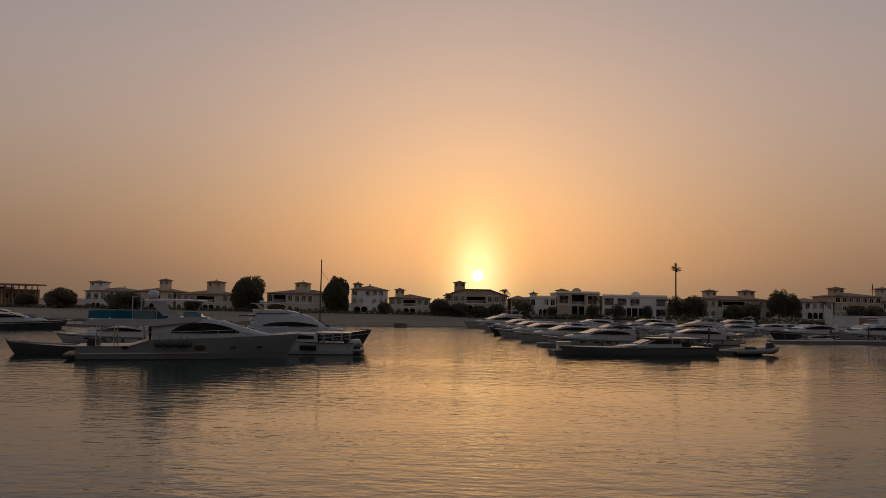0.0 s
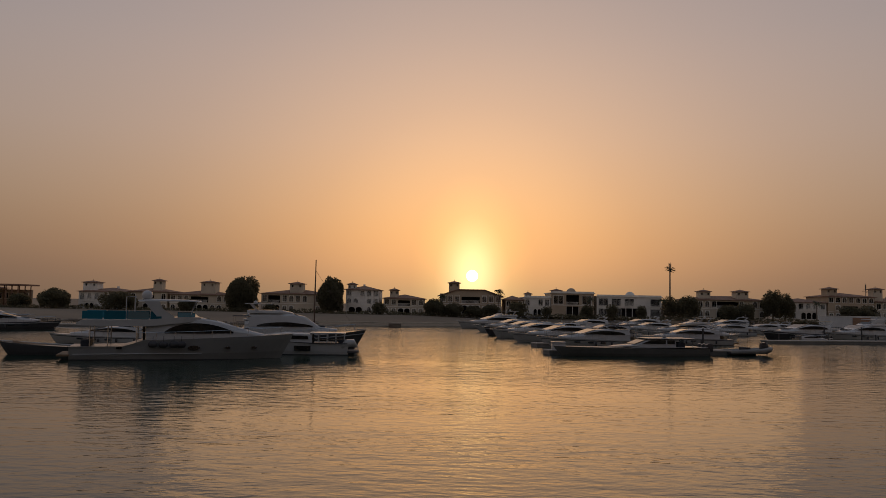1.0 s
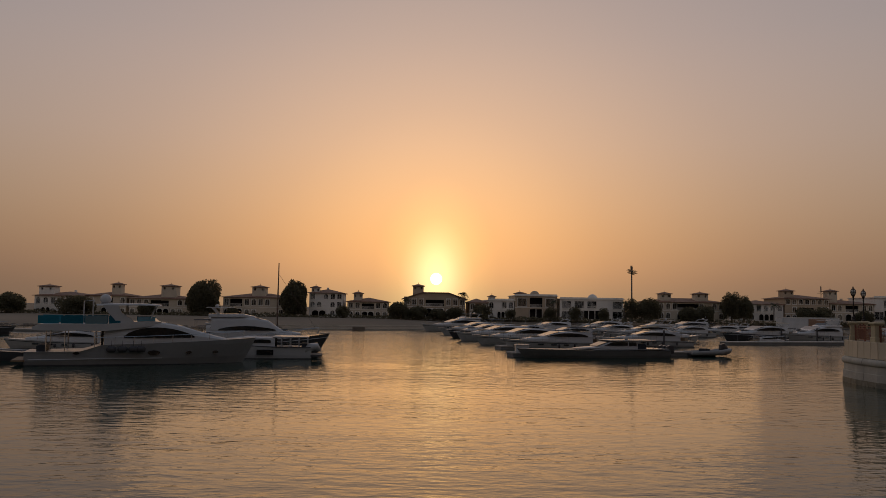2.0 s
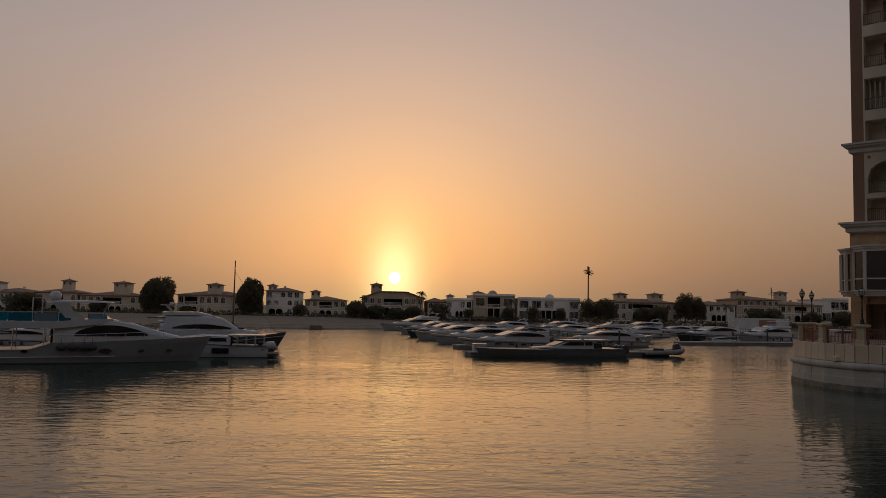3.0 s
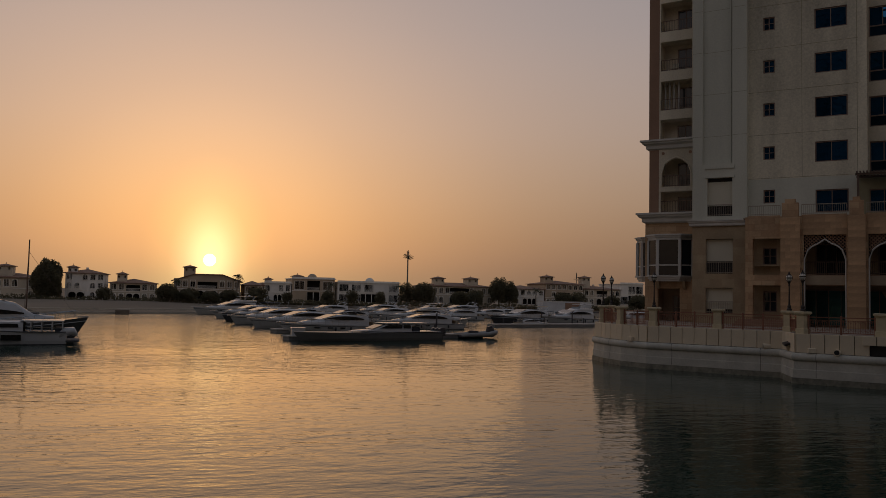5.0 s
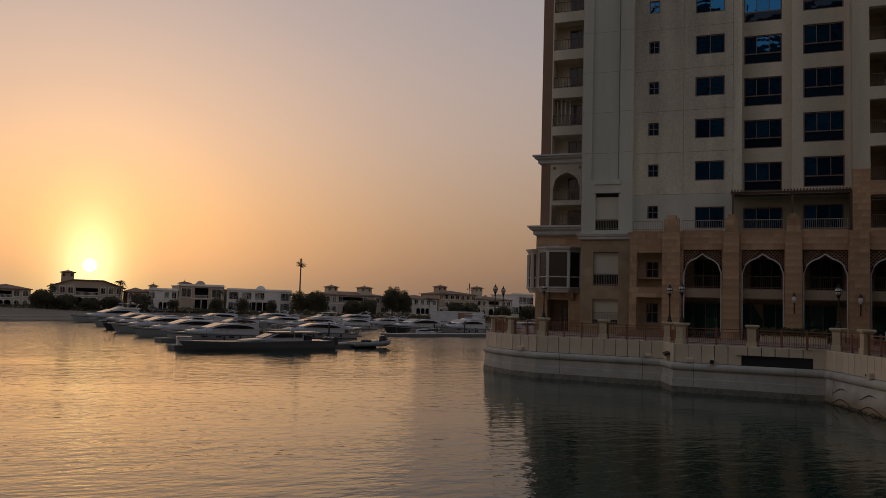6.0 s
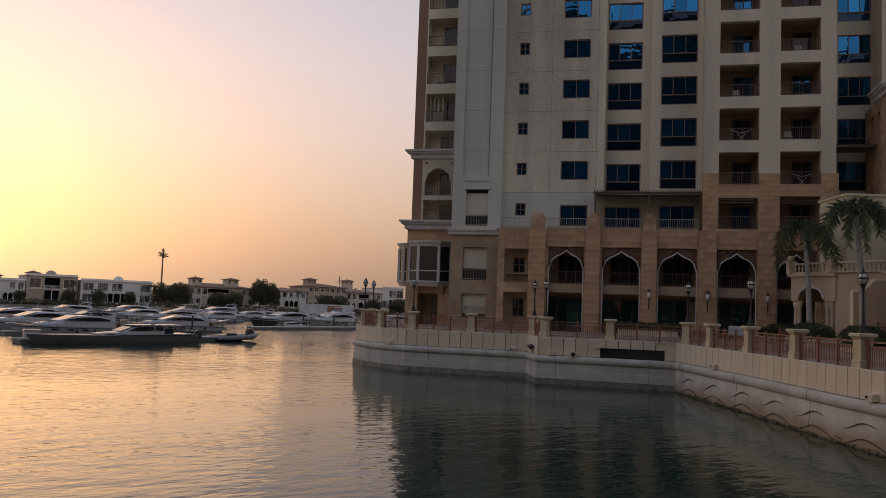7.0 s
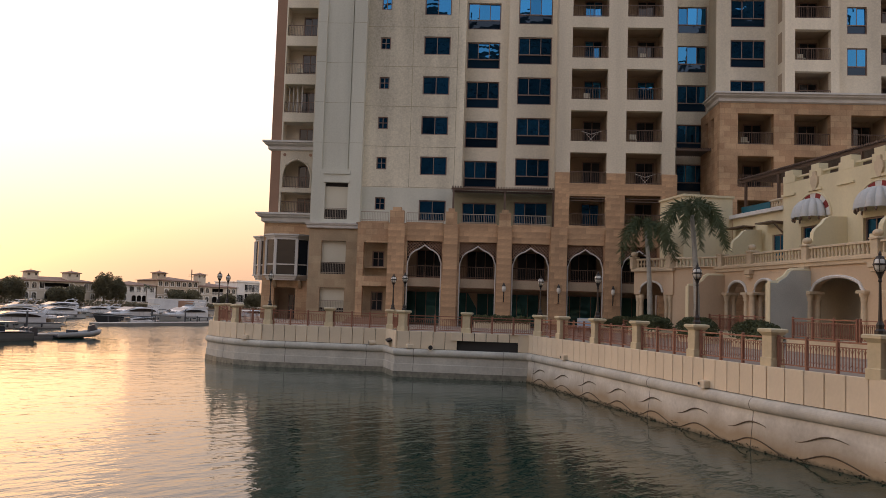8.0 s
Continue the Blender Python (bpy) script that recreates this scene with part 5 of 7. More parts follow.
for x, y, w, h in ((-87, 184, 7, 4.4), (-72.5, 184.5, 7, 3.9), (-0.5, 185, 5.5, 3.6), (3.8, 184.2, 4.5, 2.7), (18.4, 184.4, 4.4, 3.2), (8.5, 184, 4.5, 2.2), (12.5, 184.5, 4, 2.6), (54, 186, 4, 5.2), (58.2, 186, 5.4, 5.4), (40.2, 184.2, 2.6, 3.2), (47.0, 184.4, 2.6, 3.0),
                   (67.0, 184, 5, 3.5), (71.0, 184.3, 4.5, 3.9), (34.5, 184.3, 3, 3.0), (94.8, 184, 5, 3.8), (99, 184.4, 5, 3.9), (109, 184.2, 4, 3.3), (117, 184, 6, 3.6), (-57, 184.4, 4, 2.6), (-38, 184.2, 3, 2.0), (-13.2, 184.4, 3, 2.6), (25.2, 184.2, 2.4, 2.4), (-96, 186, 5, 3.2)):
    tree(x, y, 1.9, w, h, int(330 * w), "dark bushy garden tree by the beach")


def palm(m, h, crown=1.6, fronds=22, lean=0.3, droop=1.0, label="date palm with a ragged crown", dry=False, blades=16):
    """A ringed trunk with arching fronds, each a rib with narrow leaflets."""
    rng = random.Random(int(h * 100 + m.translation.x * 10))
    o = thing("palm_tree", label, "palm tree", m, group="palms")
    t = Build()
    pts, rad = [], []
    for i in range(15):
        u = i / 14
        pts.append((lean * u * u, 0, -0.2 + (h + 0.2) * u)); rad.append((0.5 - 0.22 * u) * 0.10 * crown * (1.08 if i % 2 else 1.0) + 0.05)
    t.tube(pts, rad, 8)
    part("trunk", t, M_BARK, o)
    for i in range(fronds):
        a, up = i * 2.4 + rng.uniform(-0.3, 0.3), rng.uniform(-0.45, 1.25)
        L, dr = crown * rng.uniform(0.75, 1.12), rng.uniform(0.6, 1.35)
        b = Build()
        spine = []
        for j in range(9):
            u = j / 8
            spine.append(Vector((lean + math.cos(a) * L * u * math.cos(up * (1 - u * 0.4)), math.sin(a) * L * u * math.cos(up * (1 - u * 0.4)), h + L * (math.sin(up) * u - droop * dr * 0.75 * u * u * u))))
        b.tube(spine, [0.03 * crown / 1.6 * (1 - 0.8 * j / 8) + 0.004 for j in range(9)], 4)
        sidev = Vector((-math.sin(a), math.cos(a), 0))
        for j in range(1, blades):
            u = j / blades
            k = min(7, int(u * 8)); f = u * 8 - k
            p = spine[k].lerp(spine[k + 1], f)
            dirn = (spine[k + 1] - spine[k]).normalized()
            ll = L * 0.30 * (1 - abs(u - 0.45) * 1.1)
            for s in (-1, 1):
                tip = p + sidev * s * ll * 0.75 + dirn * ll * 0.6 - Vector((0, 0, ll * rng.uniform(0.25, 0.7)))
                b.poly([p - dirn * 0.025 * crown, p + dirn * 0.025 * crown, tip])
        part("frond", b, M_PALM_DRY if dry and up < 0.0 else M_PALM, o)
    return o


palm(pose(14.3, 187, 2.0), 5.6, 1.5, 24, 0.2, label="single date palm standing beside a gable")
for x in (1.2, 88, 35.5, 52.2):
    palm(pose(x, 186, 2.0), 4.2, 1.3, 18, 0.2)


def mast_pole(x, y, zb, top, label):
    """A slim telecom mast dressed as a palm."""
    o = thing("palm_mast", label, "mast")
    o.matrix_basis = pose(x, y, zb)
    h = top - zb
    part("pole", Build().tube([(0, 0, 0), (0, 0, h)], [0.22 * min(1.0, h / 13) ** 2, 0.15 * min(1.0, h / 13) ** 2], 8), M_BARK, o)
    rng = random.Random(3)
    slim = min(1.0, h / 13) ** 2
    for i in range(24 if slim > 0.8 else 9):
        a, z = i * 2.4, h - 1.9 + (i % 5) * 0.16
        L = rng.uniform(1.0, 1.5) * h / 13
        up = rng.uniform(-0.1, 0.55)
        part("antenna_frond", Build().tube([(0, 0, z), (math.cos(a) * L * 0.6, math.sin(a) * L * 0.6, z + L * up), (math.cos(a) * L, math.sin(a) * L, z + L * (up - 0.1))], [0.05 * slim, 0.07 * slim, 0.02], 4), M_PALM, o)
    for i in range(4):
        a = i * 1.57
        part("antenna", Build().tube([(math.cos(a) * 0.25 * slim, math.sin(a) * 0.25 * slim, h - 1.4), (math.cos(a) * 0.25 * slim, math.sin(a) * 0.25 * slim, h + 0.1 * i)], 0.07 * slim, 5), M_BARK, o)


mast_pole(55.2, 190, 2, 15.0, "tall slim telecom mast dressed as a palm")
mast_pole(102.8, 192, 2, 11.0, "thin distant telecom mast dressed as a palm")
cont = thing("site_hoarding", "white site container with a brown roller door on the beach", "container", pose(73.6, 152, 0.0))
part("body", Build().box(0, 11.4, 0, 2.6, -0.5, 3.5, 0.03), material("white_sheet", (0.62, 0.62, 0.62), 0.6), cont)
part("door", Build().box(5.2, 8.6, -0.06, -0.005, 1.0, 3.3), M_TERRA_D, cont, "brown roller door")
part("rim", Build().box(-0.03, 11.43, -0.03, 2.63, 3.505, 3.6), M_TRIM, cont)


# ---------------------------------------------------------------- boats
M_GEL = material("white_gelcoat", (0.51, 0.51, 0.51), 0.25, vary=0.05, grain=2, bump=0)
M_HULL = material("pale_grey_hull", (0.28, 0.28, 0.28), 0.3, vary=0.08, grain=2, bump=0)
M_BEIGE_C = material("beige_canvas", (0.34, 0.28, 0.20), 0.9)
M_GEL_D = material("dark_gelcoat", (0.075, 0.075, 0.08), 0.25, vary=0.1, grain=2, bump=0)
M_ANTIF = material("dark_bottom_paint", (0.03, 0.03, 0.035), 0.6, bump=0)
M_TINT = glass("tinted_boat_glass", (0.008, 0.009, 0.010), 0.05)
M_BLUE = glass("blue_tinted_screen", (0.02, 0.15, 0.21), 0.08)
M_TEAK = material("teak_deck", (0.22, 0.14, 0.08), 0.7, grain=12)
M_STEEL = material("stainless_rail", (0.6, 0.6, 0.6), 0.25, metal=1.0, bump=0)
M_RUBBER = material("grey_rubber", (0.06, 0.06, 0.065), 0.7, bump=0)
M_CANVAS = material("dark_canvas", (0.03, 0.035, 0.045), 0.9)
M_WOOD = material("weathered_timber", (0.17, 0.12, 0.08), 0.8, grain=6, vary=0.3)
M_FLOAT = material("grey_pontoon_float", (0.20, 0.195, 0.185), 0.7, vary=0.2)
M_PONT = material("pontoon_deck", (0.46, 0.42, 0.37), 0.85, grain=4, vary=0.2)


def hull_rings(L, B, z0, z1, rake, n=16, bottom=-0.45, full=3.0, aft=1.0):
    rings = []
    for i in range(n + 1):
        u = i / n
        w = B / 2 * max(0.015, (0.86 + 0.14 * min(1, u * 3)) * (1 - max(0, (u - 0.35) / 0.65) ** full) ** 0.75)
        zs = z0 + (z1 - z0) * u ** 1.8
        if u < 0.34:        # lower gunwale round the cockpit
            zs *= aft + (1 - aft) * max(0, min(1, (u - 0.24) / 0.09))
        k = u ** 3
        pts = [(L * u + rake * k * zz, s * w * f, zs * hh if hh >= 0 else bottom * -hh * (1 - 0.5 * k))
               for s, f, hh, zz in ((1, 1.0, 1.0, 1.0), (1, 0.97, 0.82, 0.85), (1, 0.93 - 0.2 * k, 0.30, 0.35), (1, 0.88 - 0.35 * k, 0.0, 0.0), (1, 0.5 - 0.2 * k, -1.0, -0.5), (-1, 0.5 - 0.2 * k, -1.0, -0.5), (-1, 0.88 - 0.35 * k, 0.0, 0.0), (-1, 0.93 - 0.2 * k, 0.30, 0.35), (-1, 0.97, 0.82, 0.85), (-1, 1.0, 1.0, 1.0))]
        rings.append(pts)
    return rings


def cabin(b, stations):
    """Rounded deckhouse: stations of (x, half width, low z, high z, top half width)."""
    b.loft([[(x, w, z0), (x, w * 0.98, z0 + (z1 - z0) * 0.55), (x, tw, z1 - (z1 - z0) * 0.08), (x, tw * 0.8, z1), (x, -tw * 0.8, z1), (x, -tw, z1 - (z1 - z0) * 0.08), (x, -w * 0.98, z0 + (z1 - z0) * 0.55), (x, -w, z0)] for x, w, z0, z1, tw in stations])
    return b


def side_glass(parent, curve_lo, curve_hi, halfw, label="", name="side_window"):
    """A dark window on each side, between two height curves given as (x, z)."""
    for s in (1, -1):
        b = Build()
        b.loft([[(x, s * (halfw(x) + 0.015), z0), (x, s * (halfw(x) + 0.03), z0), (x2, s * (halfw(x2) + 0.03 - 0.0), z1), (x2, s * (halfw(x2) + 0.0), z1)] for (x, z0), (x2, z1) in zip(curve_lo, curve_hi)])
        part(name, b, M_TINT, parent, label)


def bow_rail(parent, L, B, z, zb, start=0.45, h=0.55):
    for s in (1, -1):
        b = Build()
        pts = []
        for i in range(9):
            u = start + (0.985 - start) * i / 8
            w = B / 2 * (1 - max(0, (u - 0.35) / 0.65) ** 3.0) ** 0.75 * 0.93
            zz = z + (zb - z) * u ** 1.8
            pts.append((L * u + 0.3 * u ** 3, s * w, zz + h))
            b.tube([(L * u + 0.2 * u ** 3, s * w, zz), pts[-1]], 0.014, 4)
        b.tube(pts, 0.018, 5)
        part("bow_rail", b, M_STEEL, parent)


def cruiser(m, L, B=None, dark=False, fly=False, hardtop=True, label="white motor cruiser", seed=0, sheer=1.0, rake=0.07, house=1.0):
    """A sports cruiser: hull, stripe, deckhouse, windows, windscreen, rails, swim platform, optional flybridge."""
    rng = random.Random(seed)
    B = B or L * 0.31
    o = thing("motor_boat", label, "motor boat", m, group="moored motor boats")
    z0, z1, k = L * 0.064 * (1 + (sheer - 1) * 0.4), L * 0.098 * sheer, L / 13.2
    part("hull", Build().loft(hull_rings(L, B, z0, z1, L * rake)), M_GEL_D if dark else M_GEL, o, "dark hull" if dark else "")
    hr_ = hull_rings(L, B, z0, z1, L * rake)
    part("boot_stripe", Build().loft([[(r[3][0], r[3][1] * 1.012, 0.14), (r[3][0], r[3][1] * 1.012, -0.1), (r[6][0], r[6][1] * 1.012, -0.1), (r[6][0], r[6][1] * 1.012, 0.14)] for r in hr_], cap=False), M_ANTIF, o, "dark boot stripe")
    for s_, a_, c_ in ((1, 0, 1), (-1, 9, 8)):
        part("sheer_line", Build().tube([(r[c_][0], r[c_][1] * 1.006, r[c_][2]) for r in hr_], 0.035, 4), M_GEL if dark else M_RUBBER, o)
    for i in range(3):
        for s_, c_ in ((1, 1), (-1, 8)):
            r = hr_[7 + 2 * i]
            q = hr_[8 + 2 * i]
            part("hull_window", Build().tube([(r[c_][0] + 0.1, r[c_][1] * 0.995, r[c_][2] - 0.16), (q[c_][0] - 0.05, q[c_][1] * 0.99, q[c_][2] - 0.17)], 0.075, 6), M_TINT, o)
    part("swim_platform", Build().box(-L * 0.06, 0.05, -B * 0.42, B * 0.42, 0.22, 0.34, 0.03), M_TEAK, o)
    c = Build()
    w = B * 0.39
    zt = z1 + 0.95 * k * house
    cabin(c, [(L * 0.16, w, z0 * 0.95, zt - 0.05 * k, w * 0.86), (L * 0.40, w, z0, zt, w * 0.86), (L * 0.50, w * 0.98, z0, zt - 0.02 * k, w * 0.82), (L * 0.60, w * 0.94, z0, zt - 0.30 * k, w * 0.76), (L * 0.72, w * 0.80, z0 + 0.1, z1 + 0.30 * k, w * 0.6), (L * 0.86, w * 0.42, z1 * 0.92, z1 + 0.08 * k, w * 0.28)])
    part("deckhouse", c, M_GEL, o)
    xs = np.linspace(L * 0.22, L * 0.66, 9)
    lo = [(x, z1 + 0.30 * k) for x in xs]
    hi = [(x, z1 + 0.30 * k + 0.46 * k * max(0.02, math.sin(math.pi * min(1, max(0, (x - L * 0.21) / (L * 0.46)))) ** 0.5) * (1 if x < L * 0.5 else 0.9)) for x in xs]
    side_glass(o, lo, hi, lambda x: w * (1.0 if x < L * 0.5 else 1.0 - (x - L * 0.5) / (L * 0.5) * 0.35))
    ws = Build(); ws.poly([(L * 0.515, -w * 0.72, zt + 0.0 * k), (L * 0.515, w * 0.72, zt + 0.0 * k), (L * 0.665, w * 0.66, z1 + 0.42 * k), (L * 0.665, -w * 0.66, z1 + 0.42 * k)])
    ws.poly([(L * 0.515, -w * 0.72, zt + 0.02 * k), (L * 0.665, -w * 0.66, z1 + 0.44 * k), (L * 0.665, w * 0.66, z1 + 0.44 * k), (L * 0.515, w * 0.72, zt + 0.02 * k)])
    part("windscreen", ws, M_TINT, o)
    bow_rail(o, L, B, z0, z1)
    if fly:
        f = Build(); cabin(f, [(L * 0.14, w * 0.85, zt, zt + 0.32 * k, w * 0.8), (L * 0.40, w * 0.85, zt, zt + 0.36 * k, w * 0.78), (L * 0.50, w * 0.5, zt - 0.05, zt + 0.1 * k, w * 0.4)])
        part("flybridge", f, M_GEL, o)
        a = Build()
        for s in (1, -1):
            a.loft([[(x - 0.14 * k, s * w * 0.8 - 0.05, z), (x + 0.14 * k, s * w * 0.8 - 0.05, z), (x + 0.14 * k, s * w * 0.8 + 0.05, z), (x - 0.14 * k, s * w * 0.8 + 0.05, z)] for x, z in ((L * 0.22, zt + 0.2 * k), (L * 0.17, zt + 0.95 * k))])
        a.box(L * 0.12, L * 0.34, -w * 0.86, w * 0.86, zt + 0.95 * k, zt + 1.02 * k, 0.02)
        part("radar_arch", a, M_GEL, o)
        d = Build(); d.smooth = True; d.lathe([(0.02, zt + 1.02 * k), (0.2 * k, zt + 1.06 * k), (0.22 * k, zt + 1.2 * k), (0.05, zt + 1.32 * k)], L * 0.2, 0, 10)
        part("radar_dome", d, M_GEL, o)
        e = Build(); e.poly([(L * 0.42, -w * 0.6, zt + 0.3 * k), (L * 0.42, w * 0.6, zt + 0.3 * k), (L * 0.37, w * 0.6, zt + 0.62 * k), (L * 0.37, -w * 0.6, zt + 0.62 * k)])
        part("fly_screen", e, M_TINT, o)
    elif hardtop:
        part("hatch", Build().box(L * 0.26, L * 0.40, -w * 0.45, w * 0.45, zt - 0.01, zt + 0.06 * k, 0.02), M_TINT, o)
        part("antenna", Build().tube([(L * 0.2, w * 0.5, zt - 0.1), (L * 0.17, w * 0.5, zt + 1.2 * k)], 0.02, 4), M_GEL, o)
    part("cockpit_canopy", Build().box(L * 0.03, L * 0.17, -w * 0.9, w * 0.9, zt - 0.35 * k, zt - 0.28 * k, 0.02), M_CANVAS, o, "dark canvas canopy")
    for s in (1, -1):
        part("canopy_pole", Build().tube([(L * 0.04, s * w * 0.85, z0 * 0.9), (L * 0.04, s * w * 0.85, zt - 0.3 * k)], 0.02, 4), M_STEEL, o)
    fm_ = Build(); fm_.smooth = True
    fm_.lathe([(0.02, z0 * 0.25), (0.1, z0 * 0.32), (0.11, z0 * 0.75), (0.04, z0 * 0.85)], 0, 0, 8)
    fm_ = fm_.mesh("fender", M_RUBBER)
    for i in range(3):
        for s in (1, -1):
            part("fender", fm_, None, o, m=pose(L * (0.22 + 0.17 * i), s * B / 2 * 1.03, 0))
    style = rng.random()
    if style < 0.4 and not fly:      # canvas sun top on hoops
        bt = Build(); bt.loft([[(x, y, z) for y, z in ((-w * 0.8, zt + 0.42 * k), (-w * 0.4, zt + 0.55 * k), (w * 0.4, zt + 0.55 * k), (w * 0.8, zt + 0.42 * k), (w * 0.4, zt + 0.51 * k), (-w * 0.4, zt + 0.51 * k))] for x in (L * 0.10, L * 0.22, L * 0.33)])
        part("sun_top", bt, M_BEIGE_C if rng.random() < 0.5 else M_CANVAS, o, "canvas sun top")
        for x in (L * 0.11, L * 0.32):
            for s in (1, -1):
                part("top_hoop", Build().tube([(L * 0.2, s * w * 0.85, zt - 0.4 * k), (x, s * w * 0.8, zt + 0.42 * k)], 0.02, 4), M_STEEL, o)
    elif style < 0.75 and not fly:   # raked radar arch
        for s in (1, -1):
            part("arch_leg", Build().loft([[(x - 0.12 * k, s * w * 0.82 - 0.05, z), (x + 0.16 * k, s * w * 0.82 - 0.05, z), (x + 0.16 * k, s * w * 0.82 + 0.05, z), (x - 0.12 * k, s * w * 0.82 + 0.05, z)] for x, z in ((L * 0.24, zt - 0.1 * k), (L * 0.17, zt + 0.45 * k))]), M_GEL, o)
        part("arch_top", Build().box(L * 0.17 - 0.14 * k, L * 0.17 + 0.18 * k, -w * 0.86, w * 0.86, zt + 0.45 * k, zt + 0.53 * k, 0.02), M_GEL, o)
        part("radar", Build().lathe([(0.22 * k, zt + 0.53 * k), (0.24 * k, zt + 0.62 * k), (0.1 * k, zt + 0.72 * k)], L * 0.17, 0, 10), M_GEL, o)
    part("cockpit_seat", Build().box(L * 0.06, L * 0.10, -w * 0.8, w * 0.8, z0, z0 + 0.45 * k, 0.04), M_BEIGE_C, o)
    part("sunpad", Build().box(L * 0.62, L * 0.76, -w * 0.45, w * 0.45, z1 + 0.30 * k, z1 + 0.42 * k, 0.04), M_CANVAS if rng.random() < 0.5 else M_BEIGE_C, o)
    part("flag_staff", Build().tube([(-0.1, 0, z0), (-0.5, 0, z0 + 1.0 * k)], 0.02, 4), M_STEEL, o)
    part("anchor_roller", Build().box(L * 1.02, L * 1.10, -0.12, 0.12, z1 - 0.05, z1 + 0.08, 0.02), M_STEEL, o)
    return o


def motor_yacht(m):
    """The large moored yacht: raked hull, arched saloon window, flybridge with blue screens, hardtop and radar dome."""
    L, B = 14.5, 4.4
    o = thing("motor_yacht", "large white motor yacht with blue flybridge screens moored in the harbour", "motor yacht", m)
    part("hull", Build().loft(hull_rings(L, B, 1.35, 1.85, 0.95, 34, aft=0.70)), M_HULL, o, "pale grey hull")
    part("boot_stripe", Build().loft([[(r[3][0], r[3][1] * 1.012, 0.16), (r[3][0], r[3][1] * 1.012, -0.1), (r[6][0], r[6][1] * 1.012, -0.1), (r[6][0], r[6][1] * 1.012, 0.16)] for r in hull_rings(L, B, 1.35, 1.85, 0.95, 34, aft=0.70)], cap=False), M_ANTIF, o, "black boot stripe")
    for s in (1, -1):
        part("rub_rail", Build().tube([(L * u + (0.25 if u > 0.8 else 0), s * B / 2 * max(0.02, (1 - max(0, (u - 0.35) / 0.65) ** 3) ** 0.75) * (0.965 if u > 0.3 else 0.93), 0.42 + 0.1 * u) for u in np.linspace(0.02, 0.6, 12)], 0.035, 5), M_GEL, o)
    part("swim_platform", Build().box(-0.75, 0.08, -1.9, 1.9, 0.28, 0.42, 0.04), M_TEAK, o)
    c = Build()
    cabin(c, [(4.9, 1.75, 1.25, 2.45, 1.6), (6.2, 1.78, 1.3, 2.75, 1.55), (7.6, 1.75, 1.35, 2.95, 1.5), (8.8, 1.70, 1.4, 2.95, 1.42), (10.0, 1.55, 1.45, 2.72, 1.25), (11.2, 1.30, 1.5, 2.35, 1.0), (12.4, 0.95, 1.55, 2.0, 0.7), (13.4, 0.5, 1.6, 1.78, 0.3)])
    part("deckhouse", c, M_GEL, o)
    xs = np.linspace(6.15, 10.9, 15)
    side_glass(o, [(x, 1.88) for x in xs], [(x, 1.89 + 0.72 * max(0.0, math.sin(math.pi * min(1, (x - 6.1) / 4.9) ** 0.85)) ** 0.7) for x in xs], lambda x: 1.77 if x < 8.8 else 1.77 - (x - 8.8) * 0.20, "long arched dark saloon window", "saloon_window")
    f = Build(); f.poly([(9.0, -1.1, 2.97), (9.0, 1.1, 2.97), (11.3, 0.8, 2.36), (11.3, -0.8, 2.36)]); part("windscreen", f, M_TINT, o)
    fly = Build()
    fly.loft([[(x, -w, z), (x, w, z), (x, w, z + t), (x, -w, z + t)] for x, w, z, t in ((0.4, 1.85, 2.42, 0.16), (0.8, 1.95, 2.38, 0.42), (5.0, 1.98, 2.36, 0.48), (7.5, 1.75, 2.62, 0.42), (8.6, 1.3, 2.85, 0.16))])
    part("flybridge_deck", fly, M_GEL, o)
    for i, (xa, xc) in enumerate(((0.75, 2.05), (2.15, 3.55), (3.65, 5.05), (5.15, 5.9), (7.0, 8.2))):
        for s in (1, -1):
            ya = 1.9 if xa < 5 else (1.78 if xa < 6.5 else 1.45)
            yc = 1.9 if xc < 5 else (1.78 if xc < 6.5 else 1.05)
            z = 2.84 if xa < 6 else 2.98
            h = 0.55 if xa < 6 else 0.36
            q = Build(); q.loft([[(xa, s * ya, z), (xa, s * (ya + 0.02), z), (xa, s * (ya - 0.03), z + h), (xa, s * (ya - 0.05), z + h)], [(xc, s * yc, z), (xc, s * (yc + 0.02), z), (xc, s * (yc - 0.03), z + h), (xc, s * (yc - 0.05), z + h)]])
            part("screen", q, M_BLUE, o, "blue tinted flybridge screen")
    q = Build(); q.loft([[(8.2, -1.05, 2.98), (8.22, -1.05, 2.98), (7.9, -1.0, 3.3), (7.88, -1.0, 3.3)], [(8.5, 0, 3.0), (8.52, 0, 3.0), (8.15, 0, 3.34), (8.13, 0, 3.34)], [(8.2, 1.05, 2.98), (8.22, 1.05, 2.98), (7.9, 1.0, 3.3), (7.88, 1.0, 3.3)]])
    part("screen", q, M_BLUE, o, "blue tinted flybridge screen")
    for s in (1, -1):
        a = Build(); a.loft([[(xa, s * 1.72 - 0.06, z), (xc, s * 1.72 - 0.06, z), (xc, s * 1.72 + 0.06, z), (xa, s * 1.72 + 0.06, z)] for xa, xc, z in ((5.7, 7.3, 2.6), (5.55, 6.65, 3.1), (5.1, 5.95, 3.6), (4.7, 5.7, 4.12))])
        part("arch_leg", a, M_GEL, o)
    h = Build(); cabin(h, [(4.3, 1.6, 4.10, 4.2, 1.5), (5.6, 1.75, 4.12, 4.28, 1.6), (7.6, 1.6, 4.14, 4.28, 1.45), (8.6, 1.3, 4.12, 4.2, 1.1)])
    part("hardtop", h, M_GEL, o)
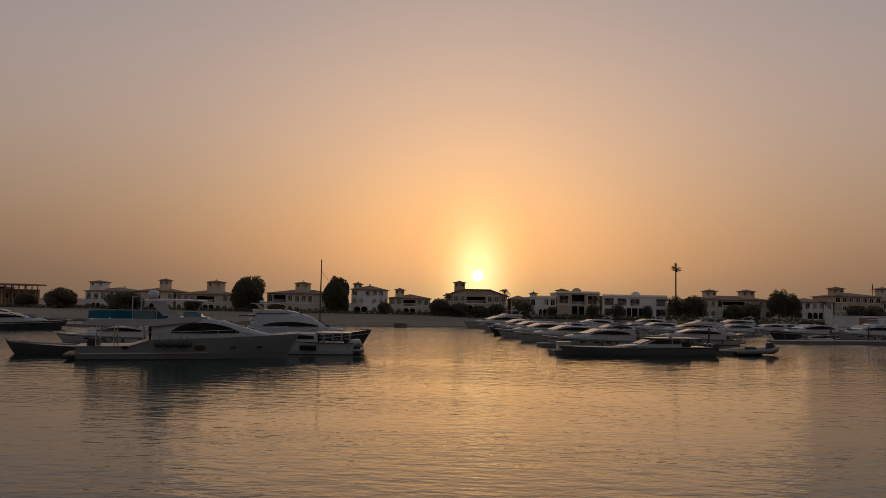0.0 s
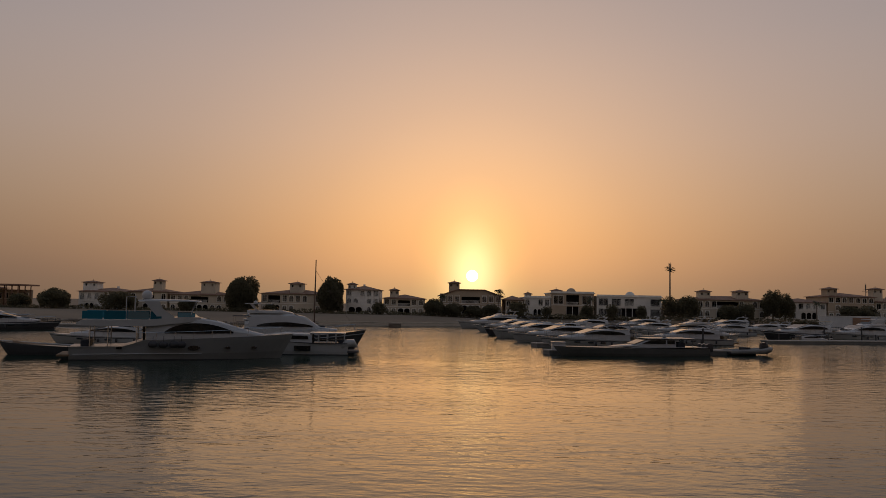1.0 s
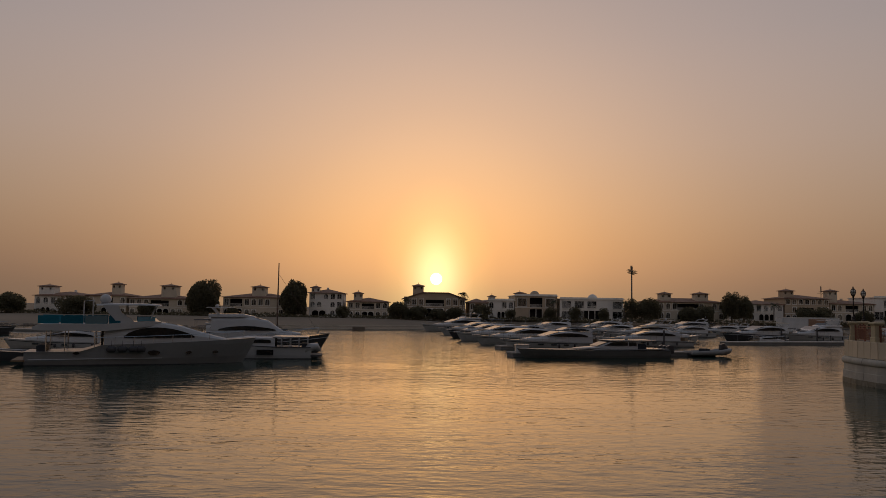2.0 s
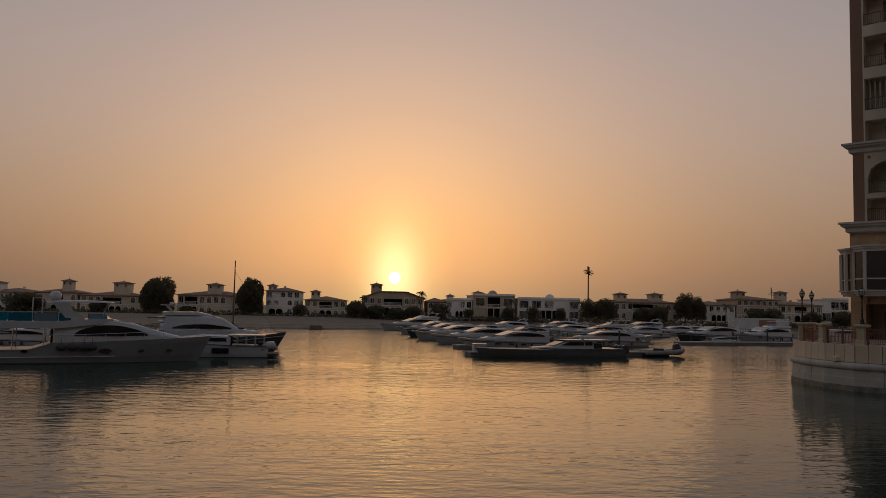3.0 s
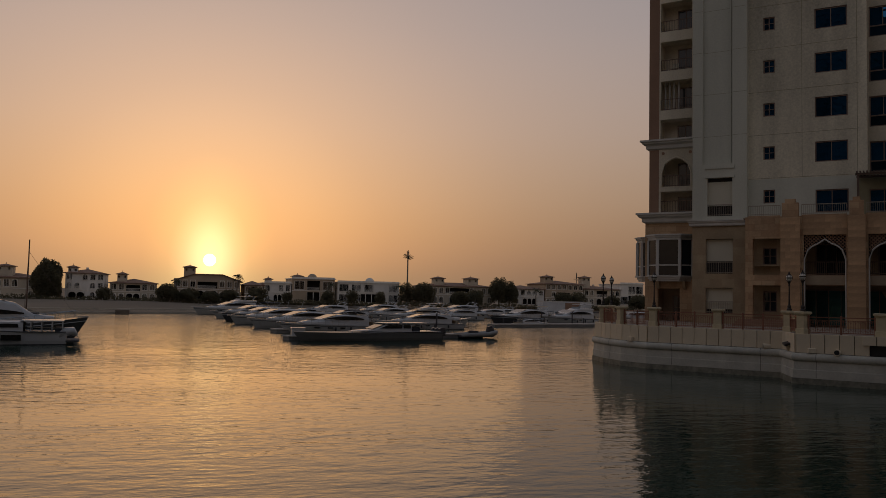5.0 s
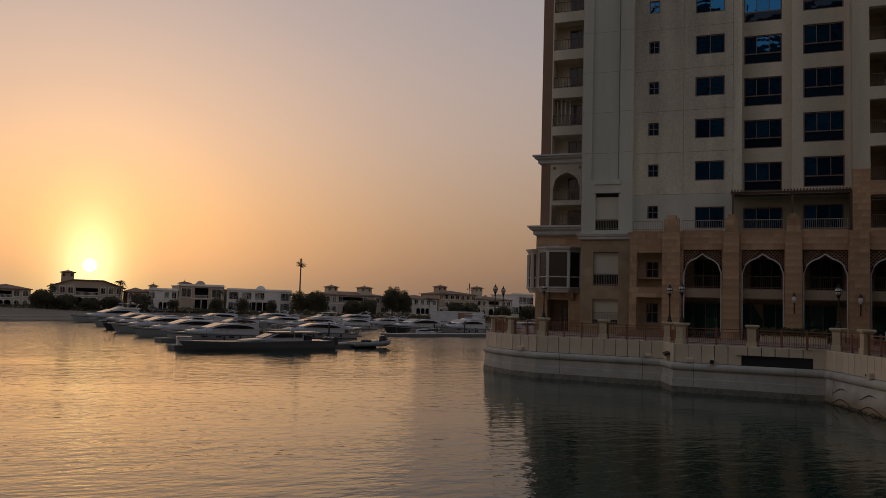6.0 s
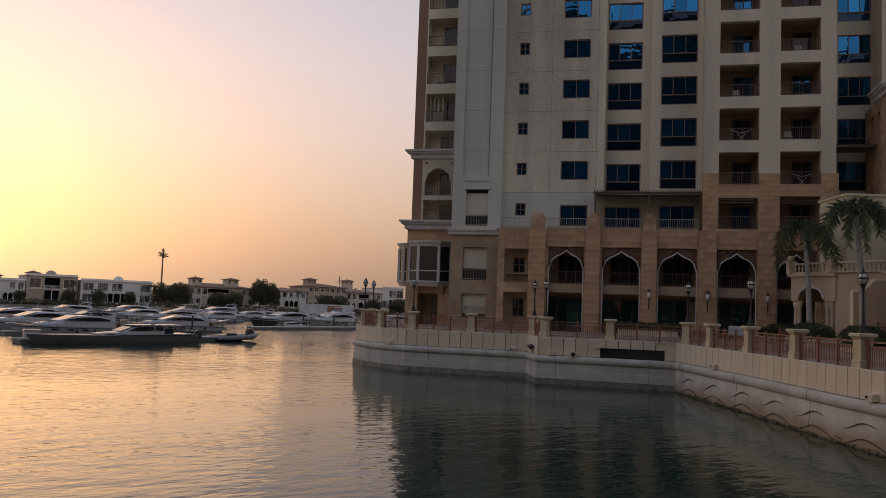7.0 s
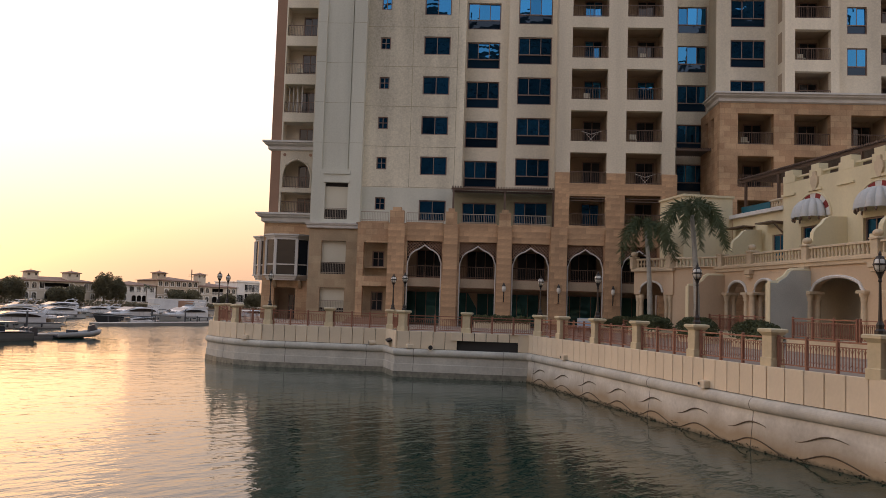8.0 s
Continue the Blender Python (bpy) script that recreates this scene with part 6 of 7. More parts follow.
    for s in (1, -1):
        part("hardtop_pole", Build().tube([(8.3, s * 1.2, 4.14), (7.9, s * 1.3, 3.2)], 0.03, 5), M_STEEL, o)
    d = Build(); d.smooth = True; d.lathe([(0.2, 4.26), (0.36, 4.40), (0.40, 4.58), (0.33, 4.76), (0.18, 4.87), (0.02, 4.90)], 4.85, 0.3, 14); part("radar_dome", d, M_GEL, o)
    part("antenna", Build().tube([(3.4, 1.5, 2.8), (3.4, 1.5, 4.4), (4.1, 1.5, 4.45)], 0.04, 5), M_GEL, o)
    part("antenna", Build().tube([(4.1, -1.0, 2.8), (4.1, -1.0, 4.45)], 0.05, 5), M_GEL, o)
    for x in (1.3, 2.45, 4.3):
        for s in (1, -1):
            part("deck_pillar", Build().tube([(x, s * 1.8, 0.9), (x, s * 1.8, 2.42)], 0.04, 6), M_STEEL, o)
    part("aft_seat", Build().box(0.7, 1.3, -1.5, 1.5, 0.93, 1.4, 0.08), M_CANVAS, o)
    part("aft_bulkhead", Build().box(4.7, 4.85, -1.6, 1.6, 0.9, 2.4), M_TINT, o)
    bow_rail(o, 14.5, 4.4, 1.35, 1.85, 0.30, 0.5)
    for x, r in ((8.15, 0.0), (3.2, 1), (10.5, 1), (12.4, 1)):
        yy = B / 2 * (1 - max(0, (x / 15.0 - 0.35) / 0.65) ** 3.0) ** 0.75
        for s in (1, -1):
            p_ = Build()
            ring = [(x + (0.42 if r == 0 else 0.2) * math.cos(a), s * (yy * 0.975 + 0.02), 0.86 + (0.17 if r == 0 else 0.09) * math.sin(a)) for a in np.linspace(0, 2 * math.pi, 13)[:-1]]
            p_.loft([ring, [(px, py - s * 0.12, pz) for px, py, pz in ring]])
            part("portlight", p_, M_TINT, o, "dark oval portlight")
    for x in (5.4, 6.1, 6.8, 7.3):
        fd = Build(); fd.smooth = True; fd.tube([(x - 0.3, -2.34, 1.12), (x - 0.2, -2.36, 1.12), (x + 0.2, -2.36, 1.12), (x + 0.3, -2.34, 1.12)], [0.1, 0.22, 0.22, 0.1], 10); part("fender", fd, M_RUBBER, o, "dark cylinder fender")
        part("fender_line", Build().tube([(x, -2.3, 1.3), (x, -2.2, 1.7)], 0.015, 4), M_RUBBER, o)
    nm = Build()
    for i in range(6):
        nm.box(13.0 + i * 0.1 + (0.06 if i > 2 else 0), 13.07 + i * 0.1 + (0.06 if i > 2 else 0), -1.12 + i * 0.045, -1.07 + i * 0.045, 1.35, 1.45)
    part("name_strip", nm, M_ANTIF, o, "small dark lettering bars")
    return o


motor_yacht(pose(-25.55, 56.9, 0, 0, 0, 18.5))


def slim_tender(m, L):
    o = thing("wooden_boat", "long low dark-hulled wooden launch lying astern of the yacht", "boat", m)
    part("hull", Build().loft(hull_rings(L, 1.7, 0.55, 0.95, 0.6)), M_GEL_D, o)
    part("gunwale", Build().tube([(L * u + 0.5 * u ** 3, -0.85 * (1 - max(0, (u - 0.35) / 0.65) ** 3) ** 0.75, 0.60 + 0.4 * u ** 1.8) for u in np.linspace(0, 1, 10)], 0.05, 5), M_GEL, o, "pale rubbing strake")
    part("foredeck", Build().loft([[(x, -w, z), (x, w, z), (x, 0, z + 0.12)] for x, w, z in ((L * 0.6, 0.7, 0.62), (L * 0.95, 0.15, 0.9))]), M_TEAK, o)
    part("stem_post", Build().tube([(L + 0.3, 0, 0.8), (L + 0.65, 0, 1.1)], 0.05, 5), M_WOOD, o)
    return o


slim_tender(pose(-25.2, 61.6, 0, 0, 0, 195), 6.6)
tw = thing("cabin_cruiser", "low white cabin boat with an open roofed stern cockpit", "cabin cruiser", pose(-7.3, 67.3, 0, 0, 0, 186))
part("hull", Build().loft(hull_rings(9.5, 3.3, 0.95, 1.35, 0.7)), M_GEL, tw)
part("boot_stripe", Build().loft([[(r[3][0], r[3][1] * 1.012, 0.16), (r[3][0], r[3][1] * 1.012, -0.1), (r[6][0], r[6][1] * 1.012, -0.1), (r[6][0], r[6][1] * 1.012, 0.16)] for r in hull_rings(9.5, 3.3, 0.95, 1.35, 0.7)], cap=False), M_ANTIF, tw, "dark boot stripe")
part("swim_platform", Build().box(-0.9, 0.05, -1.4, 1.4, 0.2, 0.34, 0.03), M_RUBBER, tw)
part("deckhouse", cabin(Build(), [(2.9, 1.45, 0.85, 1.70, 1.35), (5.0, 1.42, 1.0, 1.78, 1.25), (6.2, 1.25, 1.1, 1.66, 1.0), (8.0, 0.8, 1.2, 1.40, 0.5)]), M_GEL, tw)
side_glass(tw, [(x, 1.28) for x in (3.2, 3.9, 4.6, 5.3, 6.0)], [(3.25, 1.52), (3.9, 1.56), (4.6, 1.56), (5.3, 1.52), (5.9, 1.36)], lambda x: 1.45 - max(0, x - 5) * 0.12)
part("cockpit_roof", Build().box(0.2, 3.1, -1.4, 1.4, 1.72, 1.80, 0.03), M_GEL, tw)
for x in (0.3, 1.0, 1.7, 2.4):
    for s in (1, -1):
        part("deck_pillar", Build().box(x - 0.04, x + 0.04, s * 1.33 - 0.04, s * 1.33 + 0.04, 0.9, 1.72), M_GEL, tw)
part("cockpit_rail", Build().tube([(0.1, 1.5, 1.25), (2.6, 1.5, 1.3)], 0.03, 5), M_STEEL, tw)
part("cockpit_back", Build().box(2.75, 2.88, -1.35, 1.35, 0.85, 1.65), M_TINT, tw)
part("aft_seat", Build().box(0.3, 0.8, -1.2, 1.2, 0.9, 1.25, 0.05), M_CANVAS, tw)
part("side_vent", Build().box(3.0, 4.3, 1.60, 1.67, 0.35, 0.75), M_TINT, tw)
part("rub_rail", Build().tube([(0.05, 1.55, 0.95), (3.0, 1.66, 0.97), (5.0, 1.6, 1.05)], 0.04, 5), M_RUBBER, tw)
d = Build(); d.smooth = True; d.tube([(-0.7, 0.9, 0.7), (-0.4, 1.0, 1.0), (0.1, 1.1, 0.95), (0.6, 1.2, 0.55)], [0.12, 0.33, 0.36, 0.2], 9); part("jet_tender", d, M_GEL, tw, "white covered tender on the stern")
# dark=True puts this hull's shadow into its colour
cruiser(pose(-18.3, 71.6, 0, 0, 0, 10), 11.0, 3.7, dark=True, fly=True, label="motor yacht with a flared bow behind the cruiser, hull coloured dark for shadow", seed=4, sheer=1.7, rake=0.1, house=1.75)
mst = thing("sailing_boat", "sailing boat with a bare slender mast and stay", "sailing boat", pose(-18.0, 84.5, 0, 0, 0, 5))
part("hull", Build().loft(hull_rings(9.5, 2.9, 0.9, 1.2, 0.6)), M_GEL, mst)
part("coach_roof", cabin(Build(), [(2.5, 0.9, 0.85, 1.35, 0.8), (6.0, 0.8, 0.9, 1.4, 0.65), (7.2, 0.4, 1.0, 1.15, 0.3)]), M_GEL, mst)
part("mast", Build().tube([(5.2, 0, 1.3), (5.2, 0, 8.75)], [0.085, 0.06], 6), M_RAIL, mst)
part("boom", Build().tube([(5.2, 0, 2.2), (1.8, 0, 2.3)], 0.07, 6), M_CANVAS, mst)
for x, y in ((9.8, 0.0), (5.1, 1.35), (5.1, -1.35)):
    part("stay", Build().tube([(5.2, 0, 7.6 if x > 9 else 8.7), (x, y, 1.1)], 0.016, 3), M_RAIL, mst)

cruiser(pose(-26.5, 78.0, 0, 0, 0, 188), 9.5, 3.0, label="white fishing boat lying behind the yacht", seed=7)
cruiser(pose(-62.5, 103.5, 0, 0, 0, 18), 12.5, 3.6, dark=True, label="dark-hulled sports cruiser at the far pontoon", seed=8)
cruiser(pose(-70.0, 112, 0, 0, 0, 18), 13.0, 3.6, dark=True, label="dark-hulled motor boat at the far pontoon", seed=9)
cruiser(pose(-92, 142, 0, 0, 0, 20), 13, label="white cruiser far along the beach", seed=10); cruiser(pose(-88, 150, 0, 0, 0, 8), 11, fly=True, seed=11, label="white flybridge boat far along the beach")

# marina rows: bow to the west
for i, (x, y, L, head, dk, fl, lab) in enumerate((
        (16.6, 157.0, 13.4, 209, False, True, "white flybridge cruiser at the end of the marina row"), (18.0, 135.5, 12.2, 207, False, False, "white open sports cruiser in the marina row"),
        (18.5, 123.0, 12.0, 206, True, False, "grey-hulled sports cruiser in the marina row"), (19.0, 112.5, 11.8, 204, False, False, "white hardtop cruiser in the marina row"),
        (20.5, 101.2, 11.6, 202, False, False, "white sports cruiser with dark windows"), (22.5, 90.0, 11.4, 200, False, False, "white cruiser with a long arched side window"),
        (36.0, 99.0, 11.0, 186, False, False, "white cruiser moored behind the dark speedboat"), (44.5, 126.5, 12.0, 190, False, True, "tall flybridge yacht with a raked arch"),
        (32.0, 108.5, 10.6, 22, False, False, "white cruiser with its bow turned along the pontoon"), (66.0, 168.0, 13.5, 200, False, False, "white cruiser in the far marina row"),
        (66.0, 153.0, 10.5, 200, False, False, "white cruiser in the far marina row"), (61.5, 124.5, 13.6, 204, True, False, "black-hulled sports cruiser at the pontoon"),
        (71.5, 127.0, 13.2, 204, False, True, "white flybridge cruiser at the pontoon"), (33.5, 153.0, 12.0, 203, False, False, "white cruiser in the far marina row"),
        (47.5, 168.0, 12.4, 203, False, False, "white cruiser in the far marina row"), (42.0, 141.0, 11.0, 200, False, False, "white cruiser in the middle marina row"),
        (54.0, 138.0, 11.0, 202, False, False, "white cruiser in the middle marina row"), (29.5, 120.0, 10.5, 203, False, False, "white cruiser in the middle marina row"),
        (80.5, 146.0, 12.0, 203, False, False, "white cruiser beside the beach container"), (88.0, 134.0, 12.0, 200, False, False, "white cruiser at the end of the pontoon"))):
    cruiser(pose(x, y, 0, 0, 0, head), L, dark=dk, fly=fl, label=lab, seed=20 + i)

M_GREY_H = material("matt_grey_hull", (0.17, 0.17, 0.165), 0.45, vary=0.1, grain=2, bump=0)
sp = thing("speedboat", "long low grey-hulled speedboat with outboard engines", "speedboat", pose(24.9, 75.6, 0, 0, 0, 197))
part("hull", Build().loft(hull_rings(14.4, 3.2, 0.66, 0.84, 0.8)), M_GREY_H, sp, "matt grey hull")
part("deck", Build().box(0.2, 8.0, -1.35, 1.35, 0.76, 0.80), M_GEL, sp)
part("console", cabin(Build(), [(3.4, 1.05, 0.8, 1.50, 0.9), (4.4, 1.05, 0.8, 1.55, 0.92), (6.0, 1.02, 0.8, 1.53, 0.85), (7.5, 0.85, 0.85, 1.02, 0.6), (9.6, 0.5, 0.82, 0.9, 0.3)]), M_GEL, sp)
part("windscreen", Build().loft([[(6.1, -0.75, 1.52), (6.1, 0.75, 1.52), (6.15, 0.75, 1.54), (6.15, -0.75, 1.54)], [(7.5, -0.7, 1.06), (7.5, 0.7, 1.06), (7.55, 0.7, 1.08), (7.55, -0.7, 1.08)]]), M_TINT, sp)
side_glass(sp, [(x, 1.10) for x in (4.5, 5.2, 6.0, 6.9)], [(4.5, 1.42), (5.2, 1.44), (6.0, 1.42), (6.7, 1.2)], lambda x: 1.05 - max(0, x - 6) * 0.1)
side_glass(sp, [(x, 1.10) for x in (3.55, 3.95, 4.35)], [(3.55, 1.40), (3.95, 1.42), (4.35, 1.42)], lambda x: 1.05)
part("t_top", Build().box(1.4, 6.3, -1.1, 1.1, 1.555, 1.60, 0.015), M_GEL, sp)
rd_ = Build(); rd_.smooth = True; rd_.lathe([(0.1, 1.60), (0.24, 1.68), (0.26, 1.82), (0.15, 1.96), (0.02, 2.0)], 4.1, 0.2, 10); part("radar_dome", rd_, M_GEL, sp)
for x in (1.6, 2.9):
    for s in (1, -1):
        part("top_pole", Build().tube([(x, s * 0.9, 0.8), (x, s * 1.0, 1.57)], 0.03, 5), M_STEEL, sp)
for i in range(3):
    e = Build(); cabin(e, [(-0.75, 0.18, 0.35, 1.05, 0.14), (-0.35, 0.2, 0.3, 1.12, 0.16), (0.0, 0.16, 0.4, 1.0, 0.12)]); e.box(-0.5, -0.3, -0.06, 0.06, -0.5, 0.35)
    part("outboard", e, M_GEL_D, sp, "black outboard engine", m=pose(0, -0.6 + 0.6 * i, 0))
part("seat", Build().box(2.4, 3.2, -1.0, 1.0, 0.8, 1.25, 0.08), M_CANVAS, sp)

M_HYP = material("pale_grey_tube_fabric", (0.30, 0.30, 0.29), 0.6, vary=0.1, bump=0)
rib = thing("inflatable_boat", "grey inflatable dinghy with an outboard at the pontoon", "dinghy", pose(27.9, 77.0, 0, 0, 0, 14))
for s in (1, -1):
    d = Build(); d.smooth = True; d.tube([(0, s * 0.75, 0.32), (3.2, s * 0.75, 0.36), (4.2, s * 0.5, 0.5), (4.7, s * 0.05, 0.6)], [0.2, 0.26, 0.25, 0.22], 10); part("tube", d, M_HYP, rib)
part("floor", Build().box(0.1, 4.0, -0.6, 0.6, 0.12, 0.3), M_RUBBER, rib)
part("bench", Build().box(1.6, 2.1, -0.6, 0.6, 0.3, 0.75, 0.05), M_CANVAS, rib)
part("outboard", cabin(Build(), [(3.6, 0.2, 0.5, 1.15, 0.15), (4.1, 0.2, 0.5, 1.25, 0.15), (4.4, 0.15, 0.5, 1.0, 0.1)]), M_GEL_D, rib)

for i, (x, y, L, w, head) in enumerate(((10.0, 73.0, 2.0, 1.4, 15), (25.5, 77.5, 5.5, 1.6, 14), (43.5, 106.4, 42, 1.8, 15.5), (20.5, 84, 4, 1.6, 20), (-82, 111, 40, 2.0, 18), (24.0, 96, 130, 2.2, 62), (10.5, 86.2, 5, 1.5, 17))):
    o = thing("pontoon", "low floating pontoon with pale deck boards", "pontoon", pose(x, y, 0, 0, 0, head), group="pontoons")
    part("float", Build().box(0, L, -w / 2, w / 2, -0.3, 0.30), M_FLOAT, o)
    part("deck", Build().box(-0.05, L + 0.05, -w / 2 - 0.05, w / 2 + 0.05, 0.30, 0.42, 0.02), M_PONT, o)
    if L > 10:
        for k in range(int(L / 8)):
            part("mooring_post", Build().tube([(3 + k * 8, w / 2 + 0.15, -1), (3 + k * 8, w / 2 + 0.15, 1.25)], 0.07, 8), M_RUBBER, o)
bx = thing("power_pedestal", "white service pedestal on the pontoon end", "pedestal", pose(11.0, 73.2, 0.42))
part("body", Build().box(-0.5, 0.7, -0.4, 0.4, 0, 0.62, 0.05), M_GEL, bx)
part("lid", Build().box(-0.55, 0.75, -0.45, 0.45, 0.62, 0.70, 0.03), M_GEL, bx)

for i, (x, y, L, head, dk, fl, lab) in enumerate((
        (39.5, 150.0, 9.0, 198, False, False, "small white day cruiser in the crowded marina"), (50.0, 151.0, 9.5, 205, False, True, "white flybridge boat in the crowded marina"),
        (58.5, 160.0, 9.0, 196, True, False, "small dark-hulled boat in the crowded marina"), (72.0, 162.0, 10.0, 203, False, False, "white open boat in the crowded marina"),
        (26.0, 142.0, 9.0, 205, False, False, "small white day cruiser in the crowded marina"), (-79.0, 121.0, 11.0, 16, False, False, "white sports boat at the far pontoon"),
        (-85.0, 131.0, 12.0, 14, False, True, "white flybridge boat at the far pontoon"), (-60.0, 139.0, 8.0, 10, False, False, "small white boat near the beach"),
        (-40.0, 118.0, 9.0, 185, False, False, "white boat moored behind the yachts"), (-28.0, 112.0, 9.5, 8, False, True, "white flybridge boat moored behind the yachts"),
        (83.0, 118.5, 11.0, 16, False, False, "white boat at the outer pontoon"), (48.5, 109.5, 6.0, 16, False, False, "small white tender beside the pontoon"))):
    cruiser(pose(x, y, 0, 0, 0, head), L, dark=dk, fly=fl, label=lab, seed=60 + i)
for i, (x, y) in enumerate(((-37.5, 98.0), (-35.0, 104.0), (30.5, 92.0), (56.0, 116.0), (63.0, 119.0))):
    o = thing("mooring_pile", "tall steel mooring pile standing in the water", "mooring pile", pose(x, y, 0), group="mooring piles")
    part("shaft", Build().tube([(0, 0, -2), (0, 0, 2.1)], 0.11, 8), M_RUBBER, o)
    part("cap", Build().lathe([(0.13, 2.1), (0.13, 2.16), (0.02, 2.32)], k=8), M_GEL, o)


# ---------------------------------------------------------------- terrace building on the promenade
M_PORCH = material("pale_porch_render", (0.66, 0.60, 0.46), 0.85, vary=0.15)
M_YELLOW = material("yellow_render", (0.75, 0.655, 0.43), 0.85, vary=0.12, stain=0.4, streak=True)
M_TANR = material("tan_render", (0.60, 0.45, 0.30), 0.85, vary=0.14, stain=0.5, streak=True)
M_GREYR = material("rough_grey_render", (0.54, 0.54, 0.48), 0.95, grain=14, vary=0.2, bump=0.6)
M_BAL = material("cast_stone", (0.62, 0.50, 0.34), 0.8, vary=0.12, stain=2)
M_WHITE = material("white_trim", (0.68, 0.66, 0.62), 0.7, bump=0)
M_AWN = material("grey_scalloped_canvas", (0.55, 0.55, 0.53), 0.85, vary=0.1, streak=True)
M_RED = material("dark_red_paint", (0.25, 0.03, 0.025), 0.7, bump=0)
M_SOIL = material("planter_render", (0.60, 0.50, 0.34), 0.85)
M_BUSH = leafy(material("clipped_bush", (0.10, 0.115, 0.055), 0.8, grain=4, vary=0.4), (0.09, 0.10, 0.04), 0.25)
TER = TOWER @ pose(14.7, 52.0, 0, 0, 0, -77.05)
ter = thing("terrace_building", "yellow and tan rendered terrace building with arches and balustrades", "terrace building", TER)
ARC = [(1.1, 3.3, 5.5, 6.25), (4.05, 6.3, 5.5, 6.3), (9.4, 13.5, 5.45, 6.28), (15.2, 19.3, 5.45, 6.28), (21.0, 25.0, 5.45, 6.28)]
fw = Build(); wall(fw, 0.0, 27.0, DECK, 7.0, 0.0, 0.45, [(a, c, DECK, 6.45) for a, c, _, _ in ARC]); part("front_wall", fw, M_TANR, ter)
for a, c, sp_, ap in ARC:
    af = Build(); arch_fill(af, a, c, sp_, ap, 6.45, 0.005, 0.445); part("arch_head", af, M_TANR, ter)
    at_ = Build(); at_.tube([(x, -0.02, z) for x, z in arch_curve(a, c, sp_, ap)], 0.09, 6); part("arch_trim", at_, M_WHITE, ter, "white arch trim")
    for x in (a - 0.02, c + 0.02):
        for dy in (-0.05, 0.42):
            col = Build(); col.smooth = True
            col.lathe([(0.2, DECK), (0.2, DECK + 0.15), (0.16, DECK + 0.25), (0.15, 4.8), (0.13, 5.0), (0.2, 5.1), (0.15, 5.15), (0.22, 5.3), (0.24, 5.45)], x, dy, 10)
            part("column", col, M_BAL, ter)
    cap = Build()
    for x in (a, c):
        cap.box(x - 0.32, x + 0.32, -0.28, 0.6, 5.4, 5.55, 0.03)
    part("impost", cap, M_BAL, ter)
bk = Build(); bk.box(-0.5, 27.0, 3.0, 3.3, DECK, 7.0); part("porch_back", bk, M_PORCH, ter)
for x in (2.0, 5.0, 11.0, 17.0):
    window(x - 0.8, x + 0.8, DECK + 0.1, 5.2, 2.88, 1, pane_mat=M_GLASS_D, parent=ter)
sl = Build(); sl.box(-0.3, 27.0, -0.12, 3.6, 6.85, 7.05); sl.box(-0.35, 27.0, -0.22, 3.6, 7.05, 7.2); part("terrace_slab", sl, M_BAL, ter)

bal_b = Build(); bal_b.smooth = True
bal_b.lathe([(0.07, 0), (0.07, 0.05), (0.045, 0.08), (0.085, 0.2), (0.075, 0.28), (0.04, 0.40), (0.065, 0.45), (0.065, 0.5)], k=8)
bal_me = bal_b.mesh("baluster", M_BAL)


def balustrade(parent_m, n):
    o = thing("balustrade", "cast stone balustrade with turned balusters", "balustrade", parent_m, group="terrace balustrades")
    part("bottom_rail", Build().box(0, n, -0.12, 0.12, 0, 0.07, 0.015), M_BAL, o)
    part("top_rail", Build().box(0, n, -0.14, 0.14, 0.57, 0.68, 0.03), M_BAL, o)
    k = int(n / 0.27)
    for i in range(k):
        part("baluster", bal_me, None, o, m=pose((i + 0.5) * n / k, 0, 0.07))
    return o


def bal_post(x, y, ball=True):
    o = thing("terrace_post", "square cast stone terrace post with ball finial", "post", TER @ pose(x, y, 7.2), group="terrace posts")
    part("shaft", Build().box(-0.24, 0.24, -0.24, 0.24, 0, 0.72, 0.02), M_BAL, o)
    part("cap", Build().box(-0.3, 0.3, -0.3, 0.3, 0.72, 0.82, 0.03), M_BAL, o)
    if ball:
        f = Build(); f.smooth = True; f.lathe([(0.12, 0.82), (0.14, 0.86), (0.23, 0.94), (0.24, 1.04), (0.18, 1.14), (0.05, 1.19)], 0, 0, 12); part("finial", f, M_BAL, o)


PX = [0.35, 3.75, 9.05, 14.35, 19.6, 24.5]
for i, x in enumerate(PX):
    bal_post(x, 0.05, ball=i != 0)
for a, c in zip(PX, PX[1:]):
    balustrade(TER @ pose(a + 0.26, 0.05, 7.2), c - a - 0.52)
for x in PX[1:]:
    part("corbel", Build().loft([[(x - w, y, z), (x + w, y, z), (x + w, 0, z), (x - w, 0, z)] for w, y, z in ((0.16, -0.16, 6.4), (0.2, -0.22, 6.42), (0.2, -0.22, 6.58), (0.28, -0.32, 6.62), (0.28, -0.32, 6.84))]), M_BAL, ter)

# corner pavilion with one arch
pv = thing("arched_pavilion", "tan corner pavilion with an arch on paired columns", "pavilion", TER @ pose(-6.1, -3.1, 0, 0, 0, 22.9))
w_ = Build(); wall(w_, 0, 3.5, 5.4, 7.0, 0, 0.5, [(0.55, 2.65, 5.4, 6.4)]); part("wall", w_, M_TANR, pv)
w_ = Build(); arch_fill(w_, 0.55, 2.65, 5.55, 6.3, 6.4, 0.005, 0.495); part("arch_head", w_, M_TANR, pv)
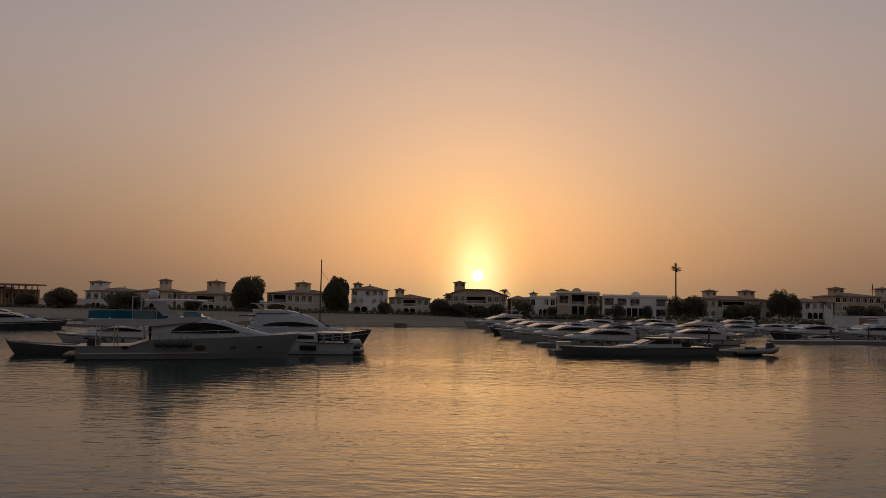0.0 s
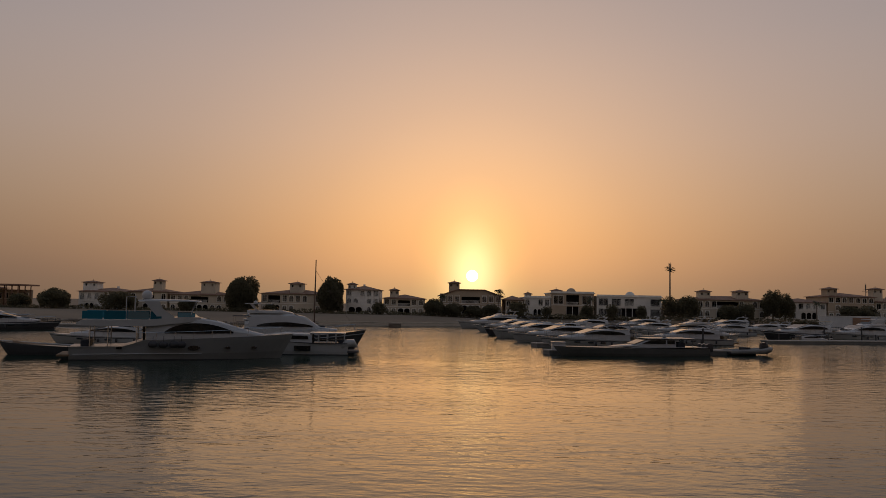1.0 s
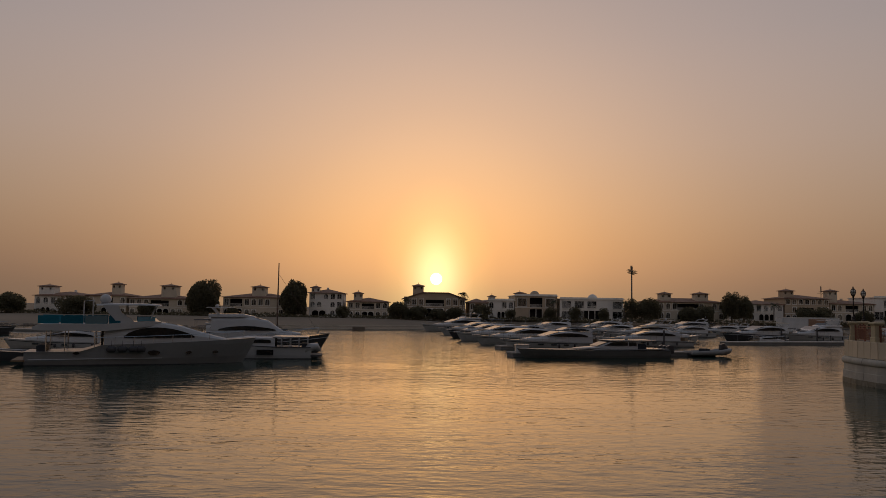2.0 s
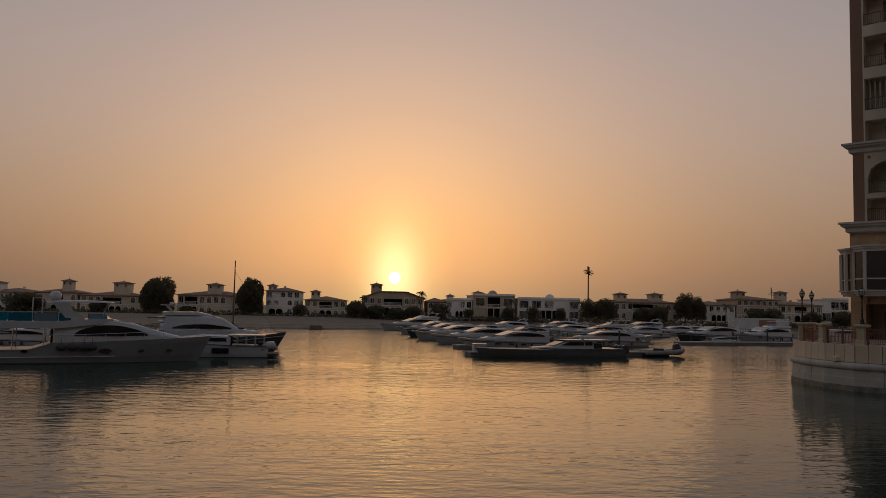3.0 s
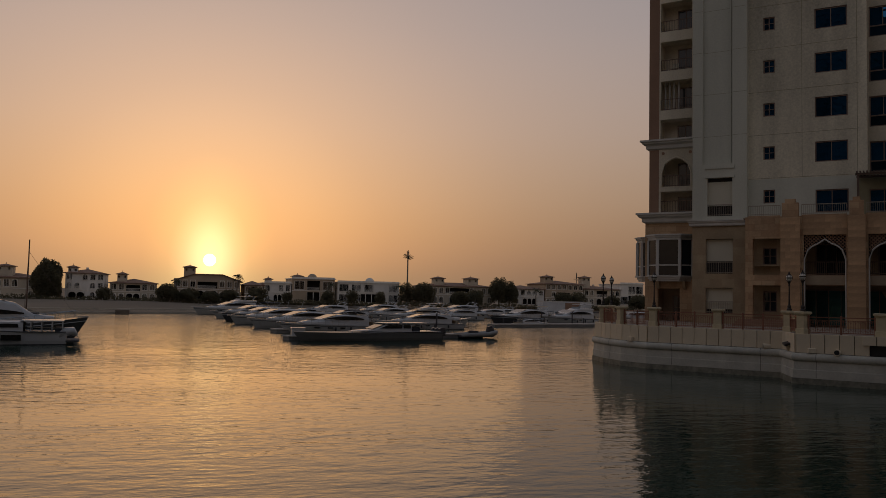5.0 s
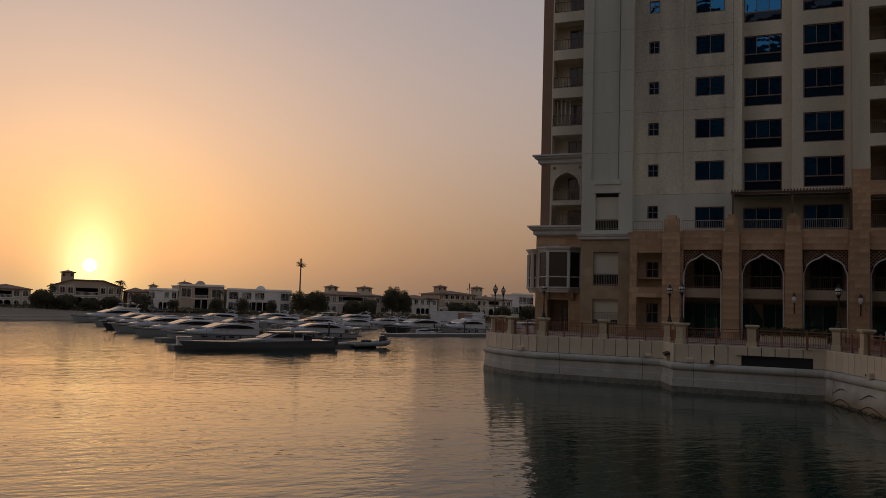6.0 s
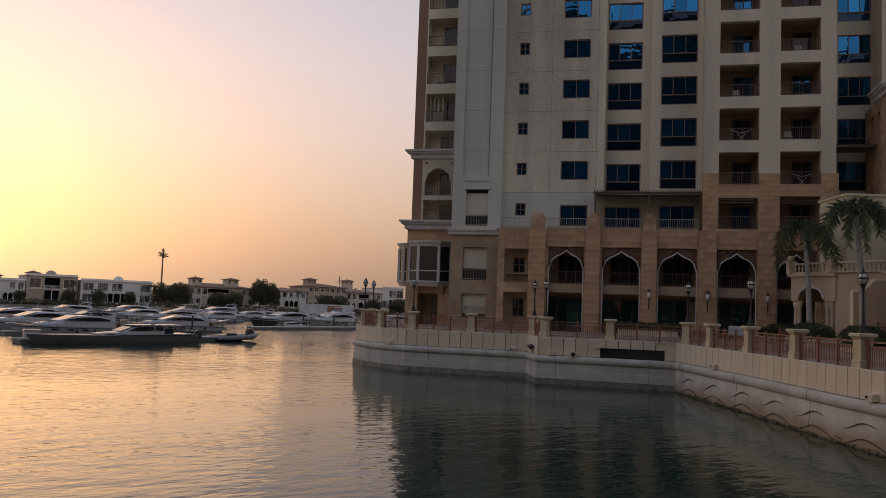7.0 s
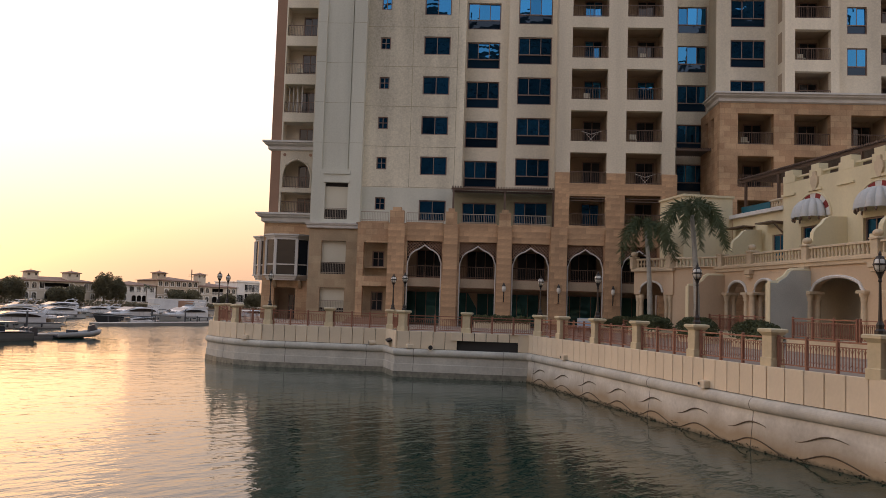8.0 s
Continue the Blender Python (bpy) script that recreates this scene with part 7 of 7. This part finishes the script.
w_ = Build(); w_.tube([(x, -0.02, z) for x, z in arch_curve(0.55, 2.65, 5.55, 6.3)], 0.08, 6); part("arch_trim", w_, M_WHITE, pv, "white arch trim")
for x in (0.2, 0.5, 2.75, 3.1):
    col = Build(); col.smooth = True; col.lathe([(0.2, DECK), (0.16, DECK + 0.25), (0.14, 4.9), (0.19, 5.1), (0.2, 5.4)], x, 0.25, 10); part("column", col, M_BAL, pv)
part("slab", Build().box(-0.15, 3.6, -0.2, 3.2, 7.0, 7.2, 0.02), M_BAL, pv)
part("side_wall", Build().box(0.0, 0.4, 0.51, 4.0, 5.4, 7.0), M_TANR, pv)
part("side_wall", Build().box(3.1, 3.5, 0.51, 3.6, DECK, 7.0), M_TANR, pv)
# near-black back wall painting the shade under the arch
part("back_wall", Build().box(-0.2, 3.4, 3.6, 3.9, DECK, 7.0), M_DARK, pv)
balustrade(TER @ pose(-6.1, -3.1, 7.2, 0, 0, 22.9) @ pose(0.25, 0.0, 0), 2.8)
bal_post(-6.1, -3.1); bal_post(-3.05, -1.8)
balustrade(TER @ pose(-2.9, -1.75, 7.2, 0, 0, 29.5) @ pose(0.15, 0.05, 0), 3.2)
w_ = Build(); w_.box(0, 3.75, 0, 0.4, DECK, 7.2); part("link_wall", w_, M_TANR, pv, m=pose(3.4, 0.1, 0, 0, 0, 6.6))


def wing_wall(x, y0, y1, prof, mat, thick=0.35, edge=None, name="wing_wall"):
    """A wall standing out from the front, its top sweeping down in a curve; prof of (share, z) from inside out."""
    b = Build()
    ring = [(y0 + (y1 - y0) * u, z) for u, z in prof]
    b.loft([[(xx, y, z) for y, z in ring] + [(xx, y1, DECK), (xx, y0, DECK)] for xx in (x - thick / 2, x + thick / 2)])
    part(name, b, mat, ter)
    e = Build(); e.box(x - thick / 2 - 0.02, x + thick / 2 + 0.02, y1 - 0.05, y1 - 0.004, DECK, prof[-1][1]); e.tube([(x, y, z + 0.02) for y, z in ring], 0.13, 6)
    part("wall_edge", e, M_YELLOW, ter, "cream wall edge")


SW = [(0.0, 6.62), (0.45, 6.6), (0.52, 6.5), (0.60, 6.25), (0.72, 6.08), (0.78, 6.0), (0.8, 5.92), (1.0, 5.9)]
wing_wall(9.25, 0.0, -2.3, SW, M_GREYR)
wing_wall(0.55, 0.0, -2.4, SW, M_TANR)
wing_wall(20.3, 0.0, -2.3, SW, M_TANR)

# upper storey set back behind the terrace
up = Build(); wall(up, -3.6, 2.6, 7.2, 10.75, 3.0, 3.4, [(1.12, 2.5, 7.2, 9.3), (-2.6, -1.4, 7.2, 9.3)]); part("upper_wall", up, M_YELLOW, ter)
window(1.12, 2.5, 7.2, 9.3, 3.1, 1, parent=ter); window(-2.6, -1.4, 7.2, 9.3, 3.1, 1, parent=ter)
part("roof_ledge", Build().box(-3.7, 2.62, 2.7, 3.5, 10.75, 11.0, 0.04), M_WHITE, ter)
dh = [(4.4, 6.0, 7.2, 9.5), (9.75, 11.3, 7.2, 9.5), (15.0, 16.6, 7.2, 9.5)]
up = Build(); wall(up, 2.6, 27.0, 7.2, 12.3, 2.8, 3.3, dh); part("upper_wall", up, M_YELLOW, ter)
for h in dh:
    window(*h, 2.95, 1, parent=ter)
for a, c in ((2.6, 3.8), (5.2, 6.3), (7.8, 9.05), (10.45, 11.6), (13.0, 14.2), (15.6, 16.8)):
    mer = Build().loft([[(x, y, z) for x, z in ((a, 12.3), (c, 12.3), (c, 12.75), (c - 0.18, 12.75), (c - 0.18, 13.05), (a + 0.18, 13.05), (a + 0.18, 12.75), (a, 12.75))] for y in (2.78, 3.35)]); part("merlon", mer, M_YELLOW, ter)
    part("ledge_strip", Build().box(a - 0.06, c + 0.06, 2.7, 2.78, 11.5, 11.62), M_YELLOW, ter)
rl = Build()
for a, c in ((3.8, 5.2), (6.3, 7.8), (9.05, 10.45), (11.6, 13.0)):
    rl.box(a, c, 2.9, 3.1, 12.55, 12.65)
part("parapet_rail", rl, M_YELLOW, ter)
for x in (5.75, 11.05):
    sh = Build(); sh.loft([[(x + u, y, z) for u, z in ((-0.12, 11.5), (0.12, 11.5), (0.32, 11.95), (0.3, 12.3), (0.16, 12.35), (0.16, 12.6), (-0.16, 12.6), (-0.16, 12.35), (-0.3, 12.3), (-0.32, 11.95))] for y in (2.68, 2.8)]); part("shield", sh, M_BAL, ter, "plain stone shield ornament")


def scallop_awning(cx, z, r):
    """A fluted half-dome canvas over a doorway, with a striped arch behind it."""
    o = thing("dome_awning", "grey fluted dome awning under a red and white striped arch", "awning", TER @ pose(cx, 2.8, z), group="dome awnings")
    b = Build(); b.smooth = False
    rings = []
    for i in range(9):
        a = math.pi / 2 * i / 8
        rings.append([(math.cos(t) * rr, -math.sin(t) * rr * 0.9, math.sin(a) * r * 0.88) for t in np.linspace(0, math.pi, 71) for rr in [r * math.cos(a) ** 0.8 * (0.86 + 0.14 * abs(math.sin(t * 7))) + 0.01]])
    b.loft(rings, cap=False, closed=False)
    part("canvas", b, M_AWN, o)
    for t in np.linspace(0, math.pi, 8):
        part("tassel", Build().lathe([(0.02, -0.22), (0.07, -0.15), (0.05, 0.0)], math.cos(t) * r * 0.97, -math.sin(t) * r * 0.78, 6), M_RAIL, o)
    for i in range(9):
        t0, t1 = math.pi * i / 9, math.pi * (i + 1) / 9
        q = Build(); q.loft([[(math.cos(t) * rr, y, math.sin(t) * rr * 0.90 + 0.05) for rr in (r * 0.94, r * 1.18)] for t in (t0, (t0 + t1) / 2, t1) for y in (-0.04,)], cap=False, closed=False)
        part("stripe", q, M_RED if i % 2 else M_WHITE, o)
    tr = Build(); tr.tube([(math.cos(t) * r * 1.27, -0.04, math.sin(t) * r * 1.1 + 0.05) for t in np.linspace(0, math.pi, 15)], 0.06, 5); part("arch_trim", tr, M_YELLOW, o)


scallop_awning(5.55, 9.92, 1.3); scallop_awning(10.95, 9.86, 1.32); scallop_awning(16.2, 9.86, 1.32)
PW = [(0.0, 9.7), (0.4, 9.66), (0.5, 9.55), (0.6, 9.25), (0.75, 8.95), (0.8, 8.75), (0.82, 8.3), (1.0, 8.25)]
for x in (0.1, 8.35, 13.6):
    b = Build(); ring = [(2.79 + (0.3 - 2.79) * u, z) for u, z in PW]
    b.loft([[(xx, y, z) for y, z in ring] + [(xx, 0.3, 7.2), (xx, 2.79, 7.2)] for xx in (x - 0.16, x + 0.16)]); part("terrace_partition", b, M_YELLOW, ter)
b = Build(); b.box(-7.4, -3.7, -0.6, 3.0, 7.2, 12.2); b.box(-7.5, -3.6, -0.7, 3.1, 12.2, 12.35); part("stair_block", b, M_YELLOW, ter)
b = Build(); b.box(-3.7, 27.0, 3.41, 12.0, 7.2, 11.0); part("upper_body", b, M_YELLOW, ter)
balustrade(TER @ pose(0.0, 3.6, 11.0), 2.6)
b = Build(); b.box(-3.5, -0.05, 3.55, 3.6, 11.05, 11.6); part("glass_screen", b, M_BLUE, ter, "blue glass roof screen")
b = Build()
for i in range(95):
    x = -5.0 + i * 0.2
    b.box(x, x + 0.1, 4.2, 8.6, 13.75, 13.85)
for y in (4.4, 8.3):
    b.box(-5.1, 14.2, y, y + 0.16, 13.55, 13.74)
part("roof_pergola", b, M_RAIL, ter, "dark slatted roof pergola")
for x in (-4.6, -0.6, 3.4, 7.4, 11.4):
    for y in (4.4, 8.3):
        part("pergola_post", Build().box(x, x + 0.16, y, y + 0.16, 11.0, 13.55), M_RAIL, ter)
b = Build(); b.tube([(2.4, 2.9, 9.9), (2.4, 2.2, 9.95)], 0.06); b.tube([(2.4, 2.95, 9.3), (2.4, 2.3, 9.9)], 0.06); b.tube([(-1.0, 2.9, 9.9), (-1.0, 2.2, 9.95)], 0.06); b.tube([(-1.0, 2.95, 9.3), (-1.0, 2.3, 9.9)], 0.06); b.box(-3.2, -0.8, 2.1, 2.95, 9.97, 10.05); b.box(0.6, 2.5, 2.1, 2.95, 9.97, 10.05); part("door_canopy", b, M_WOOD, ter, "timber bracket canopy")

# raised strip, fences, planters
plinth = Build(); plinth.box(13.0, 27.0, -3.7, -3.3, DECK, 3.2); plinth.box(0.8, 8.9, -1.3, -1.0, DECK, 3.2); plinth.box(13.0, 27.0, -3.3, -0.2, DECK, 3.15)
solid("plinth", plinth, M_SOIL, "low rendered plinth along the terrace", "plinth", TER, kind="structure")
for x, y, n, z in ((13.2, -3.5, 4.4, 3.2), (17.8, -3.5, 4.4, 3.2), (22.4, -3.5, 4.0, 3.2), (1.0, -1.15, 3.6, 3.2), (4.8, -1.15, 3.8, 3.2), (-5.2, -4.2, 3.4, DECK)):
    quay_rail(n).matrix_basis = TER @ pose(x, y, z)


def planter(x0, x1, y, z1, bush_top, seed, lab):
    rng = random.Random(seed)
    o = thing("planter", lab, "planter", TER @ pose(x0, y, DECK), group="planters")
    L = x1 - x0
    part("trough", Build().box(0, L, -0.6, 0.6, 0, z1 - DECK, 0.03), M_SOIL, o)
    c = Build()
    for i in range(int(1500 * L)):
        u = rng.random()
        top = (bush_top - DECK) * (0.72 + 0.28 * math.sin(math.pi * u) ** 0.5 + 0.08 * noise.noise((u * 6, seed, 0)))
        z = z1 - DECK - 0.1 + (top - (z1 - DECK)) * rng.random() ** 0.6
        w = 0.8 * math.sqrt(max(0.05, 1 - ((z - (z1 - DECK)) / (top - (z1 - DECK) + 0.05)) ** 2))
        p = Vector((u * L, rng.uniform(-w, w), z))
        a = Vector((rng.gauss(0, 1), rng.gauss(0, 1), rng.gauss(0, 1))).normalized() * 0.07
        q = Vector((rng.gauss(0, 1), rng.gauss(0, 1), rng.gauss(0, 1))).normalized() * 0.05
        c.poly([p - a, p + q, p + a, p - q])
    part("bush", c, M_BUSH, o, "rounded green bush")


planter(10.0, 12.6, -4.2, 3.1, 4.05, 1, "rendered planter with a full clipped green bush")
planter(3.6, 6.2, -4.0, 3.1, 4.1, 2, "rendered planter with a dark leafy bush")
planter(5.2, 7.4, -4.6, 3.0, 3.5, 3, "low planter with a flat dark hedge")
planter(-3.2, 0.8, -4.1, 3.1, 4.1, 4, "rendered planter with a spiky green bush")
planter(-12.5, -8.0, -2.6, 3.0, 3.9, 5, "long planter with low greenery before the arcade")
planter(-19.0, -14.0, -5.0, 3.0, 3.8, 6, "long planter with low greenery before the arcade")


M_PLUME = leafy(material("grey_green_plume", (0.085, 0.108, 0.052), 0.8, grain=6, vary=0.35), (0.11, 0.12, 0.05), 0.3)
M_TRUNK = material("smooth_grey_trunk", (0.36, 0.34, 0.29), 0.85, grain=10, vary=0.3, stain=2.0)


def plume_palm(m, h, length, fronds, lean, label, seed):
    """A smooth grey trunk with a green shaft and plume-like fronds, leaflets all round each rib."""
    rng = random.Random(seed)
    o = thing("palm_tree", label, "palm tree", m, group="palms")
    t = Build(); t.smooth = True
    t.tube([(lean * (i / 11) ** 2, 0, -0.1 + (h - 0.5) * i / 11) for i in range(12)], [0.21 - 0.09 * (i / 11) + (0.03 if i == 0 else 0) for i in range(12)], 10)
    part("trunk", t, M_TRUNK, o)
    part("crown_shaft", Build().tube([(lean, 0, h - 0.65), (lean, 0, h - 0.3), (lean, 0, h)], [0.13, 0.15, 0.06], 8), M_PLUME, o, "green crown shaft")
    for i in range(fronds):
        a, up = i * 2.4 + rng.uniform(-0.3, 0.3), rng.choice((rng.uniform(0.0, 0.5), rng.uniform(0.4, 1.25)))
        L = length * rng.uniform(0.85, 1.1)
        spine = [Vector((lean + math.cos(a) * L * u * math.cos(up) * (1 - 0.25 * u), math.sin(a) * L * u * math.cos(up) * (1 - 0.25 * u), h - 0.1 + L * (math.sin(up) * u - (0.95 + 0.5 * math.sin(up)) * u ** 2.2))) for u in np.linspace(0, 1, 10)]
        b = Build()
        b.tube(spine, [0.035 * (1 - 0.085 * j) for j in range(10)], 4)
        for j in range(150):
            u = 0.14 + 0.86 * (j + rng.random()) / 150
            k = min(8, int(u * 9)); f = u * 9 - k
            p = spine[k].lerp(spine[k + 1], f)
            dirn = (spine[k + 1] - spine[k]).normalized()
            side = dirn.cross(Vector((rng.gauss(0, 1), rng.gauss(0, 1), rng.gauss(0, 1)))).normalized()
            ll = length * 0.21 * (1.15 - abs(u - 0.5)) * rng.uniform(0.7, 1.1)
            tip = p + side * ll * 0.8 + dirn * ll * 0.55 - Vector((0, 0, ll * 0.25))
            wv = dirn * 0.038
            b.poly([p - wv, p + wv, p.lerp(tip, 0.6) + wv, tip])
        part("frond", b, M_PLUME, o)
    return o


plume_palm(TER @ pose(2.97, -3.0, DECK), 8.15, 3.1, 12, -0.8, "tall plume palm with a smooth grey trunk and arching fronds", 3)
plume_palm(TER @ pose(-3.56, -3.0, DECK), 7.75, 2.9, 11, -0.85, "slender plume palm leaning slightly, with drooping fronds", 8)

for x0, x1, sd in ((-0.9, 3.2, 11), (8.4, 10.6, 12), (11.2, 12.6, 13)):
    o = thing("planter", "long planter with low greenery before the arcade", "planter", TOWER @ pose(x0, 59.2, DECK), group="planters")
    rng = random.Random(sd)
    part("trough", Build().box(0, x1 - x0, -0.4, 0.4, 0, 0.45, 0.03), M_SOIL, o)
    c = Build()
    for i in range(2600):
        u = rng.random()
        p = Vector((u * (x1 - x0), rng.uniform(-0.5, 0.5), 0.4 + (0.55 + 0.2 * noise.noise((u * 9, sd, 0))) * rng.random()))
        a = Vector((rng.gauss(0, 1), rng.gauss(0, 1), rng.gauss(0, 1))).normalized() * 0.08
        q = Vector((rng.gauss(0, 1), rng.gauss(0, 1), rng.gauss(0, 1))).normalized() * 0.05
        c.poly([p - a, p + q, p + a, p - q])
    part("bush", c, M_BUSH, o, "low green planting")

# small pale board standing on the promenade
bd = thing("display_board", "small pale blue and white board standing on the promenade", "board", TOWER @ pose(6.7, 55.5, DECK, 0, 0, 8))
part("panel", Build().box(-0.5, 0.5, 0, 0.05, 0.35, 1.0, 0.01), material("pale_blue_board", (0.45, 0.55, 0.68), 0.6, vary=0.1), bd)
part("header", Build().box(-0.5, 0.5, -0.006, -0.001, 0.8, 0.98), M_WHITE, bd, "white header strip")
for x in (-0.42, 0.42):
    part("leg", Build().box(x - 0.03, x + 0.03, 0.0, 0.05, 0, 0.35), M_IRON, bd)

# low steps up to the doorway beside the arcade
st_ = thing("entrance_steps", "low stone steps before the doorway beside the arcade", "steps", TOWER @ pose(-8.65, 59.2, DECK))
for i in range(3):
    part("step", Build().box(-2.0 + 0.12 * i, 2.0 - 0.12 * i, 0.34 * i, 1.78, 0.15 * i + 0.002 * (i > 0), 0.15 * (i + 1), 0.015), M_TERRA_D, st_)

# stone cladding on the arcade: single blocks, a little uneven
blk = Build().box(-0.5, 0.5, 0, 1, -0.5, 0.5, 0.0).mesh("stone_block", M_BLOCK)
br = random.Random(77)


def clad(x0, x1, z0, z1, q, width, high, skip=()):
    nz = max(1, round((z1 - z0) / high))
    h = (z1 - z0) / nz
    for k in range(nz):
        nx = max(1, round((x1 - x0) / width))
        cuts = [x0] + [x0 + (x1 - x0) * (i + 0.5 * (k % 2 if nx > 1 else 0)) / nx for i in range(1 if not (k % 2 and nx > 1) else 0, nx)] + [x1]
        zc = z0 + h * (k + 0.5)
        for a_, c_ in zip(cuts, cuts[1:]):
            xm_ = (a_ + c_) / 2
            if c_ - a_ < 0.1 or any(s0 < xm_ < s1 and t0 < zc < t1 for s0, s1, t0, t1 in skip):
                continue
            t = br.uniform(0.010, 0.022)
            part("stone_block", blk, None, tower, m=pose(xm_, q - t, zc) @ Matrix.Diagonal((c_ - a_ - 0.009, t + 0.01, h - 0.009, 1)))


for a, c in pil:
    clad(a, c, DECK + 0.52, 10.28, 61.0, 0.75, 0.48)
for a, c in ARCH[:5]:
    clad(a - 0.05, c + 0.05, 9.08, 10.4, 61.3, 0.7, 0.44)
clad(5.02, 14.28, 13.08, 13.9, 61.93, 0.9, 0.41)
clad(5.02, 6.1, 10.5, 14.7, 61.93, 0.6, 0.47); clad(8.96, 10.34, 10.5, 14.7, 61.93, 0.7, 0.47, ((8.9, 10.4, 13.05, 13.95),)); clad(13.16, 14.28, 10.5, 14.7, 61.93, 0.6, 0.47)

# unseen plain building closing the promenade behind the viewer; heights set for window reflections
b = Build()
for xa, xb_, zz in ((-25, -9, 60), (-9, 5, 56), (5, 19, 58), (19, 34, 50), (34, 42, 53), (42, 60, 64)):
    b.box(xa, xb_, -26, -22, DECK, zz)
for xa, xb_, zz in ((-25, -9, 60), (-9, 5, 56), (5, 19, 58), (19, 34, 50), (34, 42, 53), (42, 60, 64)):
    for z in np.arange(6.0, zz - 1.0, 3.4):
        b.box(xa + 1.0, xb_ - 1.0, -21.99, -20.8, z, z + 0.9)
solid("wall_south", b, M_SHADE, "unseen plain dark building front behind the promenade, for window reflections", "wall", TOWER, kind="structure")
